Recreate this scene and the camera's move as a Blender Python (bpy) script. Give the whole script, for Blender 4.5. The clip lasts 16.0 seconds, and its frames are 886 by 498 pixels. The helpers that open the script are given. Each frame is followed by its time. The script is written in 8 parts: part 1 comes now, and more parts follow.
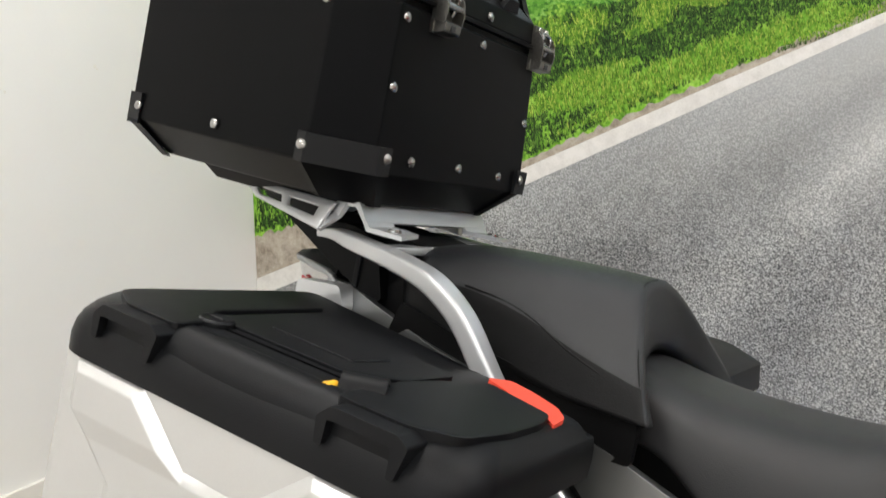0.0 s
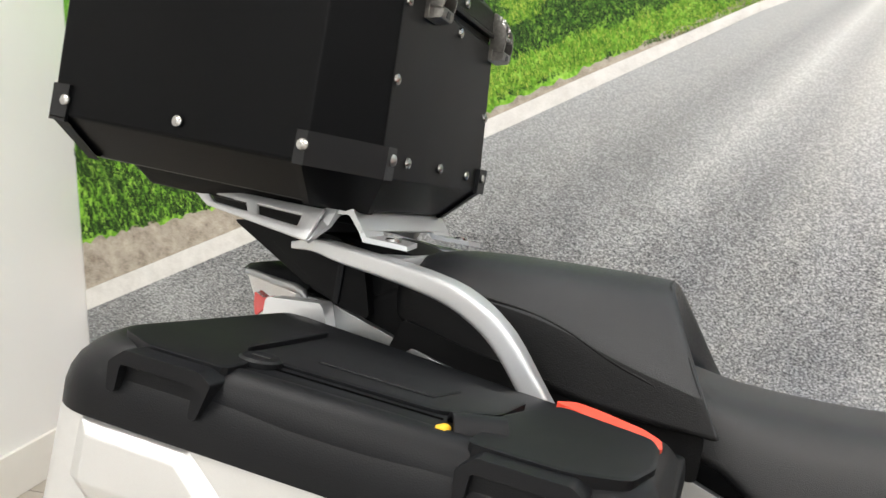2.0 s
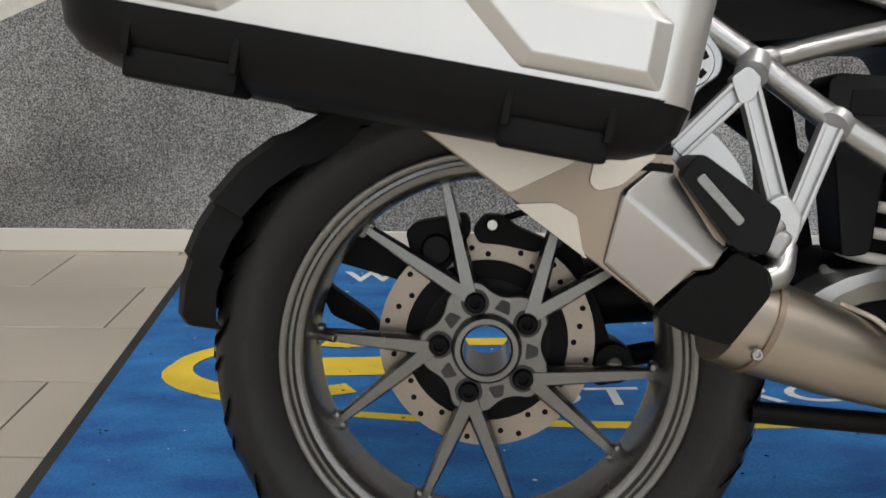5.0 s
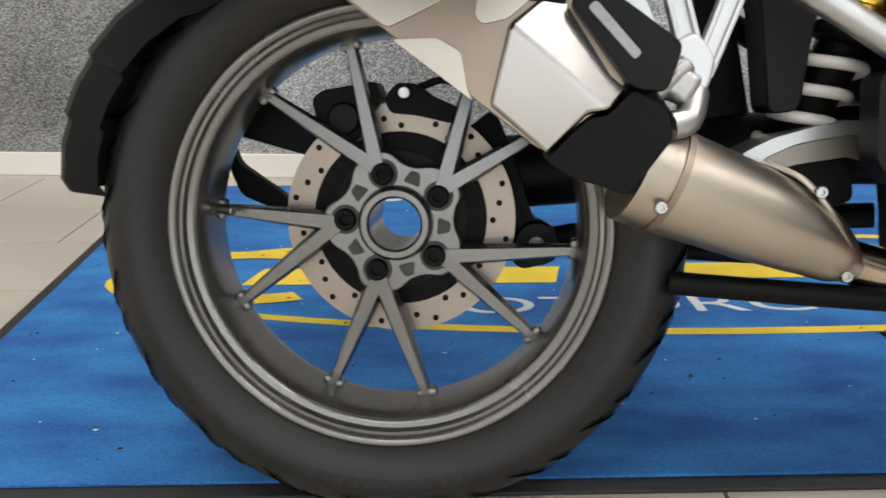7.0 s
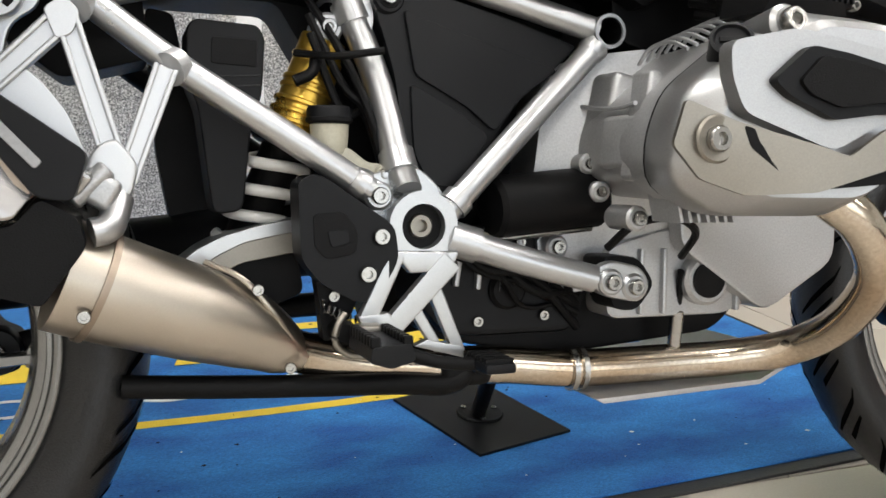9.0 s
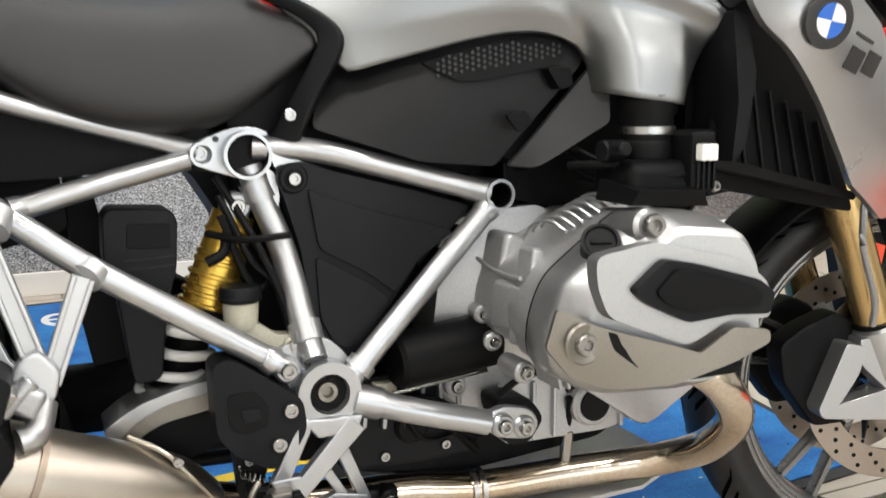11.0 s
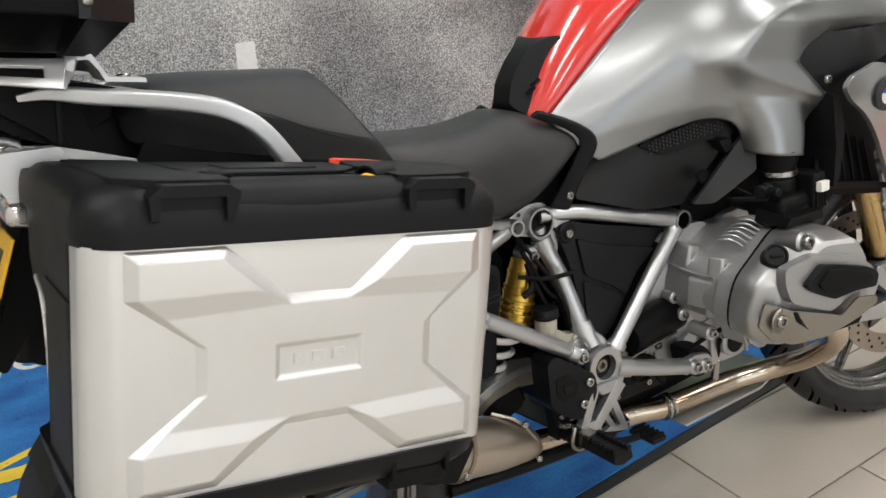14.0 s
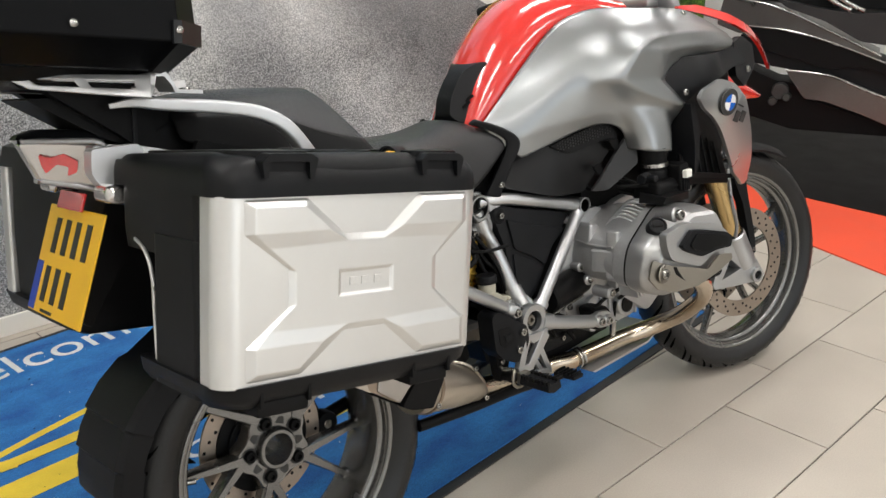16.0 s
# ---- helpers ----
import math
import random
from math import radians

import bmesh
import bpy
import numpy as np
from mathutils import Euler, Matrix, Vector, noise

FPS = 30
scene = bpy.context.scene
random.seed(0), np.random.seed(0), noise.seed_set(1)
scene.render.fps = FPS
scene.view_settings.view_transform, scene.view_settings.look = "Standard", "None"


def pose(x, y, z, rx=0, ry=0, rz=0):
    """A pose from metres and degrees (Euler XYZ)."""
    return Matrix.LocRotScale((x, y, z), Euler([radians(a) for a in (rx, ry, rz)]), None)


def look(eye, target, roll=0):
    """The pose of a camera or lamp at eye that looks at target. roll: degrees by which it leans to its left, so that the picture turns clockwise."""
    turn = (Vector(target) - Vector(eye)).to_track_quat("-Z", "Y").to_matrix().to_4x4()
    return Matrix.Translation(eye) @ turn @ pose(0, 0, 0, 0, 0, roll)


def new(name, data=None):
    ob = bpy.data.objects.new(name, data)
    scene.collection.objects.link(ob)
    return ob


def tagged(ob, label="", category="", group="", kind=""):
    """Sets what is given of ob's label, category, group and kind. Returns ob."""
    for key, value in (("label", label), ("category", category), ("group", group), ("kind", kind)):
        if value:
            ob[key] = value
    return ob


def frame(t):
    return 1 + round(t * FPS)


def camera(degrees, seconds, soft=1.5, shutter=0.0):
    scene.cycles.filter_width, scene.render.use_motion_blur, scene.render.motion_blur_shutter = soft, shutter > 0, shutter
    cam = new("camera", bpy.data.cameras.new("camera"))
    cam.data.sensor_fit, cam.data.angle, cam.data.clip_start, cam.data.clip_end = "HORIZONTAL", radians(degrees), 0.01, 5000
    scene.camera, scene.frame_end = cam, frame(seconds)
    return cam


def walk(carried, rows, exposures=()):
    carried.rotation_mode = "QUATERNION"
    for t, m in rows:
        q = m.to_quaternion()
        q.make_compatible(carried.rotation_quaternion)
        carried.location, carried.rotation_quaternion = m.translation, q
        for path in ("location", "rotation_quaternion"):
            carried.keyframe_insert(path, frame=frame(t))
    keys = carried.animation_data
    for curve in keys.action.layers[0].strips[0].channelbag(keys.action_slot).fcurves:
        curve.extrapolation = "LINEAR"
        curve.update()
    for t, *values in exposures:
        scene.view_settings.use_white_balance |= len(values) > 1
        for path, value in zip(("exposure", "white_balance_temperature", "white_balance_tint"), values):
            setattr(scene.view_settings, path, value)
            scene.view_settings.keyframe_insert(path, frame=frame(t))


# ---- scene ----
cam = camera(51.8, 16.0, shutter=0.22)
PATH = [
    (0, (-0.036, 0.345, 1.178), (-1.014, 2.053, 0.82), -0.5),
    (0.5, (-0.018, 0.32, 1.207), (-1.022, 2.034, 0.973), -0.4),
    (1, (-0.015, 0.301, 1.213), (-1.005, 2.026, 1.001), -0.4),
    (1.5, (-0.107, 0.32, 1.192), (-0.955, 2.109, 0.906), -0.6),
    (2, (-0.295, 0.342, 1.18), (-0.834, 2.23, 0.801), -0.2),
    (2.5, (-0.374, 0.244, 1.169), (-0.648, 2.185, 0.772), -0.9),
    (3, (-0.428, 0.167, 1.145), (-0.56, 2.112, 0.701), -1.8),
    (3.5, (-0.49, 0.188, 1.056), (-0.557, 2.123, 0.554), -1.2),
    (4, (-0.524, 0.203, 0.922), (-0.554, 2.136, 0.41), -0.3),
    (4.5, (-0.539, 0.202, 0.793), (-0.547, 2.135, 0.28), 0.5),
    (4.7, (-0.538, 0.203, 0.754), (-0.528, 2.135, 0.235), 0.6),
    (6.8, (-0.406, 0.241, 0.594), (-0.519, 2.139, -0.026), -0.5),
    (7, (-0.401, 0.243, 0.591), (-0.443, 2.145, -0.025), 0.2),
    (7.5, (-0.378, 0.239, 0.587), (-0.151, 2.142, 0.015), 2.1),
    (8, (-0.33, 0.229, 0.598), (0.15, 2.099, 0.076), 3.2),
    (8.5, (-0.271, 0.226, 0.617), (0.376, 2.059, 0.143), 3.5),
    (8.7, (-0.254, 0.224, 0.624), (0.445, 2.042, 0.168), 3.5),
    (10.8, (-0.204, 0.204, 0.807), (0.655, 1.934, 0.286), 4.3),
    (11, (-0.217, 0.19, 0.894), (0.642, 1.899, 0.312), 3.7),
    (11.5, (-0.244, 0.15, 1.069), (0.578, 1.844, 0.394), 3.2),
    (12, (-0.271, 0.12, 1.163), (0.506, 1.815, 0.441), 3.3),
    (12.5, (-0.373, 0.142, 1.214), (0.456, 1.78, 0.42), 3.3),
    (13, (-0.571, 0.22, 1.224), (0.412, 1.743, 0.378), 2.9),
    (13.5, (-0.759, 0.173, 1.237), (0.294, 1.661, 0.415), 1.8),
    (14, (-0.913, 0.121, 1.264), (0.15, 1.605, 0.448), -0.2),
    (14.5, (-1.027, 0.154, 1.266), (0.167, 1.548, 0.471), 1.5),
    (15, (-1.181, 0.182, 1.282), (0.152, 1.468, 0.526), 1.6),
    (15.5, (-1.262, 0.046, 1.299), (0.09, 1.337, 0.589), 1.0),
    (16, (-1.31, -0.068, 1.292), (0.013, 1.249, 0.575), 0.7),
]
walk(cam, [(t, look(eye, target, roll)) for t, eye, target, roll in PATH],
     [(0.0, -0.1), (1.0, -0.15), (2.0, 0.2), (3.0, -0.24), (3.5, -0.56), (4.0, -1.0), (4.5, -0.8), (7.0, 0.0), (8.7, 0.08), (11.0, 0.22), (12.0, -0.02), (12.5, -0.02), (13.0, -0.15), (13.5, -0.35), (14.0, -0.3), (14.5, -0.18), (15.0, -0.12), (16.0, -0.2)])

# ---- light: showroom ceiling panels and a shop front of glass behind the camera ----
world = bpy.data.worlds.new("world")
scene.world = world
world.use_nodes = True
sky = world.node_tree.nodes.new("ShaderNodeTexSky")
sky.sky_type, sky.sun_disc = "NISHITA", False
sky.sun_elevation, sky.sun_rotation = radians(40), radians(170)
world.node_tree.links.new(sky.outputs[0], world.node_tree.nodes["Background"].inputs[0])
world.node_tree.nodes["Background"].inputs[1].default_value = 0.10
ROOM_H = 3.1


def area_lamp(name, m, sx, sy, watts, colour):
    data = bpy.data.lights.new(name, "AREA")
    data.shape, data.size, data.size_y, data.energy, data.color = "RECTANGLE", sx, sy, watts, colour
    ob = new(name, data)
    ob.matrix_world = m
    return ob


LAMP_SPOTS = [(x, y) for x in (-1.2, 1.0, 3.2) for y in (-2.2, -0.2, 1.6)]
for lx, ly in LAMP_SPOTS:
    area_lamp("panel_light", pose(lx, ly, ROOM_H - 0.03), 1.15, 0.28, 31, (1.0, 0.976, 0.94))
area_lamp("shop_front_light", look((0.3, -3.9, 1.6), (0.3, 2.0, 1.1)), 4.6, 2.2, 45, (0.94, 0.97, 1.0))


# ---- materials ----
def mat(name, col, rough=0.5, metal=0.0, var=0.12, scale=6.0, fine=250.0, bump=0.05, coat=0.0, col2=None, rvar=0.1, stretch=(1, 1, 1), spec=0.5):
    m = bpy.data.materials.new(name)
    m.use_nodes = True
    nt, b = m.node_tree, m.node_tree.nodes["Principled BSDF"]
    tc, mp = nt.nodes.new("ShaderNodeTexCoord"), nt.nodes.new("ShaderNodeMapping")
    mp.inputs["Scale"].default_value = stretch
    nt.links.new(tc.outputs["Object"], mp.inputs[0])
    big, small = nt.nodes.new("ShaderNodeTexNoise"), nt.nodes.new("ShaderNodeTexNoise")
    big.inputs["Scale"].default_value, big.inputs["Detail"].default_value = scale, 4
    small.inputs["Scale"].default_value, small.inputs["Detail"].default_value = fine, 2
    for n in (big, small):
        nt.links.new(mp.outputs[0], n.inputs["Vector"])
    ramp = nt.nodes.new("ShaderNodeValToRGB")
    c2 = col2 or tuple(c * (1 - var) for c in col)
    ramp.color_ramp.elements[0].position, ramp.color_ramp.elements[1].position = 0.35, 0.65
    ramp.color_ramp.elements[0].color, ramp.color_ramp.elements[1].color = (*c2, 1), (*col, 1)
    nt.links.new(big.outputs["Fac"], ramp.inputs[0])
    mix = nt.nodes.new("ShaderNodeMixRGB")
    mix.blend_type, mix.inputs[0].default_value = "OVERLAY", min(1.0, var * 1.5)
    nt.links.new(ramp.outputs[0], mix.inputs[1])
    nt.links.new(small.outputs["Fac"], mix.inputs[2])
    nt.links.new(mix.outputs[0], b.inputs["Base Color"])
    mr = nt.nodes.new("ShaderNodeMapRange")
    mr.inputs[3].default_value, mr.inputs[4].default_value = max(0.02, rough - rvar), min(1, rough + rvar)
    nt.links.new(big.outputs["Fac"], mr.inputs[0])
    nt.links.new(mr.outputs[0], b.inputs["Roughness"])
    if bump:
        bp = nt.nodes.new("ShaderNodeBump")
        bp.inputs["Strength"].default_value, bp.inputs["Distance"].default_value = bump, 0.002
        nt.links.new(small.outputs["Fac"], bp.inputs["Height"])
        nt.links.new(bp.outputs[0], b.inputs["Normal"])
    b.inputs["Metallic"].default_value = metal
    b.inputs["Specular IOR Level"].default_value = spec
    b.inputs["Coat Weight"].default_value = coat
    b.inputs["Coat Roughness"].default_value = 0.06
    return m


PLASTIC = mat("black_plastic", (0.0052, 0.0056, 0.0066), 0.46, bump=0.12, fine=900, var=0.15, spec=0.17)
PLASTIC_DARK = mat("deep_black_plastic_and_shade", (0.003, 0.003, 0.0033), 0.5, bump=0.2, fine=700, spec=0.14)
SEAT = mat("seat_vinyl", (0.0155, 0.0155, 0.0164), 0.40, bump=0.3, fine=1100, var=0.12, spec=0.38)
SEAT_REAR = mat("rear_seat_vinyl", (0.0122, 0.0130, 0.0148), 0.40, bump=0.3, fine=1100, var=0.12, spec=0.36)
GREY_PLASTIC = mat("dark_grey_plastic", (0.0058, 0.0059, 0.0063), 0.40, bump=0.2, fine=900, var=0.12, spec=0.20)
GREY_FLAP = mat("grey_flap_plastic", (0.017, 0.0173, 0.0182), 0.42, bump=0.2, fine=900, var=0.12, spec=0.3)
SEAT_SIDE = mat("shaded_seat_side_vinyl", (0.0042, 0.0042, 0.0046), 0.45, bump=0.3, fine=900, spec=0.14)
TYRE = mat("tyre_rubber", (0.0125, 0.0127, 0.0133), 0.40, bump=0.3, fine=500, var=0.4, spec=0.36)
GROOVE_SHADE = mat("groove_shade_black", (0.0012, 0.0012, 0.0013), 0.9, bump=0.0, spec=0.02)
MARK = mat("moulded_mark_rubber", (0.02, 0.02, 0.021), 0.5, bump=0.1, spec=0.3)
RIM_DARK = mat("dark_metal_and_pocket_shade", (0.05, 0.05, 0.049), 0.45, 0.5, bump=0.05)
RIM = mat("rim_grey_paint", (0.205, 0.202, 0.195), 0.25, 0.8, bump=0.05, var=0.08)
SILVER = mat("silver_paint", (0.268, 0.278, 0.283), 0.34, 0.95, bump=0.05, var=0.05, fine=1500, coat=0.2, rvar=0.03)
RAIL_DARK = mat("satin_aluminium_side", (0.33, 0.335, 0.34), 0.34, 0.7, bump=0.05, var=0.06, fine=900)
FRAME = mat("frame_silver_paint", (0.44, 0.448, 0.455), 0.30, 0.85, bump=0.015, var=0.06, fine=800)
RAIL = mat("satin_aluminium_paint", (0.57, 0.58, 0.59), 0.38, 0.7, bump=0.05, var=0.06, fine=900)
CASE_ALU = mat("pannier_aluminium", (0.64, 0.64, 0.632), 0.36, 0.75, bump=0.06, var=0.05, fine=1200)
ENGINE = mat("engine_cast_aluminium", (0.47, 0.475, 0.48), 0.42, 0.75, bump=0.12, var=0.15, fine=450)
HEAD = mat("head_cover_silver", (0.395, 0.397, 0.397), 0.36, 0.9, bump=0.08, var=0.10, fine=700)
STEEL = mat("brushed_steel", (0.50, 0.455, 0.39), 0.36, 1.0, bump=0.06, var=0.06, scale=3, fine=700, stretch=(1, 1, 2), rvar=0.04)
STEEL_BRIGHT = mat("smoother_steel_face", (0.40, 0.385, 0.37), 0.27, 1.0, bump=0.04, var=0.05, scale=3, fine=700, rvar=0.03)
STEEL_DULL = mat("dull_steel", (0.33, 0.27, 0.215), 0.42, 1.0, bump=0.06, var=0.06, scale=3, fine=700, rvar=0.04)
GUARD = mat("guard_bare_aluminium", (0.27, 0.252, 0.22), 0.42, 1.0, bump=0.05, var=0.08, fine=600)
PIPE = mat("heated_steel_pipe", (0.60, 0.55, 0.47), 0.16, 1.0, col2=(0.44, 0.34, 0.24), scale=7, bump=0.05, var=0.2)
CHROME = mat("polished_fastener", (0.40, 0.395, 0.38), 0.26, 1.0, bump=0.02, var=0.1)
DISC = mat("brake_disc_steel", (0.36, 0.305, 0.255), 0.38, 1.0, bump=0.15, var=0.12, fine=600)
GOLD = mat("gold_anodised", (0.62, 0.40, 0.07), 0.28, 0.9, bump=0.03, var=0.08)
FORK_GOLD = mat("pale_gold_anodised", (0.52, 0.37, 0.17), 0.24, 0.9, bump=0.02, var=0.06)
SPRING = mat("spring_white_paint", (0.72, 0.71, 0.68), 0.35, bump=0.04)
RED = mat("red_paint", (0.62, 0.022, 0.016), 0.2, 0.0, bump=0.0, var=0.06, coat=1.0, rvar=0.03)
RED_REFLECTOR = mat("red_reflector_tape", (0.78, 0.07, 0.035), 0.5, bump=0.3, fine=1500, var=0.08)
YELLOW_TAB = mat("yellow_tab", (0.85, 0.48, 0.03), 0.4)
WHITE_WALL = mat("white_wall_paint", (0.82, 0.81, 0.785), 0.6, bump=0.12, var=0.03, scale=2.2, fine=300)
SKIRT = mat("white_gloss_skirting", (0.80, 0.775, 0.72), 0.35, bump=0.05, var=0.04, scale=5)
TILE = mat("beige_floor_tile", (0.46, 0.412, 0.355), 0.34, bump=0.06, var=0.08, scale=3.5, fine=260)
GROUT = mat("grey_grout", (0.22, 0.205, 0.185), 0.85, bump=0.2)
MAT_BLUE = mat("blue_carpet", (0.027, 0.188, 0.49), 0.95, col2=(0.010, 0.095, 0.33), var=0.5, scale=9, fine=420, bump=1.0, stretch=(0.6, 1.4, 1))
MAT_YELLOW = mat("yellow_carpet_print", (0.80, 0.58, 0.05), 0.95, var=0.2, scale=9, fine=650, bump=0.8)
MAT_WHITE = mat("white_carpet_print", (0.75, 0.77, 0.78), 0.95, var=0.2, scale=9, fine=650, bump=0.8)
MAT_EDGE = mat("black_rubber_edge", (0.02, 0.02, 0.021), 0.6, bump=0.3, var=0.3)
CARPET_RED = mat("orange_red_floor", (0.75, 0.075, 0.028), 0.7, bump=0.4, var=0.08, fine=500)
FLOOR_BLACK = mat("black_floor", (0.007, 0.006, 0.006), 0.55, bump=0.1, var=0.3, spec=0.12)
CEILING = mat("white_ceiling", (0.80, 0.79, 0.77), 0.8, bump=0.1, var=0.04)
PLATE_YELLOW = mat("yellow_plate", (0.86, 0.50, 0.02), 0.35, bump=0.02, var=0.05)
PLATE_BLUE = mat("blue_band", (0.01, 0.05, 0.40), 0.4)
PRINT_AND_HOLE_BLACK = mat("black_print_and_hole_shade", (0.02, 0.02, 0.02), 0.5)
FLUID_CUP = mat("translucent_plastic", (0.40, 0.38, 0.30), 0.35, bump=0.03)
WHITE_PLASTIC = mat("white_plastic", (0.72, 0.71, 0.66), 0.45, bump=0.05)
ROUNDEL_BLUE = mat("enamel_blue", (0.02, 0.13, 0.55), 0.25, coat=0.8)
ROUNDEL_WHITE = mat("enamel_white", (0.8, 0.8, 0.8), 0.25, coat=0.8)
LENS_RED = mat("red_lamp_lens", (0.55, 0.03, 0.03), 0.12, bump=0.0, coat=1.0)
LENS_CLEAR = mat("clear_lamp_lens", (0.56, 0.54, 0.53), 0.09, 0.85, bump=0.0, var=0.04, coat=1.0)
EMBOSS = mat("embossed_letters", (0.64, 0.64, 0.63), 0.3, 0.4, bump=0.0)
STONE_GREY = mat("bracket_grey", (0.30, 0.30, 0.30), 0.4, 0.5)


# ---- shape helpers ----
UNWEIGHTED = {"fuel_tank", "tile", "far_tiles", "grille_hole_shade", "disc_hole_shade", "tread_groove", "rider_seat", "passenger_seat", "print_lettering", "wiring", "spring"}

def part(name, bm, material, parent=None, label="", sharp=38):
    """One bmesh as one mesh object under a thing or a part."""
    bmesh.ops.recalc_face_normals(bm, faces=bm.faces)
    lim = radians(sharp)
    for f in bm.faces:
        f.smooth = True
    for e in bm.edges:
        if len(e.link_faces) == 2 and e.calc_face_angle(0) > lim:
            e.smooth = False
    me = bpy.data.meshes.new(name)
    bm.to_mesh(me)
    bm.free()
    me.materials.append(material)
    ob = new(name, me)
    if parent:
        ob.parent = parent
    if label:
        tagged(ob, label)
    if name not in UNWEIGHTED and 180 > sharp and len(me.polygons) < 6000:
        w = ob.modifiers.new("even_normals", "WEIGHTED_NORMAL")
        w.keep_sharp, w.weight = True, 80
    return ob


def thing(name, label, category, m=None, group="", kind=""):
    ob = new(name)
    ob.empty_display_size = 0.1
    if m is not None:
        ob.matrix_world = m
    return tagged(ob, label, category, group, kind)


def poly(verts, faces):
    bm = bmesh.new()
    vs = [bm.verts.new(v) for v in verts]
    for f in faces:
        try:
            bm.faces.new([vs[i] for i in f])
        except ValueError:
            pass
    return bm


def moved(bm, m):
    bmesh.ops.transform(bm, matrix=m, verts=bm.verts)
    return bm


def join(*bms):
    out = bmesh.new()
    for b in bms:
        me = bpy.data.meshes.new("tmp")
        b.to_mesh(me)
        b.free()
        out.from_mesh(me)
        bpy.data.meshes.remove(me)
    return out


def bevelled(bm, w, seg=2, angle=30):
    if w:
        es = [e for e in bm.edges if len(e.link_faces) == 2 and e.calc_face_angle(0) > radians(angle)]
        bmesh.ops.bevel(bm, geom=es, offset=w, segments=seg, profile=0.5, affect="EDGES", clamp_overlap=True)
    return bm


def block(sx, sy, sz, bev=0.004, seg=2, at=(0, 0, 0)):
    bm = bmesh.new()
    bmesh.ops.create_cube(bm, size=1)
    moved(bm, Matrix.Translation(at) @ Matrix.Diagonal((sx, sy, sz, 1)))
    return bevelled(bm, bev, seg)


def prism(pts, y0, y1, bev=0.003, seg=2):
    """A polygon of (x, z) drawn out from y0 to y1."""
    n = len(pts)
    verts = [(x, y0, z) for x, z in pts] + [(x, y1, z) for x, z in pts]
    faces = [tuple(range(n)), tuple(range(2 * n - 1, n - 1, -1))]
    faces += [(i, (i + 1) % n, n + (i + 1) % n, n + i) for i in range(n)]
    bm = poly(verts, faces)
    bmesh.ops.recalc_face_normals(bm, faces=bm.faces)
    return bevelled(bm, bev, seg)


def spline(pts, k):
    """Points of a Catmull-Rom curve through pts."""
    p = [Vector(q) for q in pts]
    p = [2 * p[0] - p[1]] + p + [2 * p[-1] - p[-2]]
    out = []
    for i in range(1, len(p) - 2):
        for j in range(k):
            t = j / k
            a, b, c, d = p[i - 1 : i + 3]
            out.append(0.5 * (2 * b + (c - a) * t + (2 * a - 5 * b + 4 * c - d) * t * t + (3 * b - a - 3 * c + d) * t**3))
    return out + [p[-2]]


def tube(pts, r, n=12, k=5, flat=1.0, hollow=False, square=1.0):
    """A bar along a curve; r: one radius or (first, last); flat squeezes it sideways."""
    c = spline(pts, k) if k > 1 and len(pts) > 2 else [Vector(q) for q in pts]
    bm, rings = bmesh.new(), []
    up = Vector((0, 0, 1))
    for i, p in enumerate(c):
        d = (c[min(i + 1, len(c) - 1)] - c[max(i - 1, 0)]).normalized()
        s = d.cross(up)
        s = s.normalized() if s.length > 1e-3 else Vector((0, 1, 0))
        u = s.cross(d)
        rr = r if not isinstance(r, (tuple, list)) else float(np.interp(i / (len(c) - 1), np.linspace(0, 1, len(r)), r))
        rings.append([bm.verts.new(p + rr * (flat * math.copysign(abs(math.cos(a)) ** square, math.cos(a)) * s + math.copysign(abs(math.sin(a)) ** square, math.sin(a)) * u)) for a in [2 * math.pi * (j + 0.5) / n for j in range(n)]])
    for a, b in zip(rings, rings[1:]):
        for j in range(n):
            bm.faces.new((a[j], a[(j + 1) % n], b[(j + 1) % n], b[j]))
    if not hollow:
        bm.faces.new(rings[0])
        bm.faces.new(rings[-1][::-1])
    return bm


def lathe(prof, n=64, at=(0, 0, 0), closed=False):
    """A profile of (radius, y) turned about the y axis through at."""
    bm, rings = bmesh.new(), []
    for r, y in prof:
        rings.append([bm.verts.new((at[0] + r * math.cos(2 * math.pi * j / n), at[1] + y, at[2] + r * math.sin(2 * math.pi * j / n))) for j in range(n)])
    for a, b in list(zip(rings, rings[1:])) + ([(rings[-1], rings[0])] if closed else []):
        for j in range(n):
            bm.faces.new((a[j], a[(j + 1) % n], b[(j + 1) % n], b[j]))
    if not closed:
        for ring in (rings[0], rings[-1][::-1]):
            bm.faces.new(ring)
    bmesh.ops.remove_doubles(bm, verts=bm.verts, dist=1e-6)
    return bm


def rod(p0, p1, r, n=16, bev=0.0):
    """A straight cylinder between two points."""
    p0, p1 = Vector(p0), Vector(p1)
    h = (p1 - p0).length
    prof = [(r - bev, 0), (r, bev), (r, h - bev), (r - bev, h)] if bev else [(r, 0), (r, h)]
    bm = lathe(prof, n)
    return moved(bm, Matrix.Translation(p0) @ (p1 - p0).to_track_quat("Y", "Z").to_matrix().to_4x4())


def pipe_end(p0, p1, r0, r1, n=20):
    """A short hollow ring between two points."""
    p0, p1 = Vector(p0), Vector(p1)
    h = (p1 - p0).length
    bm = lathe([(r0, 0), (r1, 0), (r1, h), (r0, h)], n, closed=True)
    return moved(bm, Matrix.Translation(p0) @ (p1 - p0).to_track_quat("Y", "Z").to_matrix().to_4x4())


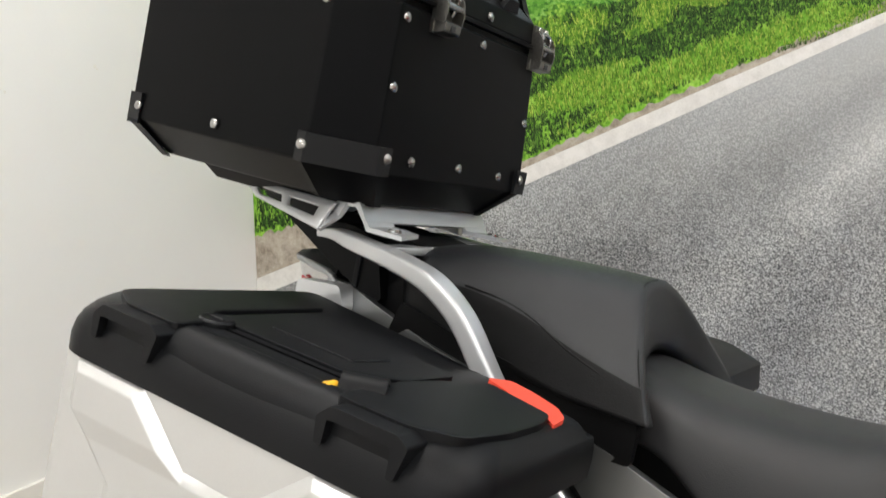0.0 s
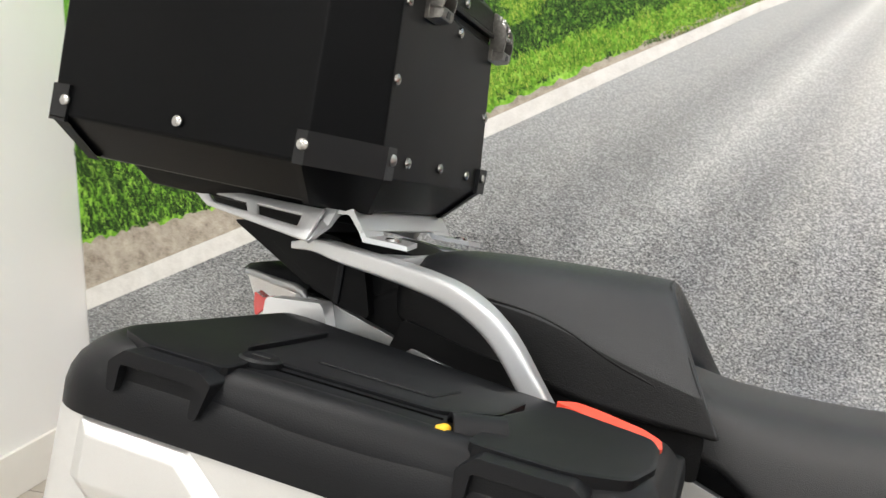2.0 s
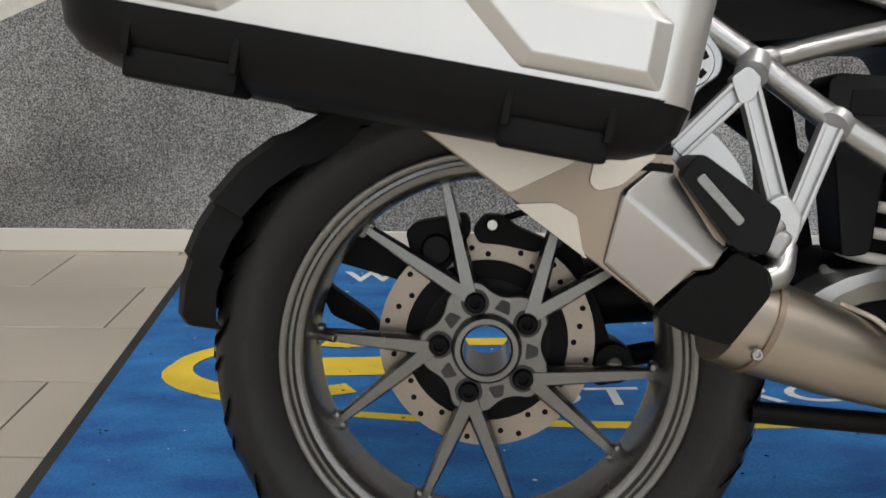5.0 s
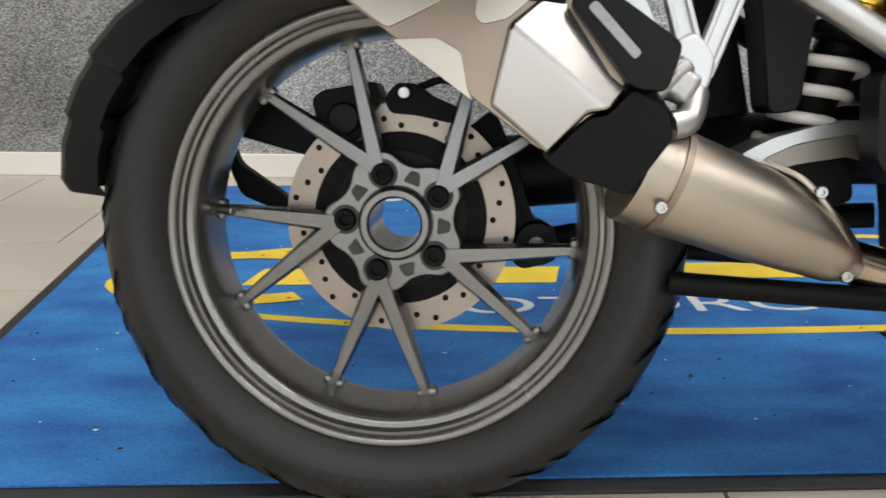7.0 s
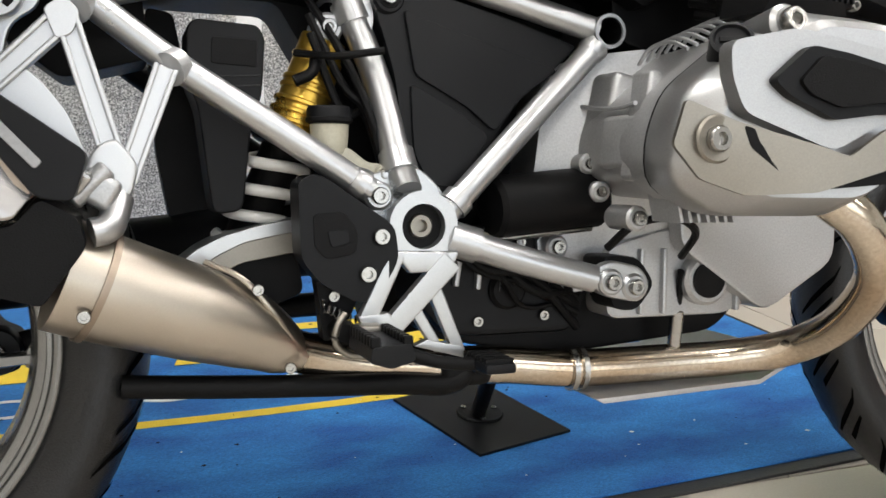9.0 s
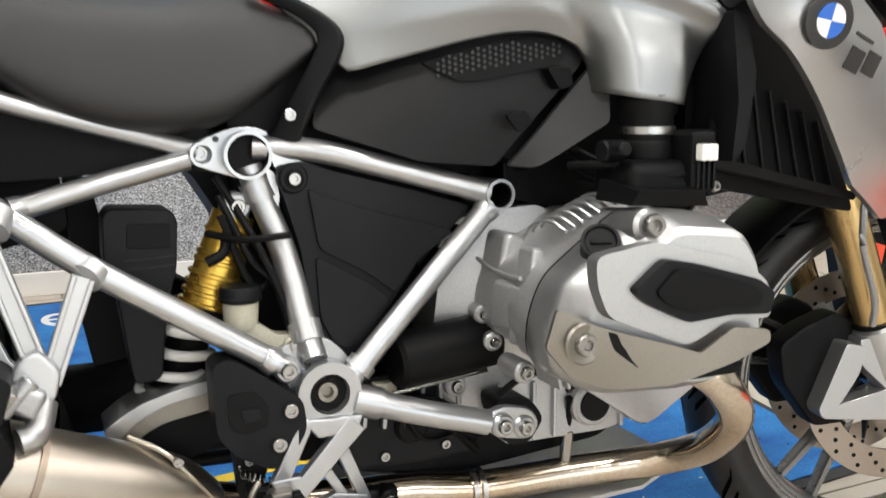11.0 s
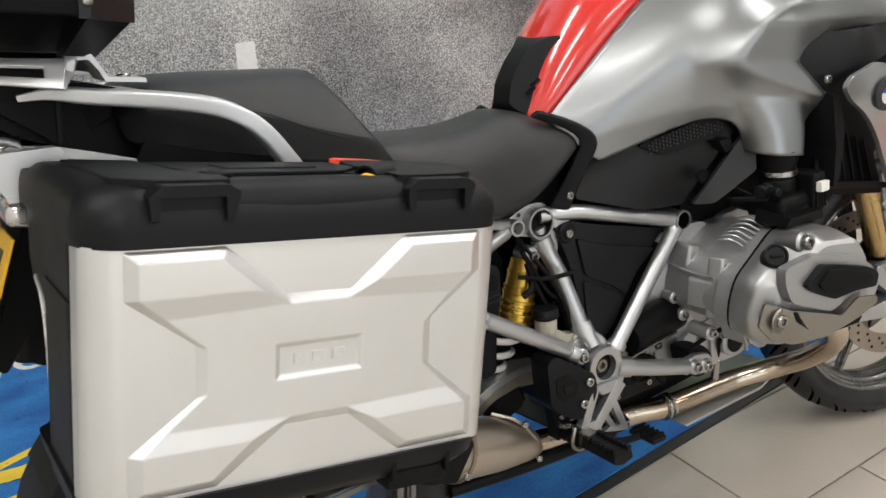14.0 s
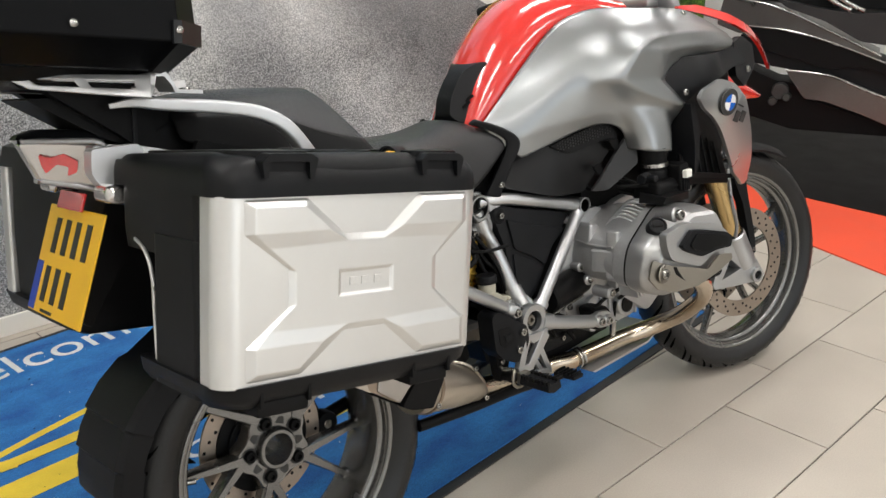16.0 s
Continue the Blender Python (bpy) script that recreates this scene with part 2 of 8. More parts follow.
def bolt(p, d, r=0.008, h=0.006):
    """A socket-head screw at p that faces d."""
    bm = lathe([(r, 0), (r, h * 0.7), (r * 0.85, h), (r * 0.5, h), (r * 0.45, h * 0.35), (0.0001, h * 0.35)], 14)
    return moved(bm, Matrix.Translation(p) @ Vector(d).to_track_quat("Y", "Z").to_matrix().to_4x4())


def rivet(p, d, r=0.006, h=0.003):
    bm = lathe([(r, 0), (r * 0.9, h * 0.6), (r * 0.5, h), (0.0001, h * 1.1)], 14)
    return moved(bm, Matrix.Translation(p) @ Vector(d).to_track_quat("Y", "Z").to_matrix().to_4x4())


def sheet_depth(ctrl):
    """A smooth y over (x, z) through a few control points (x, z, y): a thin-plate spline."""
    c = np.array(ctrl, float)
    n = len(c)

    def u(d2):
        return np.where(d2 > 1e-12, d2 * np.log(np.maximum(d2, 1e-12)), 0)

    k = u(((c[:, None, :2] - c[None, :, :2]) ** 2).sum(-1)) + 1e-4 * np.eye(n)
    p = np.c_[np.ones(n), c[:, :2]]
    a = np.block([[k, p], [p.T, np.zeros((3, 3))]])
    w = np.linalg.solve(a, np.r_[c[:, 2], 0, 0, 0])

    def f(x, z):
        return float(u((c[:, 0] - x) ** 2 + (c[:, 1] - z) ** 2) @ w[:n] + w[n] + w[n + 1] * x + w[n + 2] * z)

    return f


def rounded(pts, r=0.012, k=3):
    """A polygon with its corners rounded off."""
    out, n = [], len(pts)
    for i in range(n):
        a, b, c = Vector(pts[i - 1]), Vector(pts[i]), Vector(pts[(i + 1) % n])
        d1, d2 = a - b, c - b
        q = min(r, d1.length * 0.45, d2.length * 0.45)
        s, e = b + d1.normalized() * q, b + d2.normalized() * q
        for j in range(k + 1):
            t = j / k
            out.append(tuple((1 - t) ** 2 * s + 2 * t * (1 - t) * b + t * t * e))
    return out


def shell(outline, depth, thick=0.006, step=0.025, bev=0.002, round_r=0.0):
    """A curved panel: an outline of (x, z), laid on the surface y = depth(x, z), with a thickness towards +y."""
    if round_r:
        outline = rounded(outline, round_r)
    bm = bmesh.new()
    bm.faces.new([bm.verts.new((x, 0, z)) for x, z in outline])
    xs, zs = [x for x, _ in outline], [z for _, z in outline]
    for lo, hi, axis in ((min(xs), max(xs), 0), (min(zs), max(zs), 2)):
        v = lo + step
        while v < hi - step * 0.3:
            co, no = [0, 0, 0], [0, 0, 0]
            co[axis], no[axis] = v, 1
            bmesh.ops.bisect_plane(bm, geom=bm.verts[:] + bm.edges[:] + bm.faces[:], plane_co=co, plane_no=no, dist=1e-5)
            v += step
    bmesh.ops.triangulate(bm, faces=[f for f in bm.faces if len(f.verts) > 4])
    front = list(bm.verts)
    ext = bmesh.ops.extrude_face_region(bm, geom=bm.faces[:])
    back = [g for g in ext["geom"] if isinstance(g, bmesh.types.BMVert)]
    for v in front:
        v.co.y = depth(v.co.x, v.co.z)
    for v in back:
        v.co.y = depth(v.co.x, v.co.z) + thick
    bmesh.ops.recalc_face_normals(bm, faces=bm.faces)
    if bev:
        rim = [e for e in bm.edges if len(e.link_faces) == 2 and e.calc_face_angle(0) > radians(55)]
        bmesh.ops.bevel(bm, geom=rim, offset=bev, segments=2, profile=0.5, affect="EDGES", clamp_overlap=True)
    return bm


def loft(rings, caps=True):
    bm = bmesh.new()
    rs = [[bm.verts.new(p) for p in ring] for ring in rings]
    n = len(rs[0])
    for a, b in zip(rs, rs[1:]):
        for j in range(n):
            bm.faces.new((a[j], a[(j + 1) % n], b[(j + 1) % n], b[j]))
    if caps:
        bm.faces.new(rs[0])
        bm.faces.new(rs[-1][::-1])
    return bm


def oval(x, zc, hw, hh, n=24, p=2.6, y=0.0, top=1.0):
    """A rounded cross-section in the plane x = const."""
    out = []
    for j in range(n):
        a = 2 * math.pi * j / n
        c, s = math.cos(a), math.sin(a)
        yy, zz = hw * abs(c) ** (2 / p) * (1 if c >= 0 else -1), hh * abs(s) ** (2 / p) * (1 if s >= 0 else -1)
        out.append((x, y + yy * (top if s > 0 else 1) if s > 0.5 else y + yy, zc + zz))
    return out


def text_mesh(body, size, m, depth=0.0008):
    """Letters in the built-in font as a bmesh; m lays the text's x and y."""
    cu = bpy.data.curves.new("letters", "FONT")
    cu.body, cu.size, cu.extrude, cu.align_x, cu.align_y = body, size, depth, "CENTER", "CENTER"
    ob = bpy.data.objects.new("letters", cu)
    scene.collection.objects.link(ob)
    me = bpy.data.meshes.new_from_object(ob.evaluated_get(bpy.context.evaluated_depsgraph_get()))
    bm = bmesh.new()
    bm.from_mesh(me)
    bpy.data.objects.remove(ob)
    bpy.data.curves.remove(cu)
    bpy.data.meshes.remove(me)
    return moved(bm, m)


def mirrored(bm):
    moved(bm, Matrix.Diagonal((1, -1, 1, 1)))
    bmesh.ops.reverse_faces(bm, faces=bm.faces)
    return bm


def laid(depth, x, z):
    """The pose of a piece whose -y faces out of the surface y = depth(x, z)."""
    e = 0.002
    n = Vector(((depth(x + e, z) - depth(x - e, z)) / (2 * e), -1, (depth(x, z + e) - depth(x, z - e)) / (2 * e))).normalized()
    return Matrix.Translation((x, depth(x, z), z)) @ n.to_track_quat("-Y", "Z").to_matrix().to_4x4()


def curved(name, verts, faces, material, parent, label="", creases=(), thick=0.005, level=3, flip=False):
    """A smooth body panel from a coarse cage: keys of verts name the corners, creases name the hard lines."""
    keys = list(verts)
    bm = bmesh.new()
    vs = {k: bm.verts.new((v[0], -v[1] if flip else v[1], v[2])) for k, v in verts.items()}
    for f in faces:
        bm.faces.new([vs[k] for k in f])
    layer = bm.edges.layers.float.new("crease_edge")
    for line, sharpness in creases:
        for a, c in zip(line, line[1:]):
            e = bm.edges.get((vs[a], vs[c]))
            if e:
                e[layer] = sharpness
    ob = part(name, bm, material, parent, label, 180)
    m = ob.modifiers.new("smooth", "SUBSURF")
    m.levels = m.render_levels = level
    m = ob.modifiers.new("sheet", "SOLIDIFY")
    m.thickness, m.offset = thick, 0.0
    return ob


# the bike's own frame: x ahead, y to its left, z up, from the rear tyre's contact; it leans on its side stand
BIKE = pose(-0.477, 1.157, 0.0, -9.5, 0, -2.5)


# ---- the room ----
WALL_Y, WALL_X = 2.712, -2.135
WALL_MARKS = ((2.093, 1.231, 0.006), (2.10, 1.224, 0.004), (1.812, 1.165, 0.004), (1.80, 1.172, 0.003), (2.30, 0.92, 0.003))


def slab(name, lo, hi, material, label, category):
    c = [(a + b) / 2 for a, b in zip(lo, hi)]
    s = [b - a for a, b in zip(lo, hi)]
    ob = part(name, block(*s, bev=0.0, at=c), material)
    return tagged(ob, label, category, kind="structure")


slab("wall_north", (WALL_X - 0.2, WALL_Y, -0.05), (6.2, WALL_Y + 0.2, ROOM_H), WHITE_WALL, "white painted wall behind a printed road mural", "wall")
slab("wall_west", (WALL_X - 0.2, -4.2, -0.05), (WALL_X, WALL_Y, ROOM_H), WHITE_WALL, "plain white painted side wall with a few marks", "wall")
slab("wall_east", (6.2, -4.2, -0.05), (6.4, WALL_Y + 0.2, ROOM_H), WHITE_WALL, "plain white painted wall of the showroom", "wall")
slab("ceiling", (WALL_X - 0.2, -4.2, ROOM_H), (6.4, WALL_Y + 0.2, ROOM_H + 0.15), CEILING, "plain white showroom ceiling", "ceiling")
for my, mz, mr in WALL_MARKS:
    part("wall_mark", moved(lathe([(mr, 0), (mr * 0.6, 0.0006), (0.0001, 0.0007)], 10), Matrix.Translation((WALL_X, my, mz)) @ Matrix.Rotation(radians(-90), 4, "Z")), SKIRT, bpy.data.objects["wall_west"], "small grey scuff")
# the shop front: piers, a sill and a head round one wide opening
slab("wall_south", (WALL_X, -4.2, -0.05), (6.2, -4.0, 0.45), WHITE_WALL, "white sill wall under the shop window", "wall")
slab("wall_south_head", (WALL_X, -4.2, 2.75), (6.2, -4.0, ROOM_H), WHITE_WALL, "white wall above the shop window", "wall")
slab("wall_south_pier", (WALL_X, -4.2, 0.45), (-2.0, -4.0, 2.75), WHITE_WALL, "white pier beside the shop window", "wall")
slab("wall_south_pier_east", (2.7, -4.2, 0.45), (6.2, -4.0, 2.75), WHITE_WALL, "white pier beside the shop window", "wall")
for lx, ly in LAMP_SPOTS:
    lamp = thing("ceiling_light", "flush white rectangular ceiling light panel", "light", pose(lx, ly, ROOM_H), "ceiling lights")
    part("frame", block(1.24, 0.36, 0.02, 0.003, at=(0, 0, -0.01)), WHITE_PLASTIC, lamp)

floor = slab("floor", (WALL_X - 0.2, -4.2, -0.12), (6.4, WALL_Y + 0.2, -0.006), GROUT, "beige floor tiles laid in a half bond with grey joints", "floor")
tagged(part("baseboard", block(6.4, 0.016, 0.064, 0.003, at=(WALL_X + 3.2, WALL_Y - 0.008, 0.032)), SKIRT), "low white gloss skirting board under the mural", "skirting", kind="structure")
tagged(part("baseboard_west", block(0.014, 6.6, 0.135, 0.003, at=(WALL_X + 0.007, -0.6 + 0.006, 0.0675)), SKIRT), "tall white gloss skirting board on the side wall", "skirting", kind="structure")

# ---- the printed mural: road, verge, field and sky, laid flat on the wall ----
mural = tagged(thing("mural", "large printed wall picture of a country road between green fields", "mural", pose(0, WALL_Y, 0)), kind="structure")


def part_flat(name, bm, material, parent, label=""):
    """A flat printed piece: one plain face turned to the room."""
    for f in bm.faces:
        f.normal_update()
        if f.normal.y > 0 or f.normal.z < -0.5:
            f.normal_flip()
    bmesh.ops.triangulate(bm, faces=bm.faces)
    me = bpy.data.meshes.new(name)
    bm.to_mesh(me)
    bm.free()
    me.materials.append(material)
    ob = new(name, me)
    ob.parent = parent
    return tagged(ob, label)


def paper(name, pts, layer, material, label=""):
    bm = poly([(x, -0.0008 * layer, z) for x, z in pts], [tuple(range(len(pts)))])
    return part_flat(name, bm, material, mural, label)


def print_mat(name, stops, scale=30, fine=300, stretch=(1, 1, 1), detail=8, mixf=0.35, amp=1.0):
    """Printed photograph of a natural surface: a few colours broken up at two scales."""
    m = bpy.data.materials.new(name)
    m.use_nodes = True
    nt, bs = m.node_tree, m.node_tree.nodes["Principled BSDF"]
    tc, mp = nt.nodes.new("ShaderNodeTexCoord"), nt.nodes.new("ShaderNodeMapping")
    mp.inputs["Scale"].default_value = stretch
    nt.links.new(tc.outputs["Object"], mp.inputs[0])
    a, f = nt.nodes.new("ShaderNodeTexNoise"), nt.nodes.new("ShaderNodeTexNoise")
    a.inputs["Scale"].default_value, a.inputs["Detail"].default_value, a.inputs["Roughness"].default_value = scale, detail, 0.7
    f.inputs["Scale"].default_value, f.inputs["Detail"].default_value = fine, 3
    for n in (a, f):
        nt.links.new(mp.outputs[0], n.inputs["Vector"])
    mx = nt.nodes.new("ShaderNodeMath")
    mx.operation = "MULTIPLY_ADD"
    mx.inputs[1].default_value, mx.inputs[2].default_value = mixf, -mixf / 2
    nt.links.new(f.outputs["Fac"], mx.inputs[0])
    ad = nt.nodes.new("ShaderNodeMath")
    am = nt.nodes.new("ShaderNodeMath")
    am.operation = "MULTIPLY_ADD"
    am.inputs[1].default_value, am.inputs[2].default_value = amp, 0.5 - amp / 2
    nt.links.new(a.outputs["Fac"], am.inputs[0])
    nt.links.new(am.outputs[0], ad.inputs[0])
    nt.links.new(mx.outputs[0], ad.inputs[1])
    r = nt.nodes.new("ShaderNodeValToRGB")
    while len(r.color_ramp.elements) < len(stops):
        r.color_ramp.elements.new(0.5)
    for e, (p, c) in zip(r.color_ramp.elements, stops):
        e.position, e.color = p, (*c, 1)
    nt.links.new(ad.outputs[0], r.inputs[0])
    nt.links.new(r.outputs[0], bs.inputs["Base Color"])
    bs.inputs["Roughness"].default_value = 0.55
    bs.inputs["Specular IOR Level"].default_value = 0.22
    return m


ASPHALT = print_mat("printed_asphalt", [(0.22, (0.075, 0.075, 0.079)), (0.5, (0.345, 0.342, 0.337)), (0.78, (0.80, 0.79, 0.775))], 3.0, 230, detail=3, mixf=1.42, amp=0.4)


def road_wear(m, cx, cz):
    """Paler wheel tracks that run to the road's vanishing point in the print."""
    nt, bs = m.node_tree, m.node_tree.nodes["Principled BSDF"]
    tc, sep, at = nt.nodes.new("ShaderNodeTexCoord"), nt.nodes.new("ShaderNodeSeparateXYZ"), nt.nodes.new("ShaderNodeMath")
    nt.links.new(tc.outputs["Object"], sep.inputs[0])
    dx, dz = nt.nodes.new("ShaderNodeMath"), nt.nodes.new("ShaderNodeMath")
    dx.operation = dz.operation = "SUBTRACT"
    dx.inputs[1].default_value, dz.inputs[1].default_value = cx, cz
    nt.links.new(sep.outputs[0], dx.inputs[0])
    nt.links.new(sep.outputs[2], dz.inputs[0])
    at.operation = "ARCTAN2"
    nt.links.new(dz.outputs[0], at.inputs[0])
    nt.links.new(dx.outputs[0], at.inputs[1])
    w = nt.nodes.new("ShaderNodeTexNoise")
    w.noise_dimensions = "1D"
    w.inputs["Scale"].default_value, w.inputs["Detail"].default_value = 2.4, 1
    nt.links.new(at.outputs[0], w.inputs["W"])
    r = nt.nodes.new("ShaderNodeValToRGB")
    r.color_ramp.elements[0].position, r.color_ramp.elements[1].position = 0.36, 0.66
    r.color_ramp.elements[0].color, r.color_ramp.elements[1].color = (0.93, 0.93, 0.95, 1), (1.05, 1.045, 1.03, 1)
    nt.links.new(w.outputs["Fac"], r.inputs[0])
    mx = nt.nodes.new("ShaderNodeMixRGB")
    mx.blend_type, mx.inputs[0].default_value = "MULTIPLY", 1.0
    nt.links.new(bs.inputs["Base Color"].links[0].from_socket, mx.inputs[1])
    nt.links.new(r.outputs[0], mx.inputs[2])
    # the road pales and loses its grain with height, towards the print's horizon
    far = nt.nodes.new("ShaderNodeMapRange")
    far.inputs[1].default_value, far.inputs[2].default_value = 0.72, 1.34
    far.inputs[3].default_value, far.inputs[4].default_value = 0.0, 0.95
    nt.links.new(sep.outputs[2], far.inputs[0])
    soft = nt.nodes.new("ShaderNodeMixRGB")
    soft.inputs[2].default_value = (0.72, 0.715, 0.70, 1)
    nt.links.new(far.outputs[0], soft.inputs[0])
    nt.links.new(mx.inputs[1].links[0].from_socket, soft.inputs[1])
    nt.links.new(soft.outputs[0], mx.inputs[1])
    tone = nt.nodes.new("ShaderNodeMapRange")
    tone.inputs[1].default_value, tone.inputs[2].default_value = -math.pi, 0.0
    nt.links.new(at.outputs[0], tone.inputs[0])
    r2 = nt.nodes.new("ShaderNodeValToRGB")
    tones = ((0.0, 0.58), (0.14, 0.66), (0.174, 0.62), (0.205, 0.53), (0.235, 0.66), (0.264, 0.93), (0.29, 0.78), (0.33, 0.68), (0.40, 0.92), (0.48, 1.02), (0.54, 0.94), (0.60, 0.70), (0.66, 0.76), (0.70, 0.92), (0.723, 1.02), (0.75, 0.84), (0.785, 0.54), (0.81, 0.40), (0.87, 0.40), (1.0, 0.42))
    while len(r2.color_ramp.elements) < len(tones):
        r2.color_ramp.elements.new(0.5)
    for e_, (p_, v_) in zip(r2.color_ramp.elements, tones):
        e_.position, e_.color = p_, (v_ * (0.96 + 0.08 * p_), v_, v_ * (1.03 - 0.05 * v_), 1)
    nt.links.new(tone.outputs[0], r2.inputs[0])
    m2 = nt.nodes.new("ShaderNodeMixRGB")
    m2.blend_type, m2.inputs[0].default_value = "MULTIPLY", 1.0
    nt.links.new(mx.outputs[0], m2.inputs[1])
    nt.links.new(r2.outputs[0], m2.inputs[2])
    nt.links.new(m2.outputs[0], bs.inputs["Base Color"])


road_wear(ASPHALT, 0.22, 1.5)
LINE = print_mat("printed_road_line", [(0.3, (0.56, 0.545, 0.51)), (0.6, (0.70, 0.685, 0.65))], 20, 260)
DASH = print_mat("printed_centre_line", [(0.3, (0.74, 0.735, 0.71)), (0.6, (0.86, 0.85, 0.83))], 20, 260)
VERGE = print_mat("printed_verge_soil", [(0.3, (0.19, 0.16, 0.125)), (0.5, (0.37, 0.325, 0.265)), (0.7, (0.50, 0.455, 0.385))], 22, 240)
GRASS = print_mat("printed_rough_grass", [(0.30, (0.012, 0.035, 0.006)), (0.45, (0.05, 0.15, 0.015)), (0.58, (0.16, 0.34, 0.03)), (0.72, (0.34, 0.52, 0.10))], 16, 130, (1, 1, 0.8), mixf=0.8)
GRASS_LIT = print_mat("printed_bright_grass", [(0.28, (0.05, 0.14, 0.012)), (0.48, (0.17, 0.40, 0.03)), (0.7, (0.34, 0.58, 0.09))], 22, 150, (1, 1, 0.6), mixf=0.8)
FIELD = print_mat("printed_crop_field", [(0.3, (0.045, 0.17, 0.012)), (0.5, (0.10, 0.28, 0.025)), (0.7, (0.21, 0.40, 0.08))], 14, 200, (0.5, 1, 2.2), mixf=0.7)
TREES = print_mat("printed_treeline", [(0.3, (0.010, 0.022, 0.008)), (0.5, (0.034, 0.062, 0.022)), (0.7, (0.10, 0.14, 0.055))], 34, 160)
SKYP = print_mat("printed_sky", [(0.35, (0.42, 0.60, 0.80)), (0.6, (0.66, 0.74, 0.80)), (0.75, (0.80, 0.82, 0.82))], 1.6, 40, (1, 1, 2.5), mixf=0.05)
SIGN_Y = mat("printed_yellow", (0.85, 0.60, 0.02), 0.4, bump=0)
SIGN_B = mat("printed_dark_blue", (0.02, 0.03, 0.16), 0.4, bump=0)

BARK = print_mat("printed_bark", [(0.3, (0.006, 0.005, 0.004)), (0.7, (0.026, 0.021, 0.016))], 30, 200)
HEDGE = print_mat("printed_dry_hedge", [(0.3, (0.03, 0.026, 0.014)), (0.5, (0.11, 0.085, 0.045)), (0.7, (0.24, 0.20, 0.11))], 40, 200)
rnd = random.Random(4)


def ragged(a, c, n, amp):
    """Points from a to c with a tufted, uneven run."""
    return [(a[0] + (c[0] - a[0]) * i / n, a[1] + (c[1] - a[1]) * i / n + (rnd.random() - 0.35) * amp * (1 if 0 < i < n else 0)) for i in range(n + 1)]


LEFT, RIGHT = WALL_X + 0.002, 3.6
paper("sky", [(LEFT, 1.50), (RIGHT, 1.45), (RIGHT, 2.6), (LEFT, 2.6)], 1, SKYP)
paper("treeline", [(LEFT, 1.50), (-0.1, 1.40), (RIGHT, 1.38)] + ragged((RIGHT, 1.58), (-0.35, 1.545), 160, 0.03) + ragged((-0.35, 1.55), (LEFT, 1.635), 200, 0.03), 2, TREES)
paper("field", [(LEFT, 0.7), (-0.1, 1.35), (0.2, 1.44), (-0.1, 1.455)] + [(LEFT, 1.605)], 3, FIELD)
paper("dry_hedge", ragged((LEFT, 1.601), (-0.1, 1.452), 90, 0.003) + ragged((-0.1, 1.462), (LEFT, 1.617), 120, 0.007), 3.1, HEDGE)
paper("rough_grass", [(LEFT, 0.632), (-1.73, 0.765), (-1.25, 0.945), (-0.61, 1.215), (0.16, 1.44)] + ragged((0.1, 1.452), (-0.62, 1.435), 26, 0.022) + ragged((-0.62, 1.43), (LEFT, 1.18), 46, 0.04), 4, GRASS)
paper("bright_grass", ragged((LEFT, 0.665), (-1.25, 0.904), 60, 0.022) + ragged((-1.25, 0.904), (-0.19, 1.362), 70, 0.016) + ragged((-0.19, 1.40), (-1.1, 1.14), 50, 0.04) + ragged((-1.1, 1.13), (LEFT, 0.86), 50, 0.06), 5, GRASS_LIT)
paper("soil_verge", [(LEFT, 0.50), (-1.4, 0.77), (-0.74, 1.07), (0.18, 1.445), (-0.19, 1.385)] + ragged((-0.61, 1.222), (-1.25, 0.937), 40, 0.012) + ragged((-1.25, 0.937), (LEFT, 0.700), 50, 0.012), 4.6, VERGE)
paper("road", [(LEFT, 0.05), (RIGHT, 0.05), (RIGHT, 0.1), (2.45, 0.52), (1.93, 0.79), (0.32, 1.46), (0.2, 1.46), (-0.18, 1.325), (-0.74, 1.065), (-1.4, 0.765), (LEFT, 0.455)], 7, ASPHALT)
paper("road_line", [(LEFT, 0.452), (-1.4, 0.762), (-0.74, 1.062), (-0.18, 1.322), (0.2, 1.461), (0.19, 1.463), (-0.19, 1.342), (-0.6, 1.168), (-1.09, 0.952), (-1.46, 0.790), (LEFT, 0.517)], 8, LINE)
paper("road_line", [(2.47, 0.50), (2.62, 0.50), (1.99, 0.83), (0.36, 1.462), (0.345, 1.458), (1.91, 0.785)], 8, LINE)
paper("right_grass", [(2.66, 0.48), (RIGHT, 0.12), (RIGHT, 1.42), (0.4, 1.462), (2.02, 0.84)], 6, GRASS)
for z0, z1, xl0, xr0, xl1, xr1 in ((0.38, 0.715, 0.178, 0.258, 0.178, 0.240), (1.02, 1.18, 0.188, 0.222, 0.191, 0.219), (1.22, 1.283, 0.190, 0.214, 0.192, 0.211), (1.32, 1.35, 0.194, 0.209, 0.195, 0.208)):
    paper("centre_dash", [(xl0, z0), (xr0, z0), (xr1, z1), (xl1, z1)], 8, DASH)
paper("marker_post", [(-1.672, 0.94), (-1.64, 0.94), (-1.638, 1.2), (-1.676, 1.2)], 8, LINE)
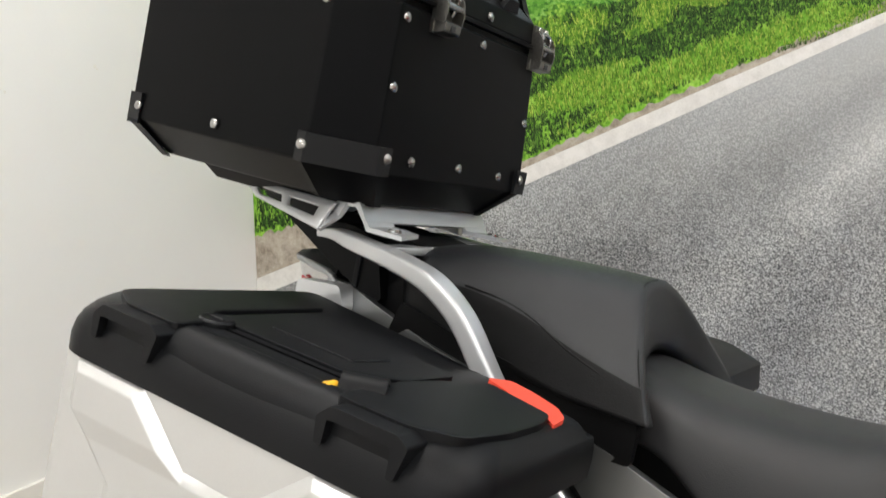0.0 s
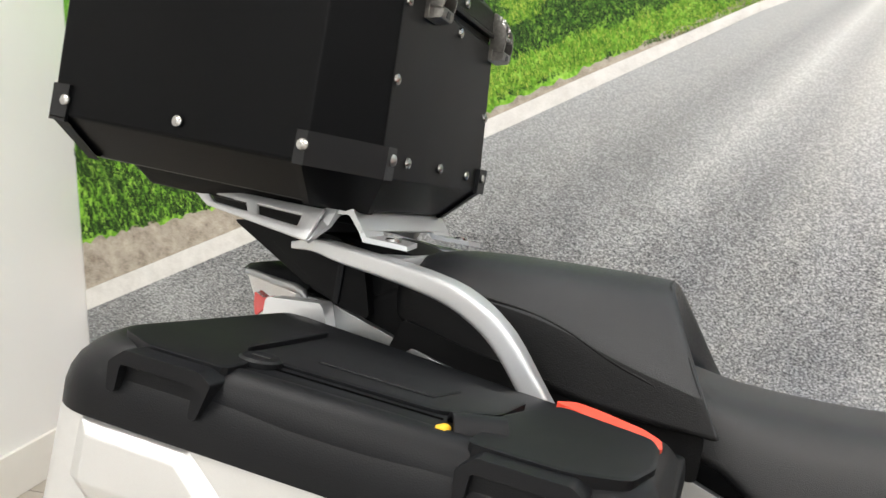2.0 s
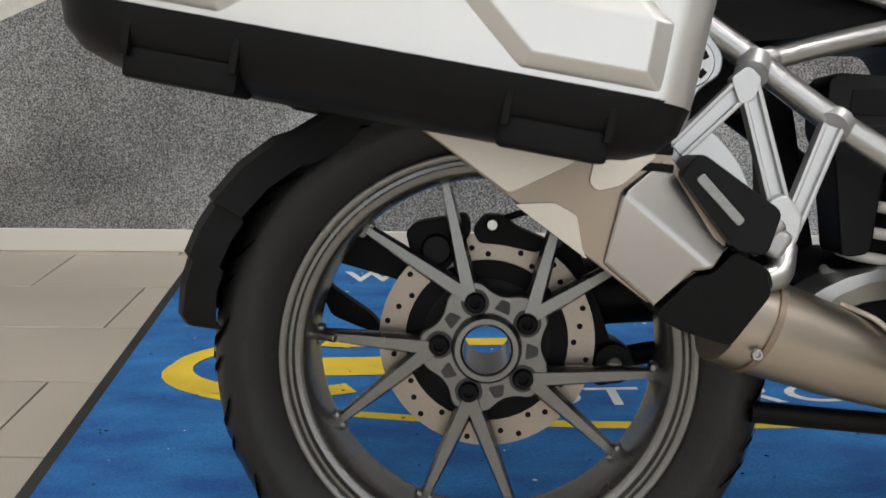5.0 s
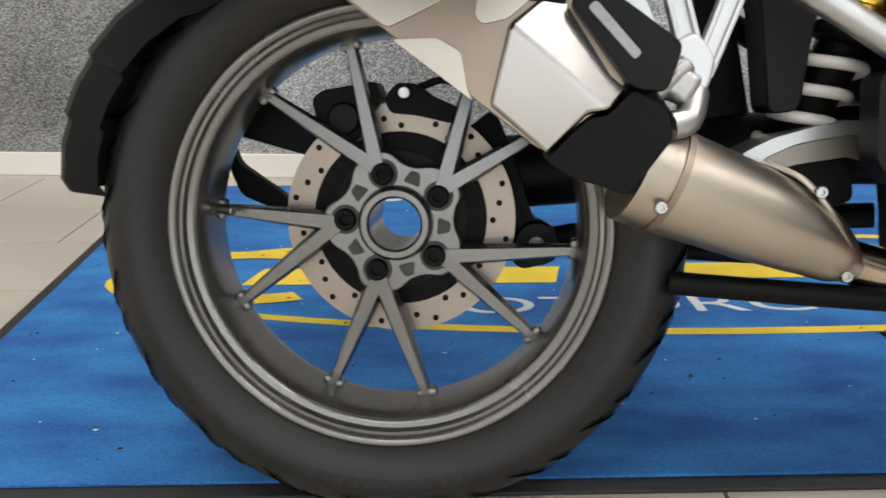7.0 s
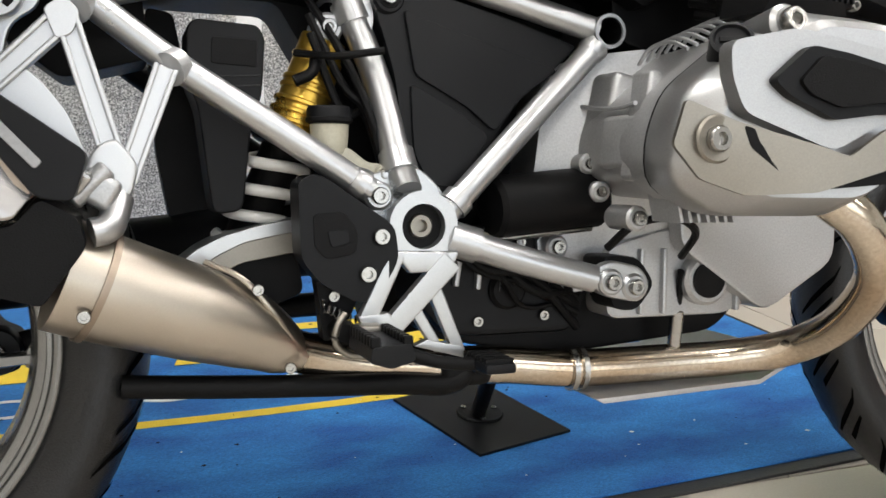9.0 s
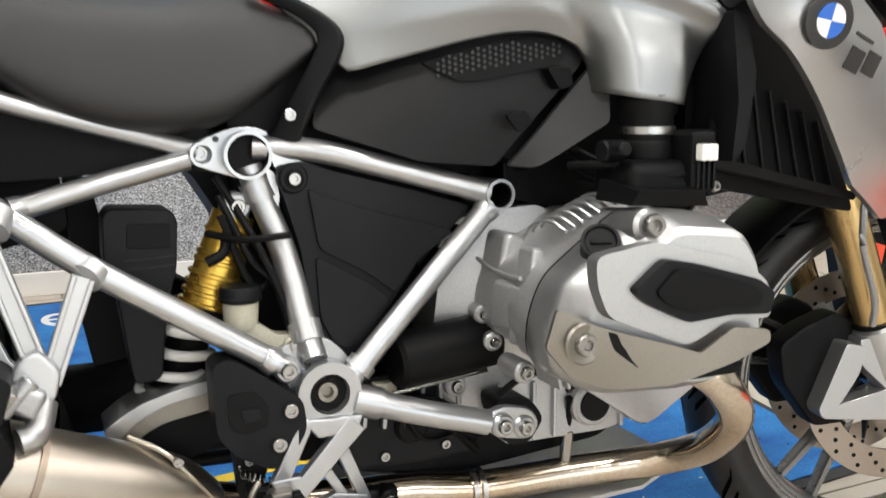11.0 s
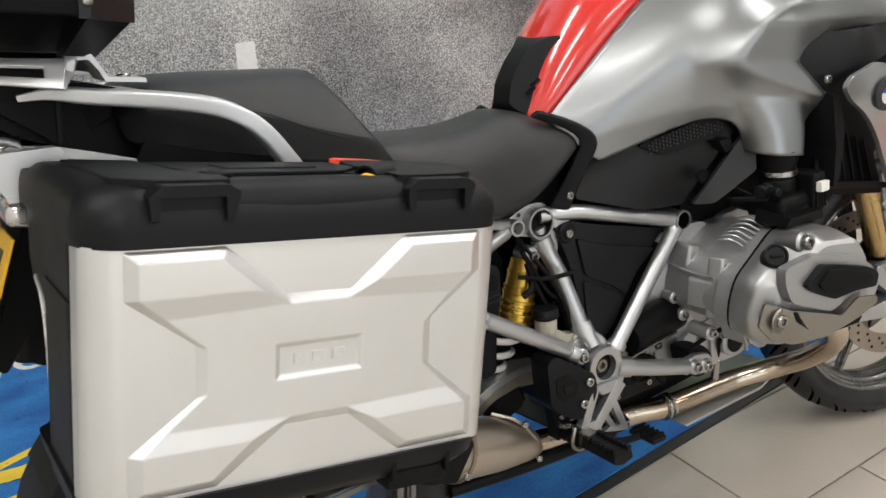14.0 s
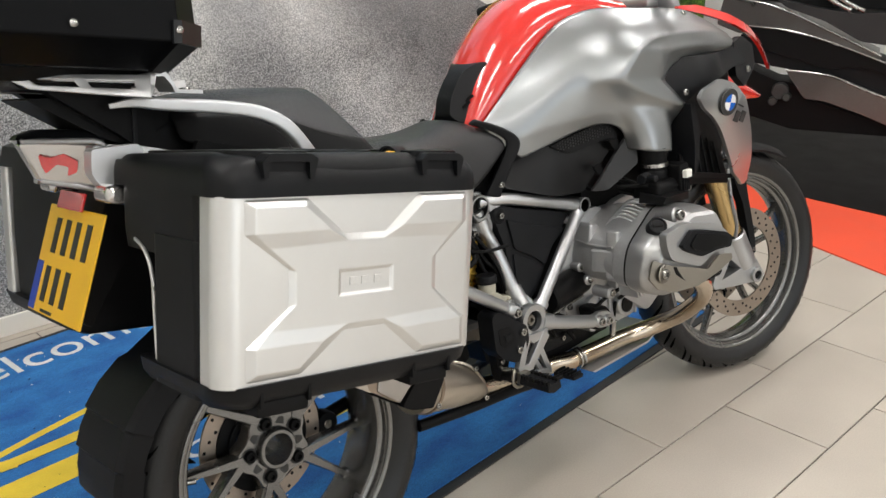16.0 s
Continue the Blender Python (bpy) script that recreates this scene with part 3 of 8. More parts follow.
for i in range(64):
    cx_, rr_ = LEFT + 0.06 + (RIGHT - LEFT - 0.2) * i / 64 + 0.03 * rnd.random(), 0.018 + 0.04 * rnd.random() ** 2
    cz_ = 1.545 + max(0.0, -cx_ - 0.35) * 0.048
    paper("tree_clump", [(cx_ + rr_ * (0.8 + 0.4 * rnd.random()) * math.cos(a), cz_ + rr_ * (0.9 + 0.5 * rnd.random()) * math.sin(a)) for a in [2 * math.pi * k / 14 for k in range(14)]], 2.2 + 0.01 * (i % 9), TREES)
for tx, tz, th in ((-0.30, 1.435, 0.5), (-0.20, 1.44, 0.48)):
    lay = 9 + 8 * (tx + 0.3)
    paper("tree_trunk", [(tx - 0.012, tz), (tx + 0.012, tz), (tx + 0.008, tz + 0.14), (tx - 0.008, tz + 0.14)], lay, BARK)
    crown = [(tx + (0.13 + 0.05 * rnd.random()) * math.cos(a), tz + 0.30 + (0.18 + 0.07 * rnd.random()) * math.sin(a)) for a in [2 * math.pi * i / 40 for i in range(40)]]
    paper("tree_crown", crown, lay + 0.3, TREES)


def sprinkle(name, marks, material, layer, label):
    """Many small printed leaves or blades, one flat triangle pair each."""
    bm = bmesh.new()
    for k, (x, z, w, h, lean) in enumerate(marks):
        y = -0.0008 * layer - 0.0007 * (k % 97) / 97
        p = [(x - w, z), (x + w, z), (x + lean + w * 0.35, z + h), (x + lean - w * 0.55, z + h * 0.86)]
        bm.faces.new([bm.verts.new((a, y, c)) for a, c in p])
    return tagged(part_flat(name, bm, material, mural, label), kind="stuff")


def island_mat(name, stops):
    m = bpy.data.materials.new(name)
    m.use_nodes = True
    nt, bs = m.node_tree, m.node_tree.nodes["Principled BSDF"]
    g, r = nt.nodes.new("ShaderNodeNewGeometry"), nt.nodes.new("ShaderNodeValToRGB")
    while len(r.color_ramp.elements) < len(stops):
        r.color_ramp.elements.new(0.5)
    for e, (p, c) in zip(r.color_ramp.elements, stops):
        e.position, e.color = p, (*c, 1)
    nt.links.new(g.outputs["Random Per Island"], r.inputs[0])
    nt.links.new(r.outputs[0], bs.inputs["Base Color"])
    bs.inputs["Roughness"].default_value = 0.55
    bs.inputs["Specular IOR Level"].default_value = 0.22
    return m


BLADES = island_mat("printed_blades", [(0.0, (0.030, 0.085, 0.006)), (0.35, (0.085, 0.21, 0.012)), (0.75, (0.19, 0.36, 0.028)), (1.0, (0.46, 0.55, 0.10))])
BLADES_DARK = island_mat("printed_dark_blades", [(0.0, (0.003, 0.009, 0.002)), (0.6, (0.020, 0.060, 0.008)), (0.9, (0.06, 0.14, 0.02)), (1.0, (0.16, 0.28, 0.04))])
CROP = island_mat("printed_crop", [(0.0, (0.025, 0.11, 0.010)), (0.6, (0.09, 0.26, 0.025)), (1.0, (0.22, 0.42, 0.09))])
LEAVES = island_mat("printed_leaves", [(0.0, (0.006, 0.014, 0.005)), (0.45, (0.022, 0.050, 0.014)), (0.75, (0.075, 0.12, 0.035)), (1.0, (0.24, 0.29, 0.11))])


def edge_z(x, line):
    for (x0, z0), (x1, z1) in zip(line, line[1:]):
        if x0 <= x <= x1:
            return z0 + (z1 - z0) * (x - x0) / (x1 - x0)
    return line[-1][1]


FOOT = [(LEFT, 0.665), (-1.25, 0.908), (-0.61, 1.190), (0.16, 1.437)]
TOP = [(LEFT, 1.16), (-0.62, 1.42), (0.16, 1.445)]
marks_l, marks_d, marks_c = [], [], []
for k in range(15000):
    x = LEFT + (0.1 - LEFT) * rnd.random() ** 0.8
    lo, hi = edge_z(x, FOOT), edge_z(x, TOP)
    q = rnd.random()
    near = (0.1 - x) / (0.1 - LEFT)
    size = 0.004 + 0.018 * near
    clump = noise.noise((x * 5.0 / (0.35 + near), q * 3.2, 0.0)) + 0.55 * noise.noise((x * 15.0 / (0.35 + near), q * 8.0, 4.0))
    shade = 1.08 * math.exp(-((q - 0.60) / 0.20) ** 2) + 0.35 * (q < 0.05) + 0.25 * near + 1.5 * max(0.0, near - 0.66) / 0.34
    dark = shade + 1.15 * clump + 0.22 * (rnd.random() - 0.5) > 0.46
    for blade in range(3):
        mark = (x + size * 0.5 * (rnd.random() - 0.5), lo + (hi - lo) * q * 0.985, size * (0.06 + 0.07 * rnd.random()), size * (0.5 + rnd.random()), size * 1.1 * (rnd.random() - 0.5))
        (marks_d if dark else marks_l).append(mark)
for k in range(3500):
    x = LEFT + (-0.2 - LEFT) * rnd.random()
    lo, hi = edge_z(x, TOP), 1.605 - 0.074 * (x - LEFT)
    q = rnd.random() ** 1.6
    size = (0.020 * (1 - q) + 0.004) * (0.4 + 0.6 * (0.1 - x) / (0.1 - LEFT))
    marks_c.append((x, lo + (hi - lo - 0.02) * q, size * 0.35, size * 0.6, size * (rnd.random() - 0.5)))
sprinkle("printed_crop_rows", marks_c, CROP, 3.2, "printed crop leaves")
sprinkle("printed_dark_tufts", marks_d, BLADES_DARK, 5.5, "printed shaded grass")
sprinkle("printed_tufts", marks_l, BLADES, 5.6 + 0.9, "printed sunlit grass")
leaf_marks = []
for k in range(46):
    cx_ = LEFT + 0.05 + (RIGHT - LEFT - 0.4) * k / 46 + 0.05 * rnd.random()
    base = 1.50 + max(0.0, -cx_ - 0.35) * 0.055
    big = (0.045 + 0.12 * rnd.random() ** 2) * (1.25 if -1.0 < cx_ < 0.0 else 0.9)
    for q in range(340):
        a, rr = 2 * math.pi * rnd.random(), rnd.random() ** 0.5
        leaf_marks.append((cx_ + big * 0.8 * rr * math.cos(a), base + big * (0.42 + 0.5 * rr * math.sin(a)), 0.0018 + 0.003 * rnd.random(), 0.003 + 0.005 * rnd.random(), 0.004 * (rnd.random() - 0.5)))
sprinkle("printed_tree_leaves", leaf_marks, LEAVES, 2.6, "printed far trees")
near_leaves = []
for k in range(4200):
    a, rr = 2 * math.pi * rnd.random(), rnd.random() ** 0.5
    near_leaves.append((-0.24 + 0.24 * rr * math.cos(a), 1.78 + 0.26 * rr * math.sin(a), 0.003 + 0.004 * rnd.random(), 0.004 + 0.006 * rnd.random(), 0.012 * (rnd.random() - 0.5)))
sprinkle("printed_near_tree_leaves", near_leaves, LEAVES, 10.2, "printed roadside tree")
sx, sz = -1.66, 1.80
paper("sign_board", [(sx, sz - 0.24), (sx + 0.34, sz), (sx, sz + 0.24), (sx - 0.34, sz)], 10, SIGN_B)
paper("sign_face", [(sx, sz - 0.225), (sx + 0.318, sz), (sx, sz + 0.225), (sx - 0.318, sz)], 11, SIGN_Y)
paper("sign_oval", [(sx + 0.20 * math.cos(a), sz + 0.01 + 0.115 * math.sin(a)) for a in [2 * math.pi * i / 36 for i in range(36)]], 12, SIGN_B)

# ---- floor coverings ----
RUN = [(2.60, 2.69), (2.77, 2.69), (2.77, 0.2), (1.84, 0.2)]
bm = poly([(x, y, z) for z in (0.001, 0.006) for x, y in RUN], [(3, 2, 1, 0), (4, 5, 6, 7)] + [(i, (i + 1) % 4, 4 + (i + 1) % 4, 4 + i) for i in range(4)])
tagged(part("red_carpet", bm, CARPET_RED), "orange-red carpet strip laid on the tiles", "carpet")
tagged(part("black_floor", block(3.42, 6.6, 0.012, 0.001, at=(4.482, -0.6, 0.002)), FLOOR_BLACK), "black display floor under the second motorcycle", "floor", kind="structure")


MATM = pose(0.05, 1.905, 0.0, 0, 0, 3.4)
rug = thing("entrance_mat", "blue carpet mat with yellow and white print, black edge", "mat", MATM)
MW, MH = 2.44, 1.46
part("border", block(MW, MH, 0.006, 0.002, at=(0, 0, 0.003)), MAT_EDGE, rug, "black rubber edge")
part("carpet", block(MW - 0.05, MH - 0.05, 0.004, 0.001, at=(0, 0, 0.0085)), MAT_BLUE, rug)
PZ = 0.0112


def flat(pts, z=PZ):
    return poly([(x, y, z) for x, y in pts], [tuple(range(len(pts)))])


def oval_band(a, c, w, t0, t1, n=60, cx=0.0, cy=0.0):
    bm = bmesh.new()
    ring = []
    for i in range(n + 1):
        t = radians(t0 + (t1 - t0) * i / n)
        ring.append([bm.verts.new((cx + (a + k) * math.cos(t), cy + (c + k) * math.sin(t), PZ)) for k in (-w / 2, w / 2)])
    for p, q in zip(ring, ring[1:]):
        bm.faces.new((p[0], q[0], q[1], p[1]))
    return bm


part_flat("print_oval", oval_band(1.10, 0.265, 0.026, 0, 360, cy=-0.02), MAT_YELLOW, rug, "yellow oval line")
part_flat("print_swirl", moved(oval_band(0.22, 0.125, 0.045, 60, 300, 40, cx=-0.86, cy=0.0), Matrix.Translation((0, 0, 0.0012))), MAT_YELLOW, rug, "yellow printed curl")
for x0, x1, yy in ((-0.86, -0.28, -0.005), (-0.12, 0.75, 0.01)):
    part_flat("print_bar", flat([(x0, yy - 0.045), (x1, yy - 0.045), (x1 + 0.02, yy + 0.045), (x0 + 0.03, yy + 0.045)], PZ + 0.0006), MAT_YELLOW, rug, "yellow printed stroke")
for x0, x1, yy in ((-0.80, -0.30, 0.115), (-0.1, 0.7, 0.13)):
    part_flat("print_bar", flat([(x0, yy - 0.02), (x1, yy - 0.02), (x1 + 0.02, yy + 0.02), (x0 + 0.03, yy + 0.02)], PZ + 0.0009), MAT_YELLOW, rug, "yellow printed stroke")
part("print_lettering", text_mesh("MOTORCYCLES", 0.135, pose(0.02, -0.165, PZ) @ Matrix.Diagonal((1.32, 0.8, 1, 1)), 0.0002), MAT_WHITE, rug, "white printed lettering")
part("print_lettering", text_mesh("welcome", 0.23, pose(-0.44, 0.60, PZ) @ Matrix.Diagonal((0.84, 0.8, 1, 1)), 0.0002), MAT_WHITE, rug, "white printed lettering")

lint_rnd = random.Random(5)
for shade, count, label in ((WHITE_PLASTIC, 130, "pale lint on the carpet"), (PLASTIC_DARK, 170, "dark specks on the carpet")):
    vv, ff = [], []
    for k in range(count):
        lx, ly = (MW - 0.1) * (lint_rnd.random() - 0.5), (MH - 0.1) * (lint_rnd.random() - 0.5)
        r_, a_ = 0.0015 + 0.0035 * lint_rnd.random() ** 2, 6.28 * lint_rnd.random()
        n0 = len(vv)
        for d in range(5):
            rr_ = r_ * (0.6 + 0.7 * lint_rnd.random())
            vv.append((lx + rr_ * math.cos(a_ + 1.257 * d), ly + 0.7 * rr_ * math.sin(a_ + 1.257 * d), PZ + 0.0016))
        vv.append((lx, ly, PZ + 0.0032))
        ff += [(n0 + d, n0 + (d + 1) % 5, n0 + 5) for d in range(5)]
    tagged(part("lint", poly(vv, ff), shade, rug, label), kind="stuff")

pad = thing("stand_pad", "thin black steel pad lying under the side stand", "stand pad", pose(0.395, 1.520, 0.0105, 0, 0, 14))
part("plate", block(0.19, 0.245, 0.005, 0.001, at=(0, 0, 0.0025)), PLASTIC, pad)
part("foot_disc", rod((0, 0, 0.004), (0, 0, 0.009), 0.040, 28, 0.002), PLASTIC_DARK, pad, "black round foot plate")
for q in range(3):
    part("foot_screw", bolt((0.030 * math.cos(q * 2.1), 0.030 * math.sin(q * 2.1), 0.009), (0, 0, 1), 0.005, 0.003), CHROME, pad, "steel screw")


# ---- the motorcycle ----
bike = thing("motorcycle", "silver and red adventure touring motorcycle leaning on its side stand", "motorcycle", BIKE)
SIDE = (0, -1, 0)

# rear wheel
AX = (0.0, 0.0, 0.312)
BOLT_ANGLES = [33 + 72 * i for i in range(5)]


def wheel_rim(at, rf, hw):
    """A cast rim's ring: flange radius rf, half width hw."""
    half = [(rf + 0.001, hw - 0.003), (rf + 0.0015, hw + 0.001), (rf, hw + 0.004), (rf - 0.003, hw + 0.005), (rf - 0.007, hw + 0.004), (rf - 0.0095, hw + 0.001), (rf - 0.0105, hw - 0.004), (rf - 0.012, hw - 0.009), (rf - 0.015, hw - 0.0115), (rf - 0.020, hw - 0.012), (rf - 0.0235, hw - 0.0135), (rf - 0.026, hw - 0.018), (rf - 0.029, hw - 0.028), (rf - 0.032, hw - 0.045)]
    prof = [(r, -y) for r, y in half] + [(r, y) for r, y in half[::-1]] + [(rf - 0.014, hw - 0.002), (rf - 0.026, 0), (rf - 0.014, -hw + 0.002)]
    return lathe(prof, 120, at, closed=True)


def tyre_ring(at, r_in, r_out, hw):
    d = r_out - r_in
    half = [(r_in, hw * 0.74), (r_in + 0.12 * d, hw * 0.86), (r_in + 0.35 * d, hw), (r_in + 0.55 * d, hw * 0.99), (r_in + 0.72 * d, hw * 0.90), (r_in + 0.86 * d, hw * 0.70), (r_in + 0.95 * d, hw * 0.42), (r_out, 0)]
    prof = [(r, -y) for r, y in half] + [(r, y) for r, y in half[-2::-1]]
    return lathe(prof, 96, at, closed=True)


def polar(at, r, deg, y=0.0):
    return Vector((at[0] + r * math.cos(radians(deg)), y, at[2] + r * math.sin(radians(deg))))


def spoke(p, q, w0, w1, d0, d1, y0, y1):
    """A tapering cast spoke with a ridged outer face, from p to q in the wheel's plane."""
    d = (q - p).normalized()
    s = Vector((d.z, 0, -d.x))
    rings = []
    for c, w, dep, y in ((p, w0, d0, y0), (q, w1, d1, y1)):
        c = Vector((c.x, y, c.z))
        rings.append([c + s * w / 2, c + s * w * 0.30 + Vector((0, -dep * 0.35, 0)), c - s * w * 0.30 + Vector((0, -dep * 0.35, 0)), c - s * w / 2, c - s * w * 0.4 + Vector((0, dep * 0.65, 0)), c + s * w * 0.4 + Vector((0, dep * 0.65, 0))])
    return loft(rings)


rear_wheel = part("rear_wheel", wheel_rim(AX, 0.2315, 0.066), RIM, bike, "grey cast rim", 75)
part("tyre", tyre_ring(AX, 0.229, 0.316, 0.086), TYRE, rear_wheel, "black rubber tyre")
hub = lathe([(0.0285, -0.008), (0.031, -0.0115), (0.037, -0.0115), (0.0405, -0.007), (0.042, 0.002), (0.043, 0.035), (0.043, 0.105), (0.0285, 0.105)], 56, AX, closed=True)
part("hub", hub, RIM, rear_wheel, "", 50)
star = []
for ang in BOLT_ANGLES:
    for da, rr in ((-19, 0.068), (-9, 0.080), (2, 0.083), (14, 0.081), (24, 0.076), (36, 0.066), (44, 0.065)):
        v = polar(AX, rr, ang + da)
        star.append((v.x, v.z))
outer = rounded(star, 0.006)
inner = [(0.0405 * q[0] / math.hypot(q[0], q[1] - AX[2]), AX[2] + 0.0405 * (q[1] - AX[2]) / math.hypot(q[0], q[1] - AX[2])) for q in outer]
near = [(a + (c - a) * 0.93, b_ + (d - b_) * 0.93) for (a, b_), (c, d) in zip(inner, outer)]
rows = [[(x, y, z) for x, z in pts] for y, pts in ((0.0022, inner), (0.002, near), (0.0055, outer), (0.034, outer), (0.034, inner))]
n_ = len(outer)
part("hub_star", poly([v for r_ in rows for v in r_], [(i * n_ + j, i * n_ + (j + 1) % n_, (i + 1) % 5 * n_ + (j + 1) % n_, (i + 1) % 5 * n_ + j) for i in range(5) for j in range(n_)]), RIM, rear_wheel, "", 40)
for ang in BOLT_ANGLES:
    c = polar(AX, 0.056, ang)
    # a dark disc gives the shade of the hollow round each bolt
    part("bolt_recess_shade", lathe([(0.0001, 0.0012), (0.0165, 0.0012), (0.0165, 0.006)], 24, (c.x, 0, c.z)), RIM_DARK, rear_wheel)
    part("wheel_bolt", bolt((c.x, 0.003, c.z), SIDE, 0.0125, 0.010), PLASTIC_DARK, rear_wheel, "black wheel bolt")
    for off, lean in ((0, 4), (31.5, -5)):
        part("spoke", spoke(polar(AX, 0.066, ang + lean + off * 0.35), polar(AX, 0.203, ang + off), 0.026, 0.0125, 0.034, 0.024, 0.012, 0.012), RIM, rear_wheel)
        part("spoke_foot", moved(block(0.014, 0.022, 0.024, 0.005, 2), Matrix.Translation(polar(AX, 0.200, ang + off, 0.016)) @ Matrix.Rotation(radians(-ang - off), 4, "Y")), RIM, rear_wheel)
    mid = ang + 36
    tri_q = [polar(AX, 0.0475, mid - 12), polar(AX, 0.0475, mid + 12), polar(AX, 0.061, mid + 5), polar(AX, 0.061, mid - 5)]
    # the pocket is not cut: its shade is a dark patch
    part("hub_pocket_shade", prism(rounded([(v.x, v.z) for v in tri_q], 0.003), 0.0012, 0.006, 0.0), RIM_DARK, rear_wheel, "dark patch for the shade in a hub pocket")


def tread(at, r_in, r_out, hw, n, parent, m=None):
    """Sipes across the shoulders, their shade laid on as thin dark strips, and moulded bars on the side wall."""
    d = r_out - r_in
    half = [(r_in + 0.64 * d, hw * 0.945), (r_in + 0.72 * d, hw * 0.90), (r_in + 0.86 * d, hw * 0.70), (r_in + 0.95 * d, hw * 0.42), (r_out - 0.012 * d, hw * 0.12)]
    for s in (-1, 1):
        bm = bmesh.new()
        for k in range(n):
            a0 = 360 * (k + (0.5 if s > 0 else 0)) / n
            prev = None
            for i, (r, y) in enumerate(half if k % 2 else half[1:4]):
                sk, wd = 3.2 * i, (0.55, 0.9, 1.0, 0.9, 0.5)[i]
                c = polar((0, 0, 0), r + 0.0013, a0 + sk - wd), polar((0, 0, 0), r + 0.0013, a0 + sk + wd)
                cur = [bm.verts.new((at[0] + v.x, at[1] + s * (y + 0.0013), at[2] + v.z)) for v in c]
                if prev:
                    bm.faces.new((prev[0], prev[1], cur[1], cur[0]))
                prev = cur
        if m is not None:
            moved(bm, m)
        part("tread_groove", bm, GROOVE_SHADE, parent, "dark strips for the shade in the tread grooves")


def wall_marks(at, r, y, deg0, n, parent, m=None):
    for i in range(n):
        a = deg0 + i * 3.4
        bm = moved(block(0.007, 0.0012, 0.011, 0.0003), Matrix.Translation(polar(at, r, a, y)) @ Matrix.Rotation(radians(90 - a), 4, "Y"))
        part("tyre_mark", bm if m is None else moved(bm, m), MARK, parent, "moulded bar")


tread(AX, 0.229, 0.316, 0.086, 40, rear_wheel)
wall_marks(AX, 0.268, -0.0862, 253, 11, rear_wheel)
part("valve", rod(polar(AX, 0.196, 176, -0.012), polar(AX, 0.176, 176, -0.02), 0.0055, 12, 0.001), CHROME, rear_wheel, "brass tyre valve")


def brake_disc(at, r0, r1, th, holes, parent, m=None):
    bm = lathe([(r0, -th / 2), (r1, -th / 2), (r1, th / 2), (r0, th / 2)], 72, at, closed=True)
    ob = part("brake_disc", bm, DISC, parent, "drilled steel brake disc")
    for i in range(holes):
        rr = r0 + (r1 - r0) * (0.25, 0.5, 0.75)[i % 3]
        c = polar(at, rr, 360 * i / holes)
        # dark dots on the face stand for the shade in drilled holes
        part("disc_hole_shade", lathe([(0.0036, 0), (0.0036, 0.0006)], 10, (c.x, at[1] - th / 2 - 0.0006, c.z)), PLASTIC_DARK, ob)
    return ob


brake_disc((0, 0.052, AX[2]), 0.098, 0.1325, 0.005, 36, rear_wheel)
part("disc_carrier", lathe([(0.062, 0.045), (0.100, 0.047), (0.100, 0.055), (0.062, 0.055)], 40, (0, 0, AX[2]), closed=True), PLASTIC_DARK, rear_wheel)
# rear caliper and final drive, on the far side of the wheel
cal_r = part("rear_caliper", prism(rounded([(-0.100, 0.446), (-0.089, 0.456), (-0.026, 0.468), (-0.020, 0.448), (-0.045, 0.405), (-0.064, 0.390), (-0.090, 0.408)], 0.008), 0.030, 0.085, 0.006), PLASTIC_DARK, bike, "black brake caliper")
part("caliper_lobe", rod((-0.062, 0.022, 0.425), (-0.062, 0.05, 0.425), 0.019, 20, 0.003), PLASTIC, cal_r)
part("caliper_bracket", prism(rounded([(-0.020, 0.448), (-0.006, 0.466), (0.017, 0.466), (0.035, 0.452), (0.074, 0.436), (0.060, 0.421), (0.017, 0.430), (-0.012, 0.432)], 0.006), 0.045, 0.085, 0.004), PLASTIC_DARK, cal_r)
part("bleed_screw", rod((0.004, 0.035, 0.455), (0.004, 0.05, 0.455), 0.008, 14, 0.002), CHROME, cal_r, "steel bleed screw")
part("rear_brake_hose", tube([(0.02, 0.06, 0.462), (0.05, 0.055, 0.470), (0.09, 0.06, 0.455), (0.13, 0.07, 0.47)], 0.0045, 8), PLASTIC_DARK, cal_r, "black brake hose")
drive = part("final_drive", prism(rounded([(0.060, 0.405), (0.105, 0.440), (0.125, 0.395), (0.142, 0.348), (0.155, 0.308), (0.180, 0.297), (0.183, 0.262), (0.140, 0.250), (0.108, 0.285), (0.085, 0.268), (0.060, 0.300), (0.066, 0.35)], 0.010), 0.075, 0.15, 0.010), PLASTIC_DARK, bike, "black final drive housing")
part("drive_ring", lathe([(0.060, 0.065), (0.094, 0.068), (0.096, 0.10), (0.060, 0.11)], 48, AX, closed=True), PLASTIC_DARK, drive)
part("drive_eye", lathe([(0.010, 0.0), (0.024, 0.0), (0.026, 0.004), (0.026, 0.03), (0.010, 0.03)], 28, (0.158, 0.058, 0.284), closed=True), PLASTIC, drive, "black strut eye")
part("drive_eye_bolt", bolt((0.158, 0.060, 0.284), SIDE, 0.010, 0.005), CHROME, drive, "steel bolt")
part("sensor_ring", lathe([(0.066, 0.040), (0.078, 0.040), (0.078, 0.043), (0.066, 0.043)], 40, AX, closed=True), PLASTIC, drive)
part("mudguard_arm", prism(rounded([(-0.200, 0.442), (-0.170, 0.446), (-0.065, 0.397), (-0.108, 0.378), (-0.204, 0.404)], 0.008), 0.085, 0.115, 0.006), PLASTIC_DARK, bike, "black mudguard arm")
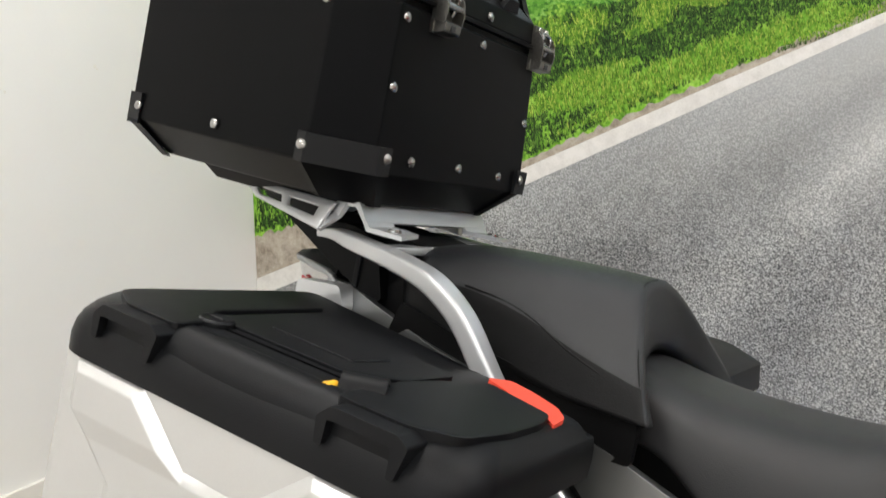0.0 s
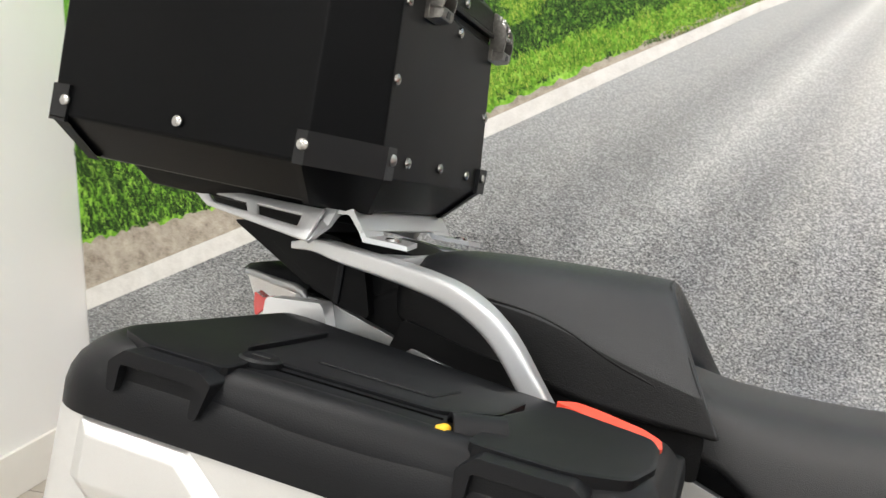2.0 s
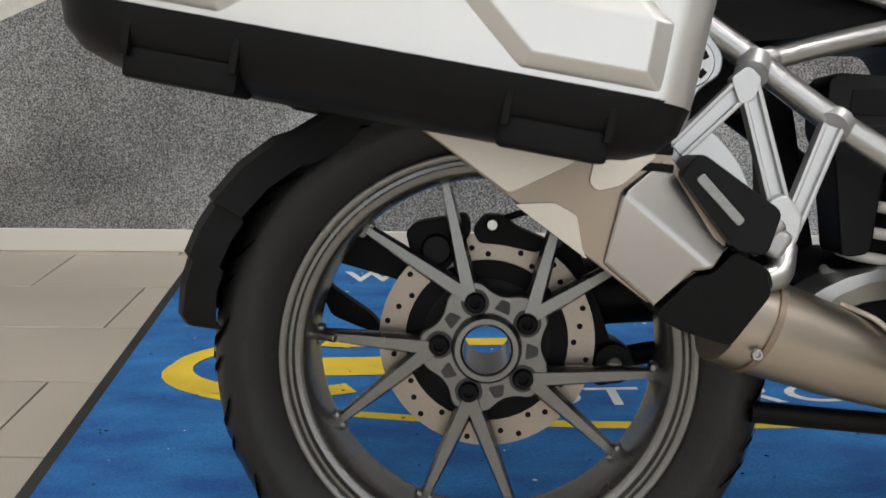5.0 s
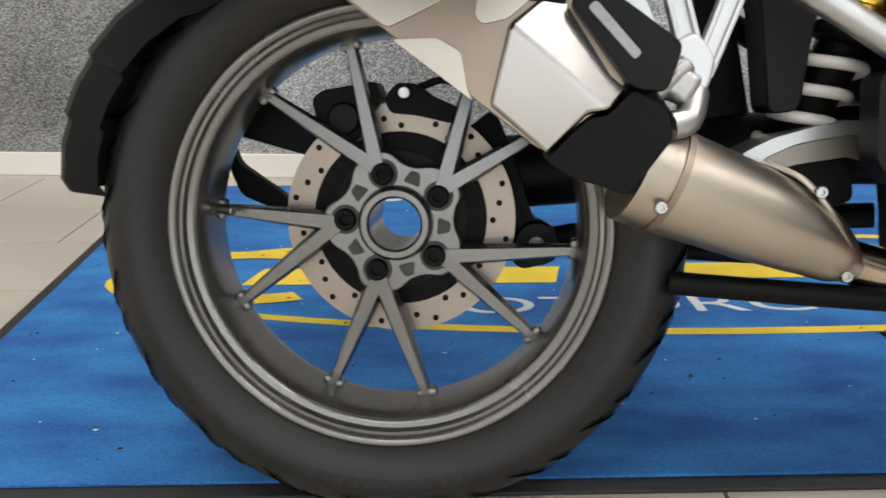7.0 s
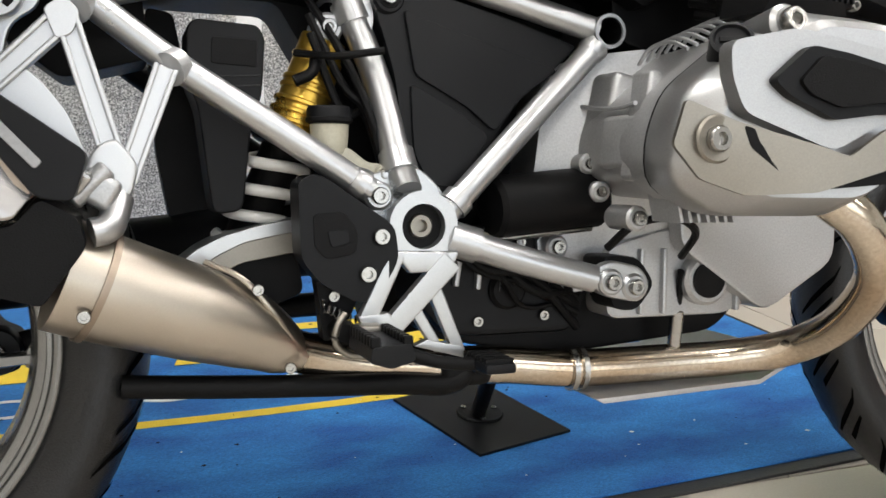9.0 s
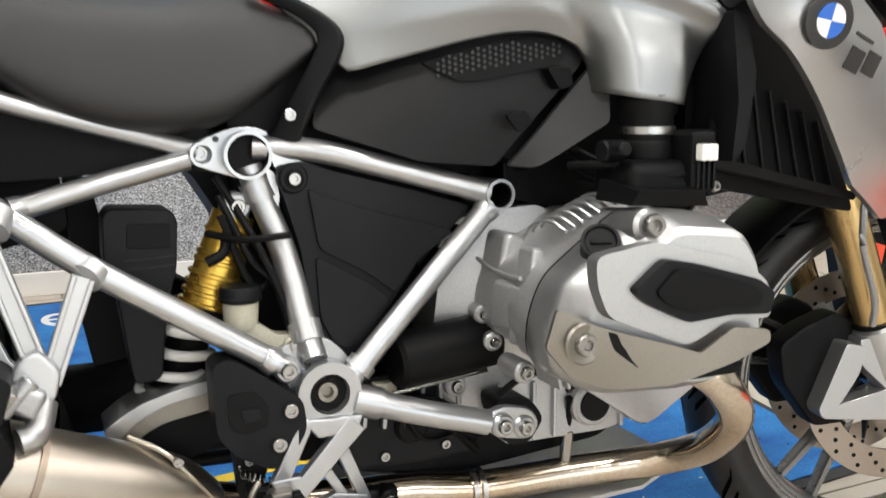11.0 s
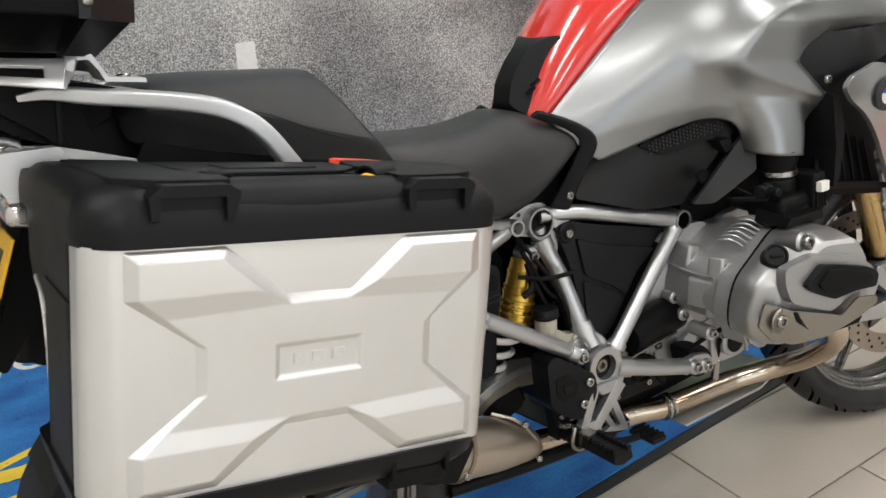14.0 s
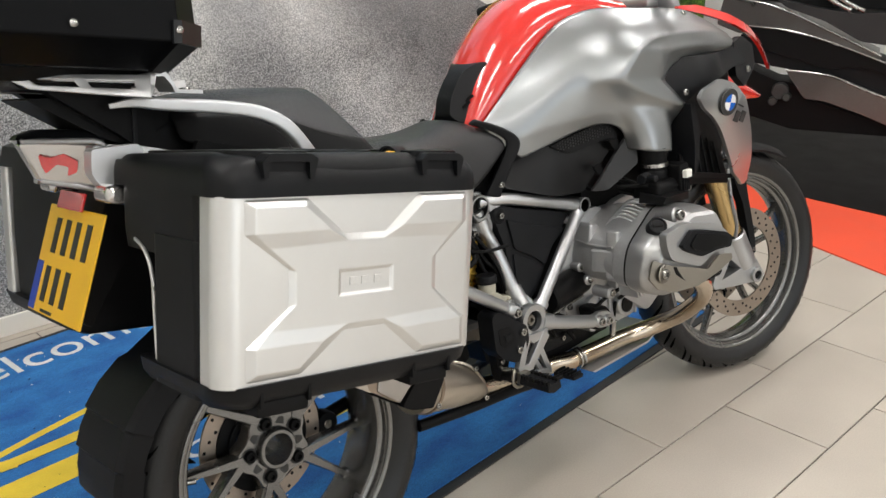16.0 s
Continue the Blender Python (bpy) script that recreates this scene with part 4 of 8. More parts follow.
part("mudguard_brace", prism(rounded([(-0.211, 0.396), (-0.200, 0.369), (-0.147, 0.334), (-0.120, 0.30), (-0.165, 0.318), (-0.198, 0.331), (-0.212, 0.362)], 0.008), 0.09, 0.11, 0.005), PLASTIC_DARK, bike)
part("swingarm", tube([(0.095, 0.13, 0.36), (0.2, 0.12, 0.37), (0.38, 0.045, 0.395), (0.47, 0.0, 0.405), (0.53, -0.01, 0.405)], (0.045, 0.040), 14), PLASTIC_DARK, bike, "black swingarm")
# bright rib over dark flank: one casting's highlight and shade as two metals
part("swingarm_rib", prism(rounded([(0.338, 0.385), (0.360, 0.402), (0.384, 0.414), (0.418, 0.424), (0.460, 0.432), (0.50, 0.430), (0.50, 0.416), (0.456, 0.418), (0.405, 0.407), (0.375, 0.392), (0.352, 0.372)], 0.006), -0.068, 0.0, 0.006), FRAME, bike, "cast grey swingarm rib")
part("swingarm_flank", prism(rounded([(0.352, 0.372), (0.375, 0.392), (0.405, 0.407), (0.456, 0.418), (0.50, 0.416), (0.50, 0.386), (0.458, 0.396), (0.404, 0.386), (0.383, 0.376), (0.366, 0.362)], 0.006), -0.064, 0.0, 0.005), GUARD, bike, "cast flank of the swingarm, its shade put into a darker metal")
part("swingarm_web", prism(rounded([(0.372, 0.376), (0.404, 0.388), (0.462, 0.396), (0.470, 0.352), (0.430, 0.336), (0.396, 0.348)], 0.010), -0.055, 0.0, 0.006), PLASTIC_DARK, bike, "black swingarm web")
part("torque_arm", tube([(0.05, 0.10, 0.26), (0.3, 0.08, 0.31), (0.52, 0.02, 0.33)], 0.014), PLASTIC_DARK, bike)

# rear mudguard that hugs the tyre
rings = []
for a, r, hw in ((174, 0.338, 0.080), (172, 0.345, 0.086), (166, 0.348, 0.090), (161.4, 0.347, 0.091), (160.6, 0.352, 0.094), (155, 0.351, 0.094), (150.4, 0.348, 0.093), (149.6, 0.352, 0.096), (142, 0.347, 0.094), (134, 0.338, 0.092), (131, 0.330, 0.088), (118, 0.326, 0.080), (104, 0.324, 0.078)):
    c = polar(AX, r, a)
    n = (c - Vector(AX)).normalized()
    rings.append([c + Vector((0, hw, 0)) - n * 0.045, c + Vector((0, hw * 0.98, 0)) - n * 0.010, c + Vector((0, hw * 0.86, 0)), c, c + Vector((0, -hw * 0.86, 0)), c + Vector((0, -hw * 0.98, 0)) - n * 0.010, c + Vector((0, -hw, 0)) - n * 0.045, c + Vector((0, -hw + 0.004, 0)) - n * 0.045, c + Vector((0, -hw * 0.84, 0)) - n * 0.008, c - n * 0.006, c + Vector((0, hw * 0.84, 0)) - n * 0.008, c + Vector((0, hw - 0.004, 0)) - n * 0.045])
part("rear_mudguard", bevelled(loft(rings), 0.0018, 2, 24), PLASTIC, bike, "black plastic mudguard hugging the rear tyre")

# frame tubes
frame_ob = part("frame", pipe_end((0.568, -0.110, 0.427), (0.568, -0.163, 0.427), 0.0225, 0.0355, 40), FRAME, bike, "silver painted tubular steel frame")


def bar(pts, r, name="frame_tube", mt=FRAME, parent=None, label="", flat_=1.0):
    return part(name, tube(pts, r, 16, flat=flat_), mt, parent or frame_ob, label)


def weld(p, q, r):
    """A bead of weld where a tube meets another, at p, running towards q."""
    p, q = Vector(p), Vector(q)
    d = (q - p).normalized()
    return part("weld", tube([p - d * 0.004, p + d * 0.004, p + d * 0.010], (r * 1.22, r * 1.16, r * 1.0), 16, 2), FRAME, frame_ob, "rough weld bead")


def beam(p, q, w0, w1, y, name="hanger_leg", mt=FRAME, parent=None, dep=0.016, lip=0.0045):
    """A cast bar with a sunken web between two raised edges, from p to q in the plane y."""
    p, q = Vector((p[0], 0, p[1])), Vector((q[0], 0, q[1]))
    d = (q - p).normalized()
    s = Vector((d.z, 0, -d.x))

    def strip(o0, o1, o2, o3, ya, yb):
        return prism([((p + s * o0).x, (p + s * o0).z), ((p + s * o1).x, (p + s * o1).z), ((q + s * o3).x, (q + s * o3).z), ((q + s * o2).x, (q + s * o2).z)], ya, yb, 0.0016)

    return part(name, join(strip(-w0 / 2, w0 / 2, -w1 / 2, w1 / 2, y + dep * 0.35, y + dep), strip(-w0 / 2 - 0.0005, -w0 / 2 + lip, -w1 / 2 - 0.0005, -w1 / 2 + lip, y, y + dep + 0.001), strip(w0 / 2 - lip, w0 / 2 + 0.0005, w1 / 2 - lip, w1 / 2 + 0.0005, y, y + dep + 0.001)), mt, parent or frame_ob)


bar([(0.556, -0.146, 0.462), (0.551, -0.124, 0.495), (0.537, -0.098, 0.575), (0.515, -0.082, 0.640), (0.505, -0.078, 0.672)], 0.0150)
bar([(0.517, -0.083, 0.634), (0.510, -0.080, 0.655)], 0.0185)
bar([(0.553, -0.132, 0.480), (0.5505, -0.122, 0.500)], 0.0185)
bar([(0.510, -0.080, 0.692), (0.575, -0.098, 0.688), (0.648, -0.112, 0.670), (0.775, -0.126, 0.636)], 0.0135)
bar([(0.777, -0.126, 0.620), (0.764, -0.128, 0.608), (0.677, -0.138, 0.520), (0.597, -0.148, 0.440)], 0.0135)
bar([(0.612, -0.146, 0.455), (0.603, -0.147, 0.446)], 0.0168)
bar([(0.600, -0.150, 0.414), (0.68, -0.158, 0.390), (0.757, -0.164, 0.370)], 0.0150)
bar([(0.598, -0.150, 0.415), (0.628, -0.153, 0.406)], 0.0185)
bar([(0.525, -0.146, 0.457), (0.43, -0.144, 0.517), (0.334, -0.136, 0.577), (0.257, -0.128, 0.634), (0.19, -0.122, 0.683), (0.10, -0.12, 0.760)], 0.0135)
bar([(0.438, -0.084, 0.680), (0.34, -0.108, 0.656), (0.262, -0.122, 0.634)], 0.0112)
bar([(0.448, -0.080, 0.690), (0.33, -0.098, 0.722), (0.25, -0.108, 0.745), (0.1, -0.12, 0.80)], 0.0100)
weld((0.270, -0.122, 0.637), (0.30, -0.115, 0.646), 0.0112)
weld((0.508, -0.149, 0.468), (0.49, -0.148, 0.480), 0.0135)
weld((0.772, -0.126, 0.616), (0.75, -0.13, 0.595), 0.0135)
part("tube_end", pipe_end((0.501, -0.02, 0.684), (0.501, -0.099, 0.684), 0.0225, 0.0262, 40), FRAME, frame_ob, "open tube end")
part("tube_end", pipe_end((0.785, -0.06, 0.634), (0.785, -0.141, 0.634), 0.0150, 0.0185, 32), FRAME, frame_ob, "open tube end")
part("tube_end", pipe_end((0.453, -0.04, 0.686), (0.453, -0.098, 0.686), 0.0100, 0.0135, 28), FRAME, frame_ob, "open tube end")
# dark plugs and liners added for the shade inside the open tubes
part("tube_shade_core", rod((0.501, 0.0, 0.684), (0.501, -0.0805, 0.684), 0.0224), PLASTIC_DARK, frame_ob)
part("tube_shade_core", rod((0.785, -0.05, 0.634), (0.785, -0.085, 0.634), 0.0152), PLASTIC_DARK, frame_ob)
part("tube_screw", bolt((0.453, -0.075, 0.686), SIDE, 0.0095, 0.006), CHROME, frame_ob, "steel screw")
part("tube_shade_liner", pipe_end((0.501, -0.03, 0.684), (0.501, -0.0965, 0.684), 0.0212, 0.0226, 36), PLASTIC_DARK, frame_ob)
part("tube_shade_liner", pipe_end((0.785, -0.08, 0.634), (0.785, -0.1385, 0.634), 0.0140, 0.0151, 28), PLASTIC_DARK, frame_ob)
part("gusset", prism(rounded([(0.440, 0.677), (0.446, 0.698), (0.483, 0.713), (0.506, 0.716), (0.530, 0.710), (0.526, 0.687), (0.504, 0.655), (0.460, 0.668)], 0.008), -0.078, -0.066, 0.003), FRAME, frame_ob, "silver frame gusset plate")
# black dot for the shade in the gusset's hole
part("gusset_hole_shade", rod((0.470, -0.0795, 0.7015), (0.470, -0.07, 0.7015), 0.0035, 12), PRINT_AND_HOLE_BLACK, frame_ob)
part("gusset", prism(rounded([(0.522, 0.690), (0.580, 0.687), (0.573, 0.678), (0.545, 0.674), (0.530, 0.668)], 0.004), -0.098, -0.088, 0.002), RAIL, frame_ob, "bright bracket under the top tube")
part("gusset", prism(rounded([(0.519, 0.672), (0.530, 0.664), (0.535, 0.640), (0.532, 0.618), (0.527, 0.640)], 0.003), -0.094, -0.088, 0.002), RAIL, frame_ob)
part("pivot_collar", pipe_end((0.568, -0.100, 0.427), (0.568, -0.150, 0.427), 0.0125, 0.0228, 12), PLASTIC_DARK, frame_ob, "black pivot bearing cap")
part("pivot_bolt", bolt((0.568, -0.142, 0.427), SIDE, 0.0130, 0.012), GUARD, frame_ob, "steel pivot bolt")
part("gusset", prism(rounded([(0.505, 0.468), (0.535, 0.484), (0.556, 0.490), (0.577, 0.482), (0.597, 0.462), (0.61, 0.43), (0.60, 0.405), (0.55, 0.395), (0.53, 0.43)], 0.010), -0.136, -0.120, 0.004), FRAME, frame_ob, "cast pivot plate")
for bx, bz, by in ((0.524, 0.457, -0.157), (0.772, 0.367, -0.178), (0.801, 0.361, -0.176)):
    part("frame_lug", rod((bx, by + 0.03, bz), (bx, by, bz), 0.0145, 22, 0.003), FRAME, frame_ob)
    part("frame_bolt", bolt((bx, by, bz), SIDE, 0.0088, 0.007), CHROME, frame_ob, "steel bolt")
part("lug_plate", prism(rounded([(0.755, 0.383), (0.775, 0.390), (0.812, 0.382), (0.824, 0.362), (0.812, 0.343), (0.770, 0.350), (0.752, 0.362)], 0.012), -0.172, -0.158, 0.004), FRAME, frame_ob, "cast end plate of the lower tube")
part("lug_backing", prism(rounded([(0.770, 0.394), (0.815, 0.392), (0.838, 0.362), (0.815, 0.332), (0.785, 0.335)], 0.012), -0.158, -0.110, 0.004), PLASTIC_DARK, frame_ob)
# passenger footrest hanger: two cast legs and a strut that meet at the footrest
hang = part("footrest_hanger", prism(rounded([(0.190, 0.575), (0.203, 0.572), (0.222, 0.557), (0.243, 0.531), (0.254, 0.505), (0.259, 0.492), (0.274, 0.490), (0.274, 0.470), (0.255, 0.464), (0.225, 0.482), (0.164, 0.514), (0.160, 0.545)], 0.008), -0.152, -0.138, 0.004), RAIL, frame_ob, "cast silver passenger footrest hanger")
beam((0.244, 0.612), (0.287, 0.468), 0.0195, 0.021, -0.160, parent=hang, mt=RAIL)
beam((0.238, 0.606), (0.178, 0.546), 0.022, 0.020, -0.1595, parent=hang, mt=RAIL)
beam((0.327, 0.572), (0.291, 0.470), 0.021, 0.019, -0.158, parent=hang, mt=RAIL)
part("hanger_apex", prism(rounded([(0.226, 0.616), (0.242, 0.628), (0.256, 0.616), (0.250, 0.596), (0.236, 0.590)], 0.005), -0.1605, -0.142, 0.003), RAIL, hang)
part("hanger_foot", prism(rounded([(0.266, 0.500), (0.283, 0.508), (0.302, 0.484), (0.296, 0.456), (0.276, 0.444), (0.256, 0.448), (0.250, 0.470)], 0.008), -0.1665, -0.142, 0.005), RAIL, hang)
part("hanger_collar", tube([(0.256, -0.130, 0.635), (0.249, -0.146, 0.620)], 0.0165, 16), RAIL, hang)
part("hanger_collar", tube([(0.338, -0.138, 0.577), (0.329, -0.147, 0.570)], 0.0165, 16), RAIL, hang)
part("plate_fold", prism(rounded([(0.176, 0.538), (0.262, 0.486), (0.260, 0.478), (0.172, 0.528)], 0.003), -0.1545, -0.150, 0.001), RAIL, hang)
part("hinge_lug", join(moved(block(0.034, 0.034, 0.030, 0.007, 3), pose(0.268, -0.164, 0.462, 0, 30, 0)), rod((0.246, -0.176, 0.452), (0.276, -0.172, 0.480), 0.0095, 14, 0.002)), ENGINE, hang, "worn cast footrest hinge")
part("hinge_lug", moved(block(0.018, 0.020, 0.022, 0.004, 2), pose(0.252, -0.182, 0.470, 10, 38, 0)), CHROME, hang, "steel hinge pin")
# round pannier mount with five openings, their shade drawn as dark patches
part("mount_plate", prism(rounded([(0.150, 0.650), (0.168, 0.672), (0.195, 0.676), (0.224, 0.640), (0.222, 0.620), (0.198, 0.604), (0.190, 0.560), (0.162, 0.545), (0.150, 0.58), (0.156, 0.61)], 0.012), -0.140, -0.130, 0.004), FRAME, frame_ob, "silver pannier mount plate")
mount = part("pannier_mount", lathe([(0.0001, 0.0), (0.008, 0.0), (0.009, -0.004), (0.0225, -0.004), (0.024, -0.002), (0.024, 0.016), (0.0001, 0.016)], 36, (0.188, -0.152, 0.630)), RAIL, frame_ob, "round pannier mount with cut-outs")
for i in range(5):
    hc = polar((0.188, 0, 0.630), 0.0152, 72 * i + 30)
    part("mount_hole_shade", moved(block(0.0085, 0.002, 0.0062, 0.0008), Matrix.Translation((hc.x, -0.1562, hc.z)) @ Matrix.Rotation(radians(-72 * i - 120), 4, "Y")), PLASTIC_DARK, mount)
part("mount_bolt", bolt((0.188, -0.156, 0.630), SIDE, 0.0085, 0.006), CHROME, mount, "steel bolt")
rear_peg = part("passenger_footrest", moved(block(0.034, 0.030, 0.085, 0.006, 3), pose(0.148, -0.190, 0.562, 0, 4, 0)), PLASTIC, bike, "black folded passenger footrest")
for i in range(5):
    part("peg_tooth", moved(block(0.036, 0.006, 0.008, 0.0015), pose(0.148 - 0.001 * i, -0.206, 0.530 + 0.016 * i, 0, 4, 0)), PLASTIC_DARK, rear_peg)
# rider's footrest plate: forked limbs below the pivot
def strip(p, q, w0, w1, y0, y1):
    """A flat bar from p to q in the plane of (x, z)."""
    p, q = Vector(p), Vector(q)
    n = Vector((q.y - p.y, p.x - q.x)).normalized()
    return prism([tuple(p + n * w0 / 2), tuple(p - n * w0 / 2), tuple(q - n * w1 / 2), tuple(q + n * w1 / 2)], y0, y1, 0.002)


fplate = part("footrest_plate", join(strip((0.540, 0.402), (0.508, 0.334), 0.016, 0.018, -0.170, -0.156), strip((0.596, 0.394), (0.528, 0.322), 0.024, 0.020, -0.1705, -0.1565), prism([(0.533, 0.404), (0.604, 0.402), (0.596, 0.383), (0.552, 0.381)], -0.1695, -0.1555, 0.003), prism([(0.498, 0.342), (0.532, 0.344), (0.541, 0.318), (0.512, 0.316)], -0.1710, -0.1570, 0.003)), FRAME, frame_ob, "cast forked footrest plate")
part("footrest_limb", join(strip((0.576, 0.374), (0.608, 0.298), 0.015, 0.013, -0.162, -0.150), strip((0.558, 0.348), (0.586, 0.302), 0.012, 0.010, -0.1615, -0.1495), prism([(0.572, 0.314), (0.610, 0.306), (0.613, 0.293), (0.558, 0.308)], -0.1625, -0.1505, 0.002)), FRAME, fplate)
peg = part("foot_peg", bevelled(prism(rounded([(0.486, 0.314), (0.488, 0.328), (0.524, 0.330), (0.528, 0.314), (0.506, 0.308)], 0.004), -0.264, -0.184, 0.003), 0.002), PLASTIC, bike, "black footrest with worn toothed edges")
for i in range(8):
    for px_ in (0.491, 0.521):
        part("peg_tooth", moved(block(0.009, 0.0065, 0.010, 0.0012, 1), pose(px_, -0.190 - i * 0.0100, 0.3315)), PLASTIC_DARK, peg)
part("brake_pedal", tube([(0.53, -0.165, 0.312), (0.560, -0.186, 0.300), (0.59, -0.190, 0.294), (0.628, -0.190, 0.291)], 0.0065, 12), PLASTIC_DARK, bike, "black brake pedal")
pad = part("pedal_pad", block(0.032, 0.060, 0.010, 0.003, at=(0.626, -0.196, 0.293)), PLASTIC, bike, "black toothed pedal pad")
for i in range(5):
    part("pad_tooth", block(0.030, 0.005, 0.006, 0.001, at=(0.626, -0.174 - i * 0.0112, 0.2995)), PLASTIC_DARK, pad)
link = part("pedal_linkage", join(prism(rounded([(0.462, 0.392), (0.505, 0.372), (0.506, 0.352), (0.490, 0.318), (0.472, 0.312), (0.468, 0.350)], 0.006), -0.140, -0.118, 0.004), rod((0.488, -0.17, 0.325), (0.488, -0.13, 0.325), 0.012, 16, 0.003)), PLASTIC_DARK, bike, "black brake pedal linkage")
part("linkage_rod", rod((0.478, -0.148, 0.318), (0.545, -0.150, 0.336), 0.0045, 10, 0.001), CHROME, link, "steel linkage rod")
part("linkage_spring", tube([(0.47 + 0.0011 * i, -0.150 + 0.006 * math.sin(i * 1.3), 0.350 - 0.0006 * i + 0.006 * math.cos(i * 1.3)) for i in range(40)], 0.0013, 6, 1), CHROME, link, "small steel spring")
part("linkage_screw", bolt((0.482, -0.140, 0.358), SIDE, 0.006, 0.005), CHROME, link, "steel screw")
part("linkage_clip", tube([(0.486, -0.172, 0.345), (0.478, -0.176, 0.335), (0.476, -0.176, 0.318), (0.488, -0.174, 0.306), (0.505, -0.172, 0.303)], 0.0035, 10), GUARD, link, "bent steel return spring")
part("peg_hinge", join(block(0.028, 0.022, 0.026, 0.004, at=(0.507, -0.178, 0.322)), rod((0.490, -0.182, 0.322), (0.526, -0.182, 0.322), 0.008, 14, 0.002), moved(block(0.040, 0.014, 0.010, 0.003), pose(0.520, -0.180, 0.308, 0, 10, 0))), GUARD, bike, "steel footrest hinge")
guard_d = lambda x, z: -0.166 - 0.10 * (x - 0.49) * (0.5 if x < 0.49 else 1.0)
heel = part("heel_guard", shell([(0.443, 0.470), (0.456, 0.478), (0.470, 0.474), (0.536, 0.428), (0.540, 0.395), (0.518, 0.356), (0.500, 0.354), (0.466, 0.372), (0.446, 0.396)], guard_d, 0.045, 0.02, 0.005, 0.010), PLASTIC, bike, "black plastic heel guard")
# the recess is a darker sheet laid on, its shade in the colour
part("guard_recess_shade", shell([(0.457, 0.440), (0.486, 0.442), (0.500, 0.424), (0.498, 0.402), (0.470, 0.396), (0.458, 0.408)], lambda x, z: guard_d(x, z) - 0.0015, 0.004, 0.02, 0.001, 0.006), PLASTIC_DARK, heel, "dark sheet for the shade in the recess")
part("recess_step", shell([(0.470, 0.424), (0.490, 0.424), (0.491, 0.412), (0.474, 0.408)], lambda x, z: guard_d(x, z) - 0.0035, 0.004, 0.02, 0.001, 0.003), PLASTIC, heel)
for bx, bz in ((0.522, 0.418), (0.509, 0.382)):
    part("guard_screw", bolt((bx, guard_d(bx, bz) - 0.001, bz), SIDE, 0.0085, 0.006), CHROME, heel, "steel screw")

# shock absorber
S0, S1 = Vector((0.490, -0.060, 0.618)), Vector((0.455, -0.062, 0.515))
shock = part("shock_absorber", tube([S0, S1], (0.024, 0.0285), 26), GOLD, bike, "gold shock absorber with white spring")
part("shock_head", join(rod((0.490, -0.085, 0.628), (0.490, -0.045, 0.628), 0.0155, 22, 0.003), moved(block(0.030, 0.030, 0.022, 0.006, 3), pose(0.489, -0.062, 0.616, 0, 18, 0))), ENGINE, shock, "cast shock top eye")
part("shock_bolt", bolt((0.490, -0.085, 0.628), SIDE, 0.0085, 0.006), CHROME, shock, "steel bolt")
for q, rr in ((0.18, 0.0268), (0.42, 0.0282), (0.50, 0.0288), (0.64, 0.0306), (0.74, 0.0312), (0.84, 0.0320), (0.95, 0.0330)):
    c = S0.lerp(S1, q)
    part("shock_collar", rod(c, c + (S1 - S0).normalized() * 0.0055, rr, 28, 0.0012), GOLD, shock)
part("shock_hose", tube([(0.476, -0.09, 0.600), (0.470, -0.10, 0.580), (0.452, -0.10, 0.570)], 0.006, 10), PLASTIC_DARK, shock, "black adjuster cable end")
coil = []
for i in range(72):
    t = i / 71
    a = 2 * math.pi * 5.0 * t
    c = Vector((0.450, -0.048, 0.506)).lerp(Vector((0.402, 0.012, 0.372)), t)
    coil.append(c + Vector((0.033 * math.cos(a), 0.033 * math.sin(a), 0)))
part("spring", tube(coil, 0.0062, 10, 2), SPRING, shock, "white coil spring")
part("shock_rod", rod((0.452, -0.050, 0.51), (0.402, 0.012, 0.37), 0.024), PLASTIC_DARK, shock)
part("spring_seat", rod((0.455, -0.062, 0.516), (0.450, -0.062, 0.503), 0.040, 26, 0.003), PLASTIC_DARK, shock)
res = part("reservoir", prism(rounded([(0.350, 0.622), (0.358, 0.630), (0.420, 0.627), (0.427, 0.615), (0.424, 0.560), (0.412, 0.520), (0.404, 0.440), (0.374, 0.436), (0.360, 0.545), (0.349, 0.570)], 0.010), -0.075, -0.010, 0.010, 3), PLASTIC, bike, "black moulded reservoir cover")
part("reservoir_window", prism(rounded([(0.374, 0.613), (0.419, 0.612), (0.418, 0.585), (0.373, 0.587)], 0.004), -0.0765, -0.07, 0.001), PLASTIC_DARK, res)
for q in range(2):
    part("reservoir_groove", tube([(0.370, -0.0752, 0.574 - 0.010 * q), (0.395, -0.0755, 0.575 - 0.010 * q), (0.422, -0.0752, 0.577 - 0.010 * q)], 0.0009, 6), GREY_FLAP, res, "thin moulded line")
cup = part("brake_fluid_cup", lathe([(0.015, 0), (0.0175, 0.003), (0.0185, 0.012), (0.0195, 0.030), (0.018, 0.031)], 28), FLUID_CUP, bike, "translucent brake fluid reservoir")
cup.data.transform(pose(0.484, -0.113, 0.497, 90, 0, 0))
lid_ = part("cup_lid", lathe([(0.0205, 0), (0.0225, 0.002), (0.0225, 0.014), (0.0205, 0.017), (0.0001, 0.017)], 28), PLASTIC, cup, "black screw lid")
lid_.data.transform(pose(0.484, -0.113, 0.528, 90, 0, 0))
part("lid_ring", lathe([(0.0226, 0), (0.0236, 0.001), (0.0236, 0.004), (0.0226, 0.005)], 28, closed=True), PLASTIC_DARK, cup).data.transform(pose(0.484, -0.113, 0.529, 90, 0, 0))
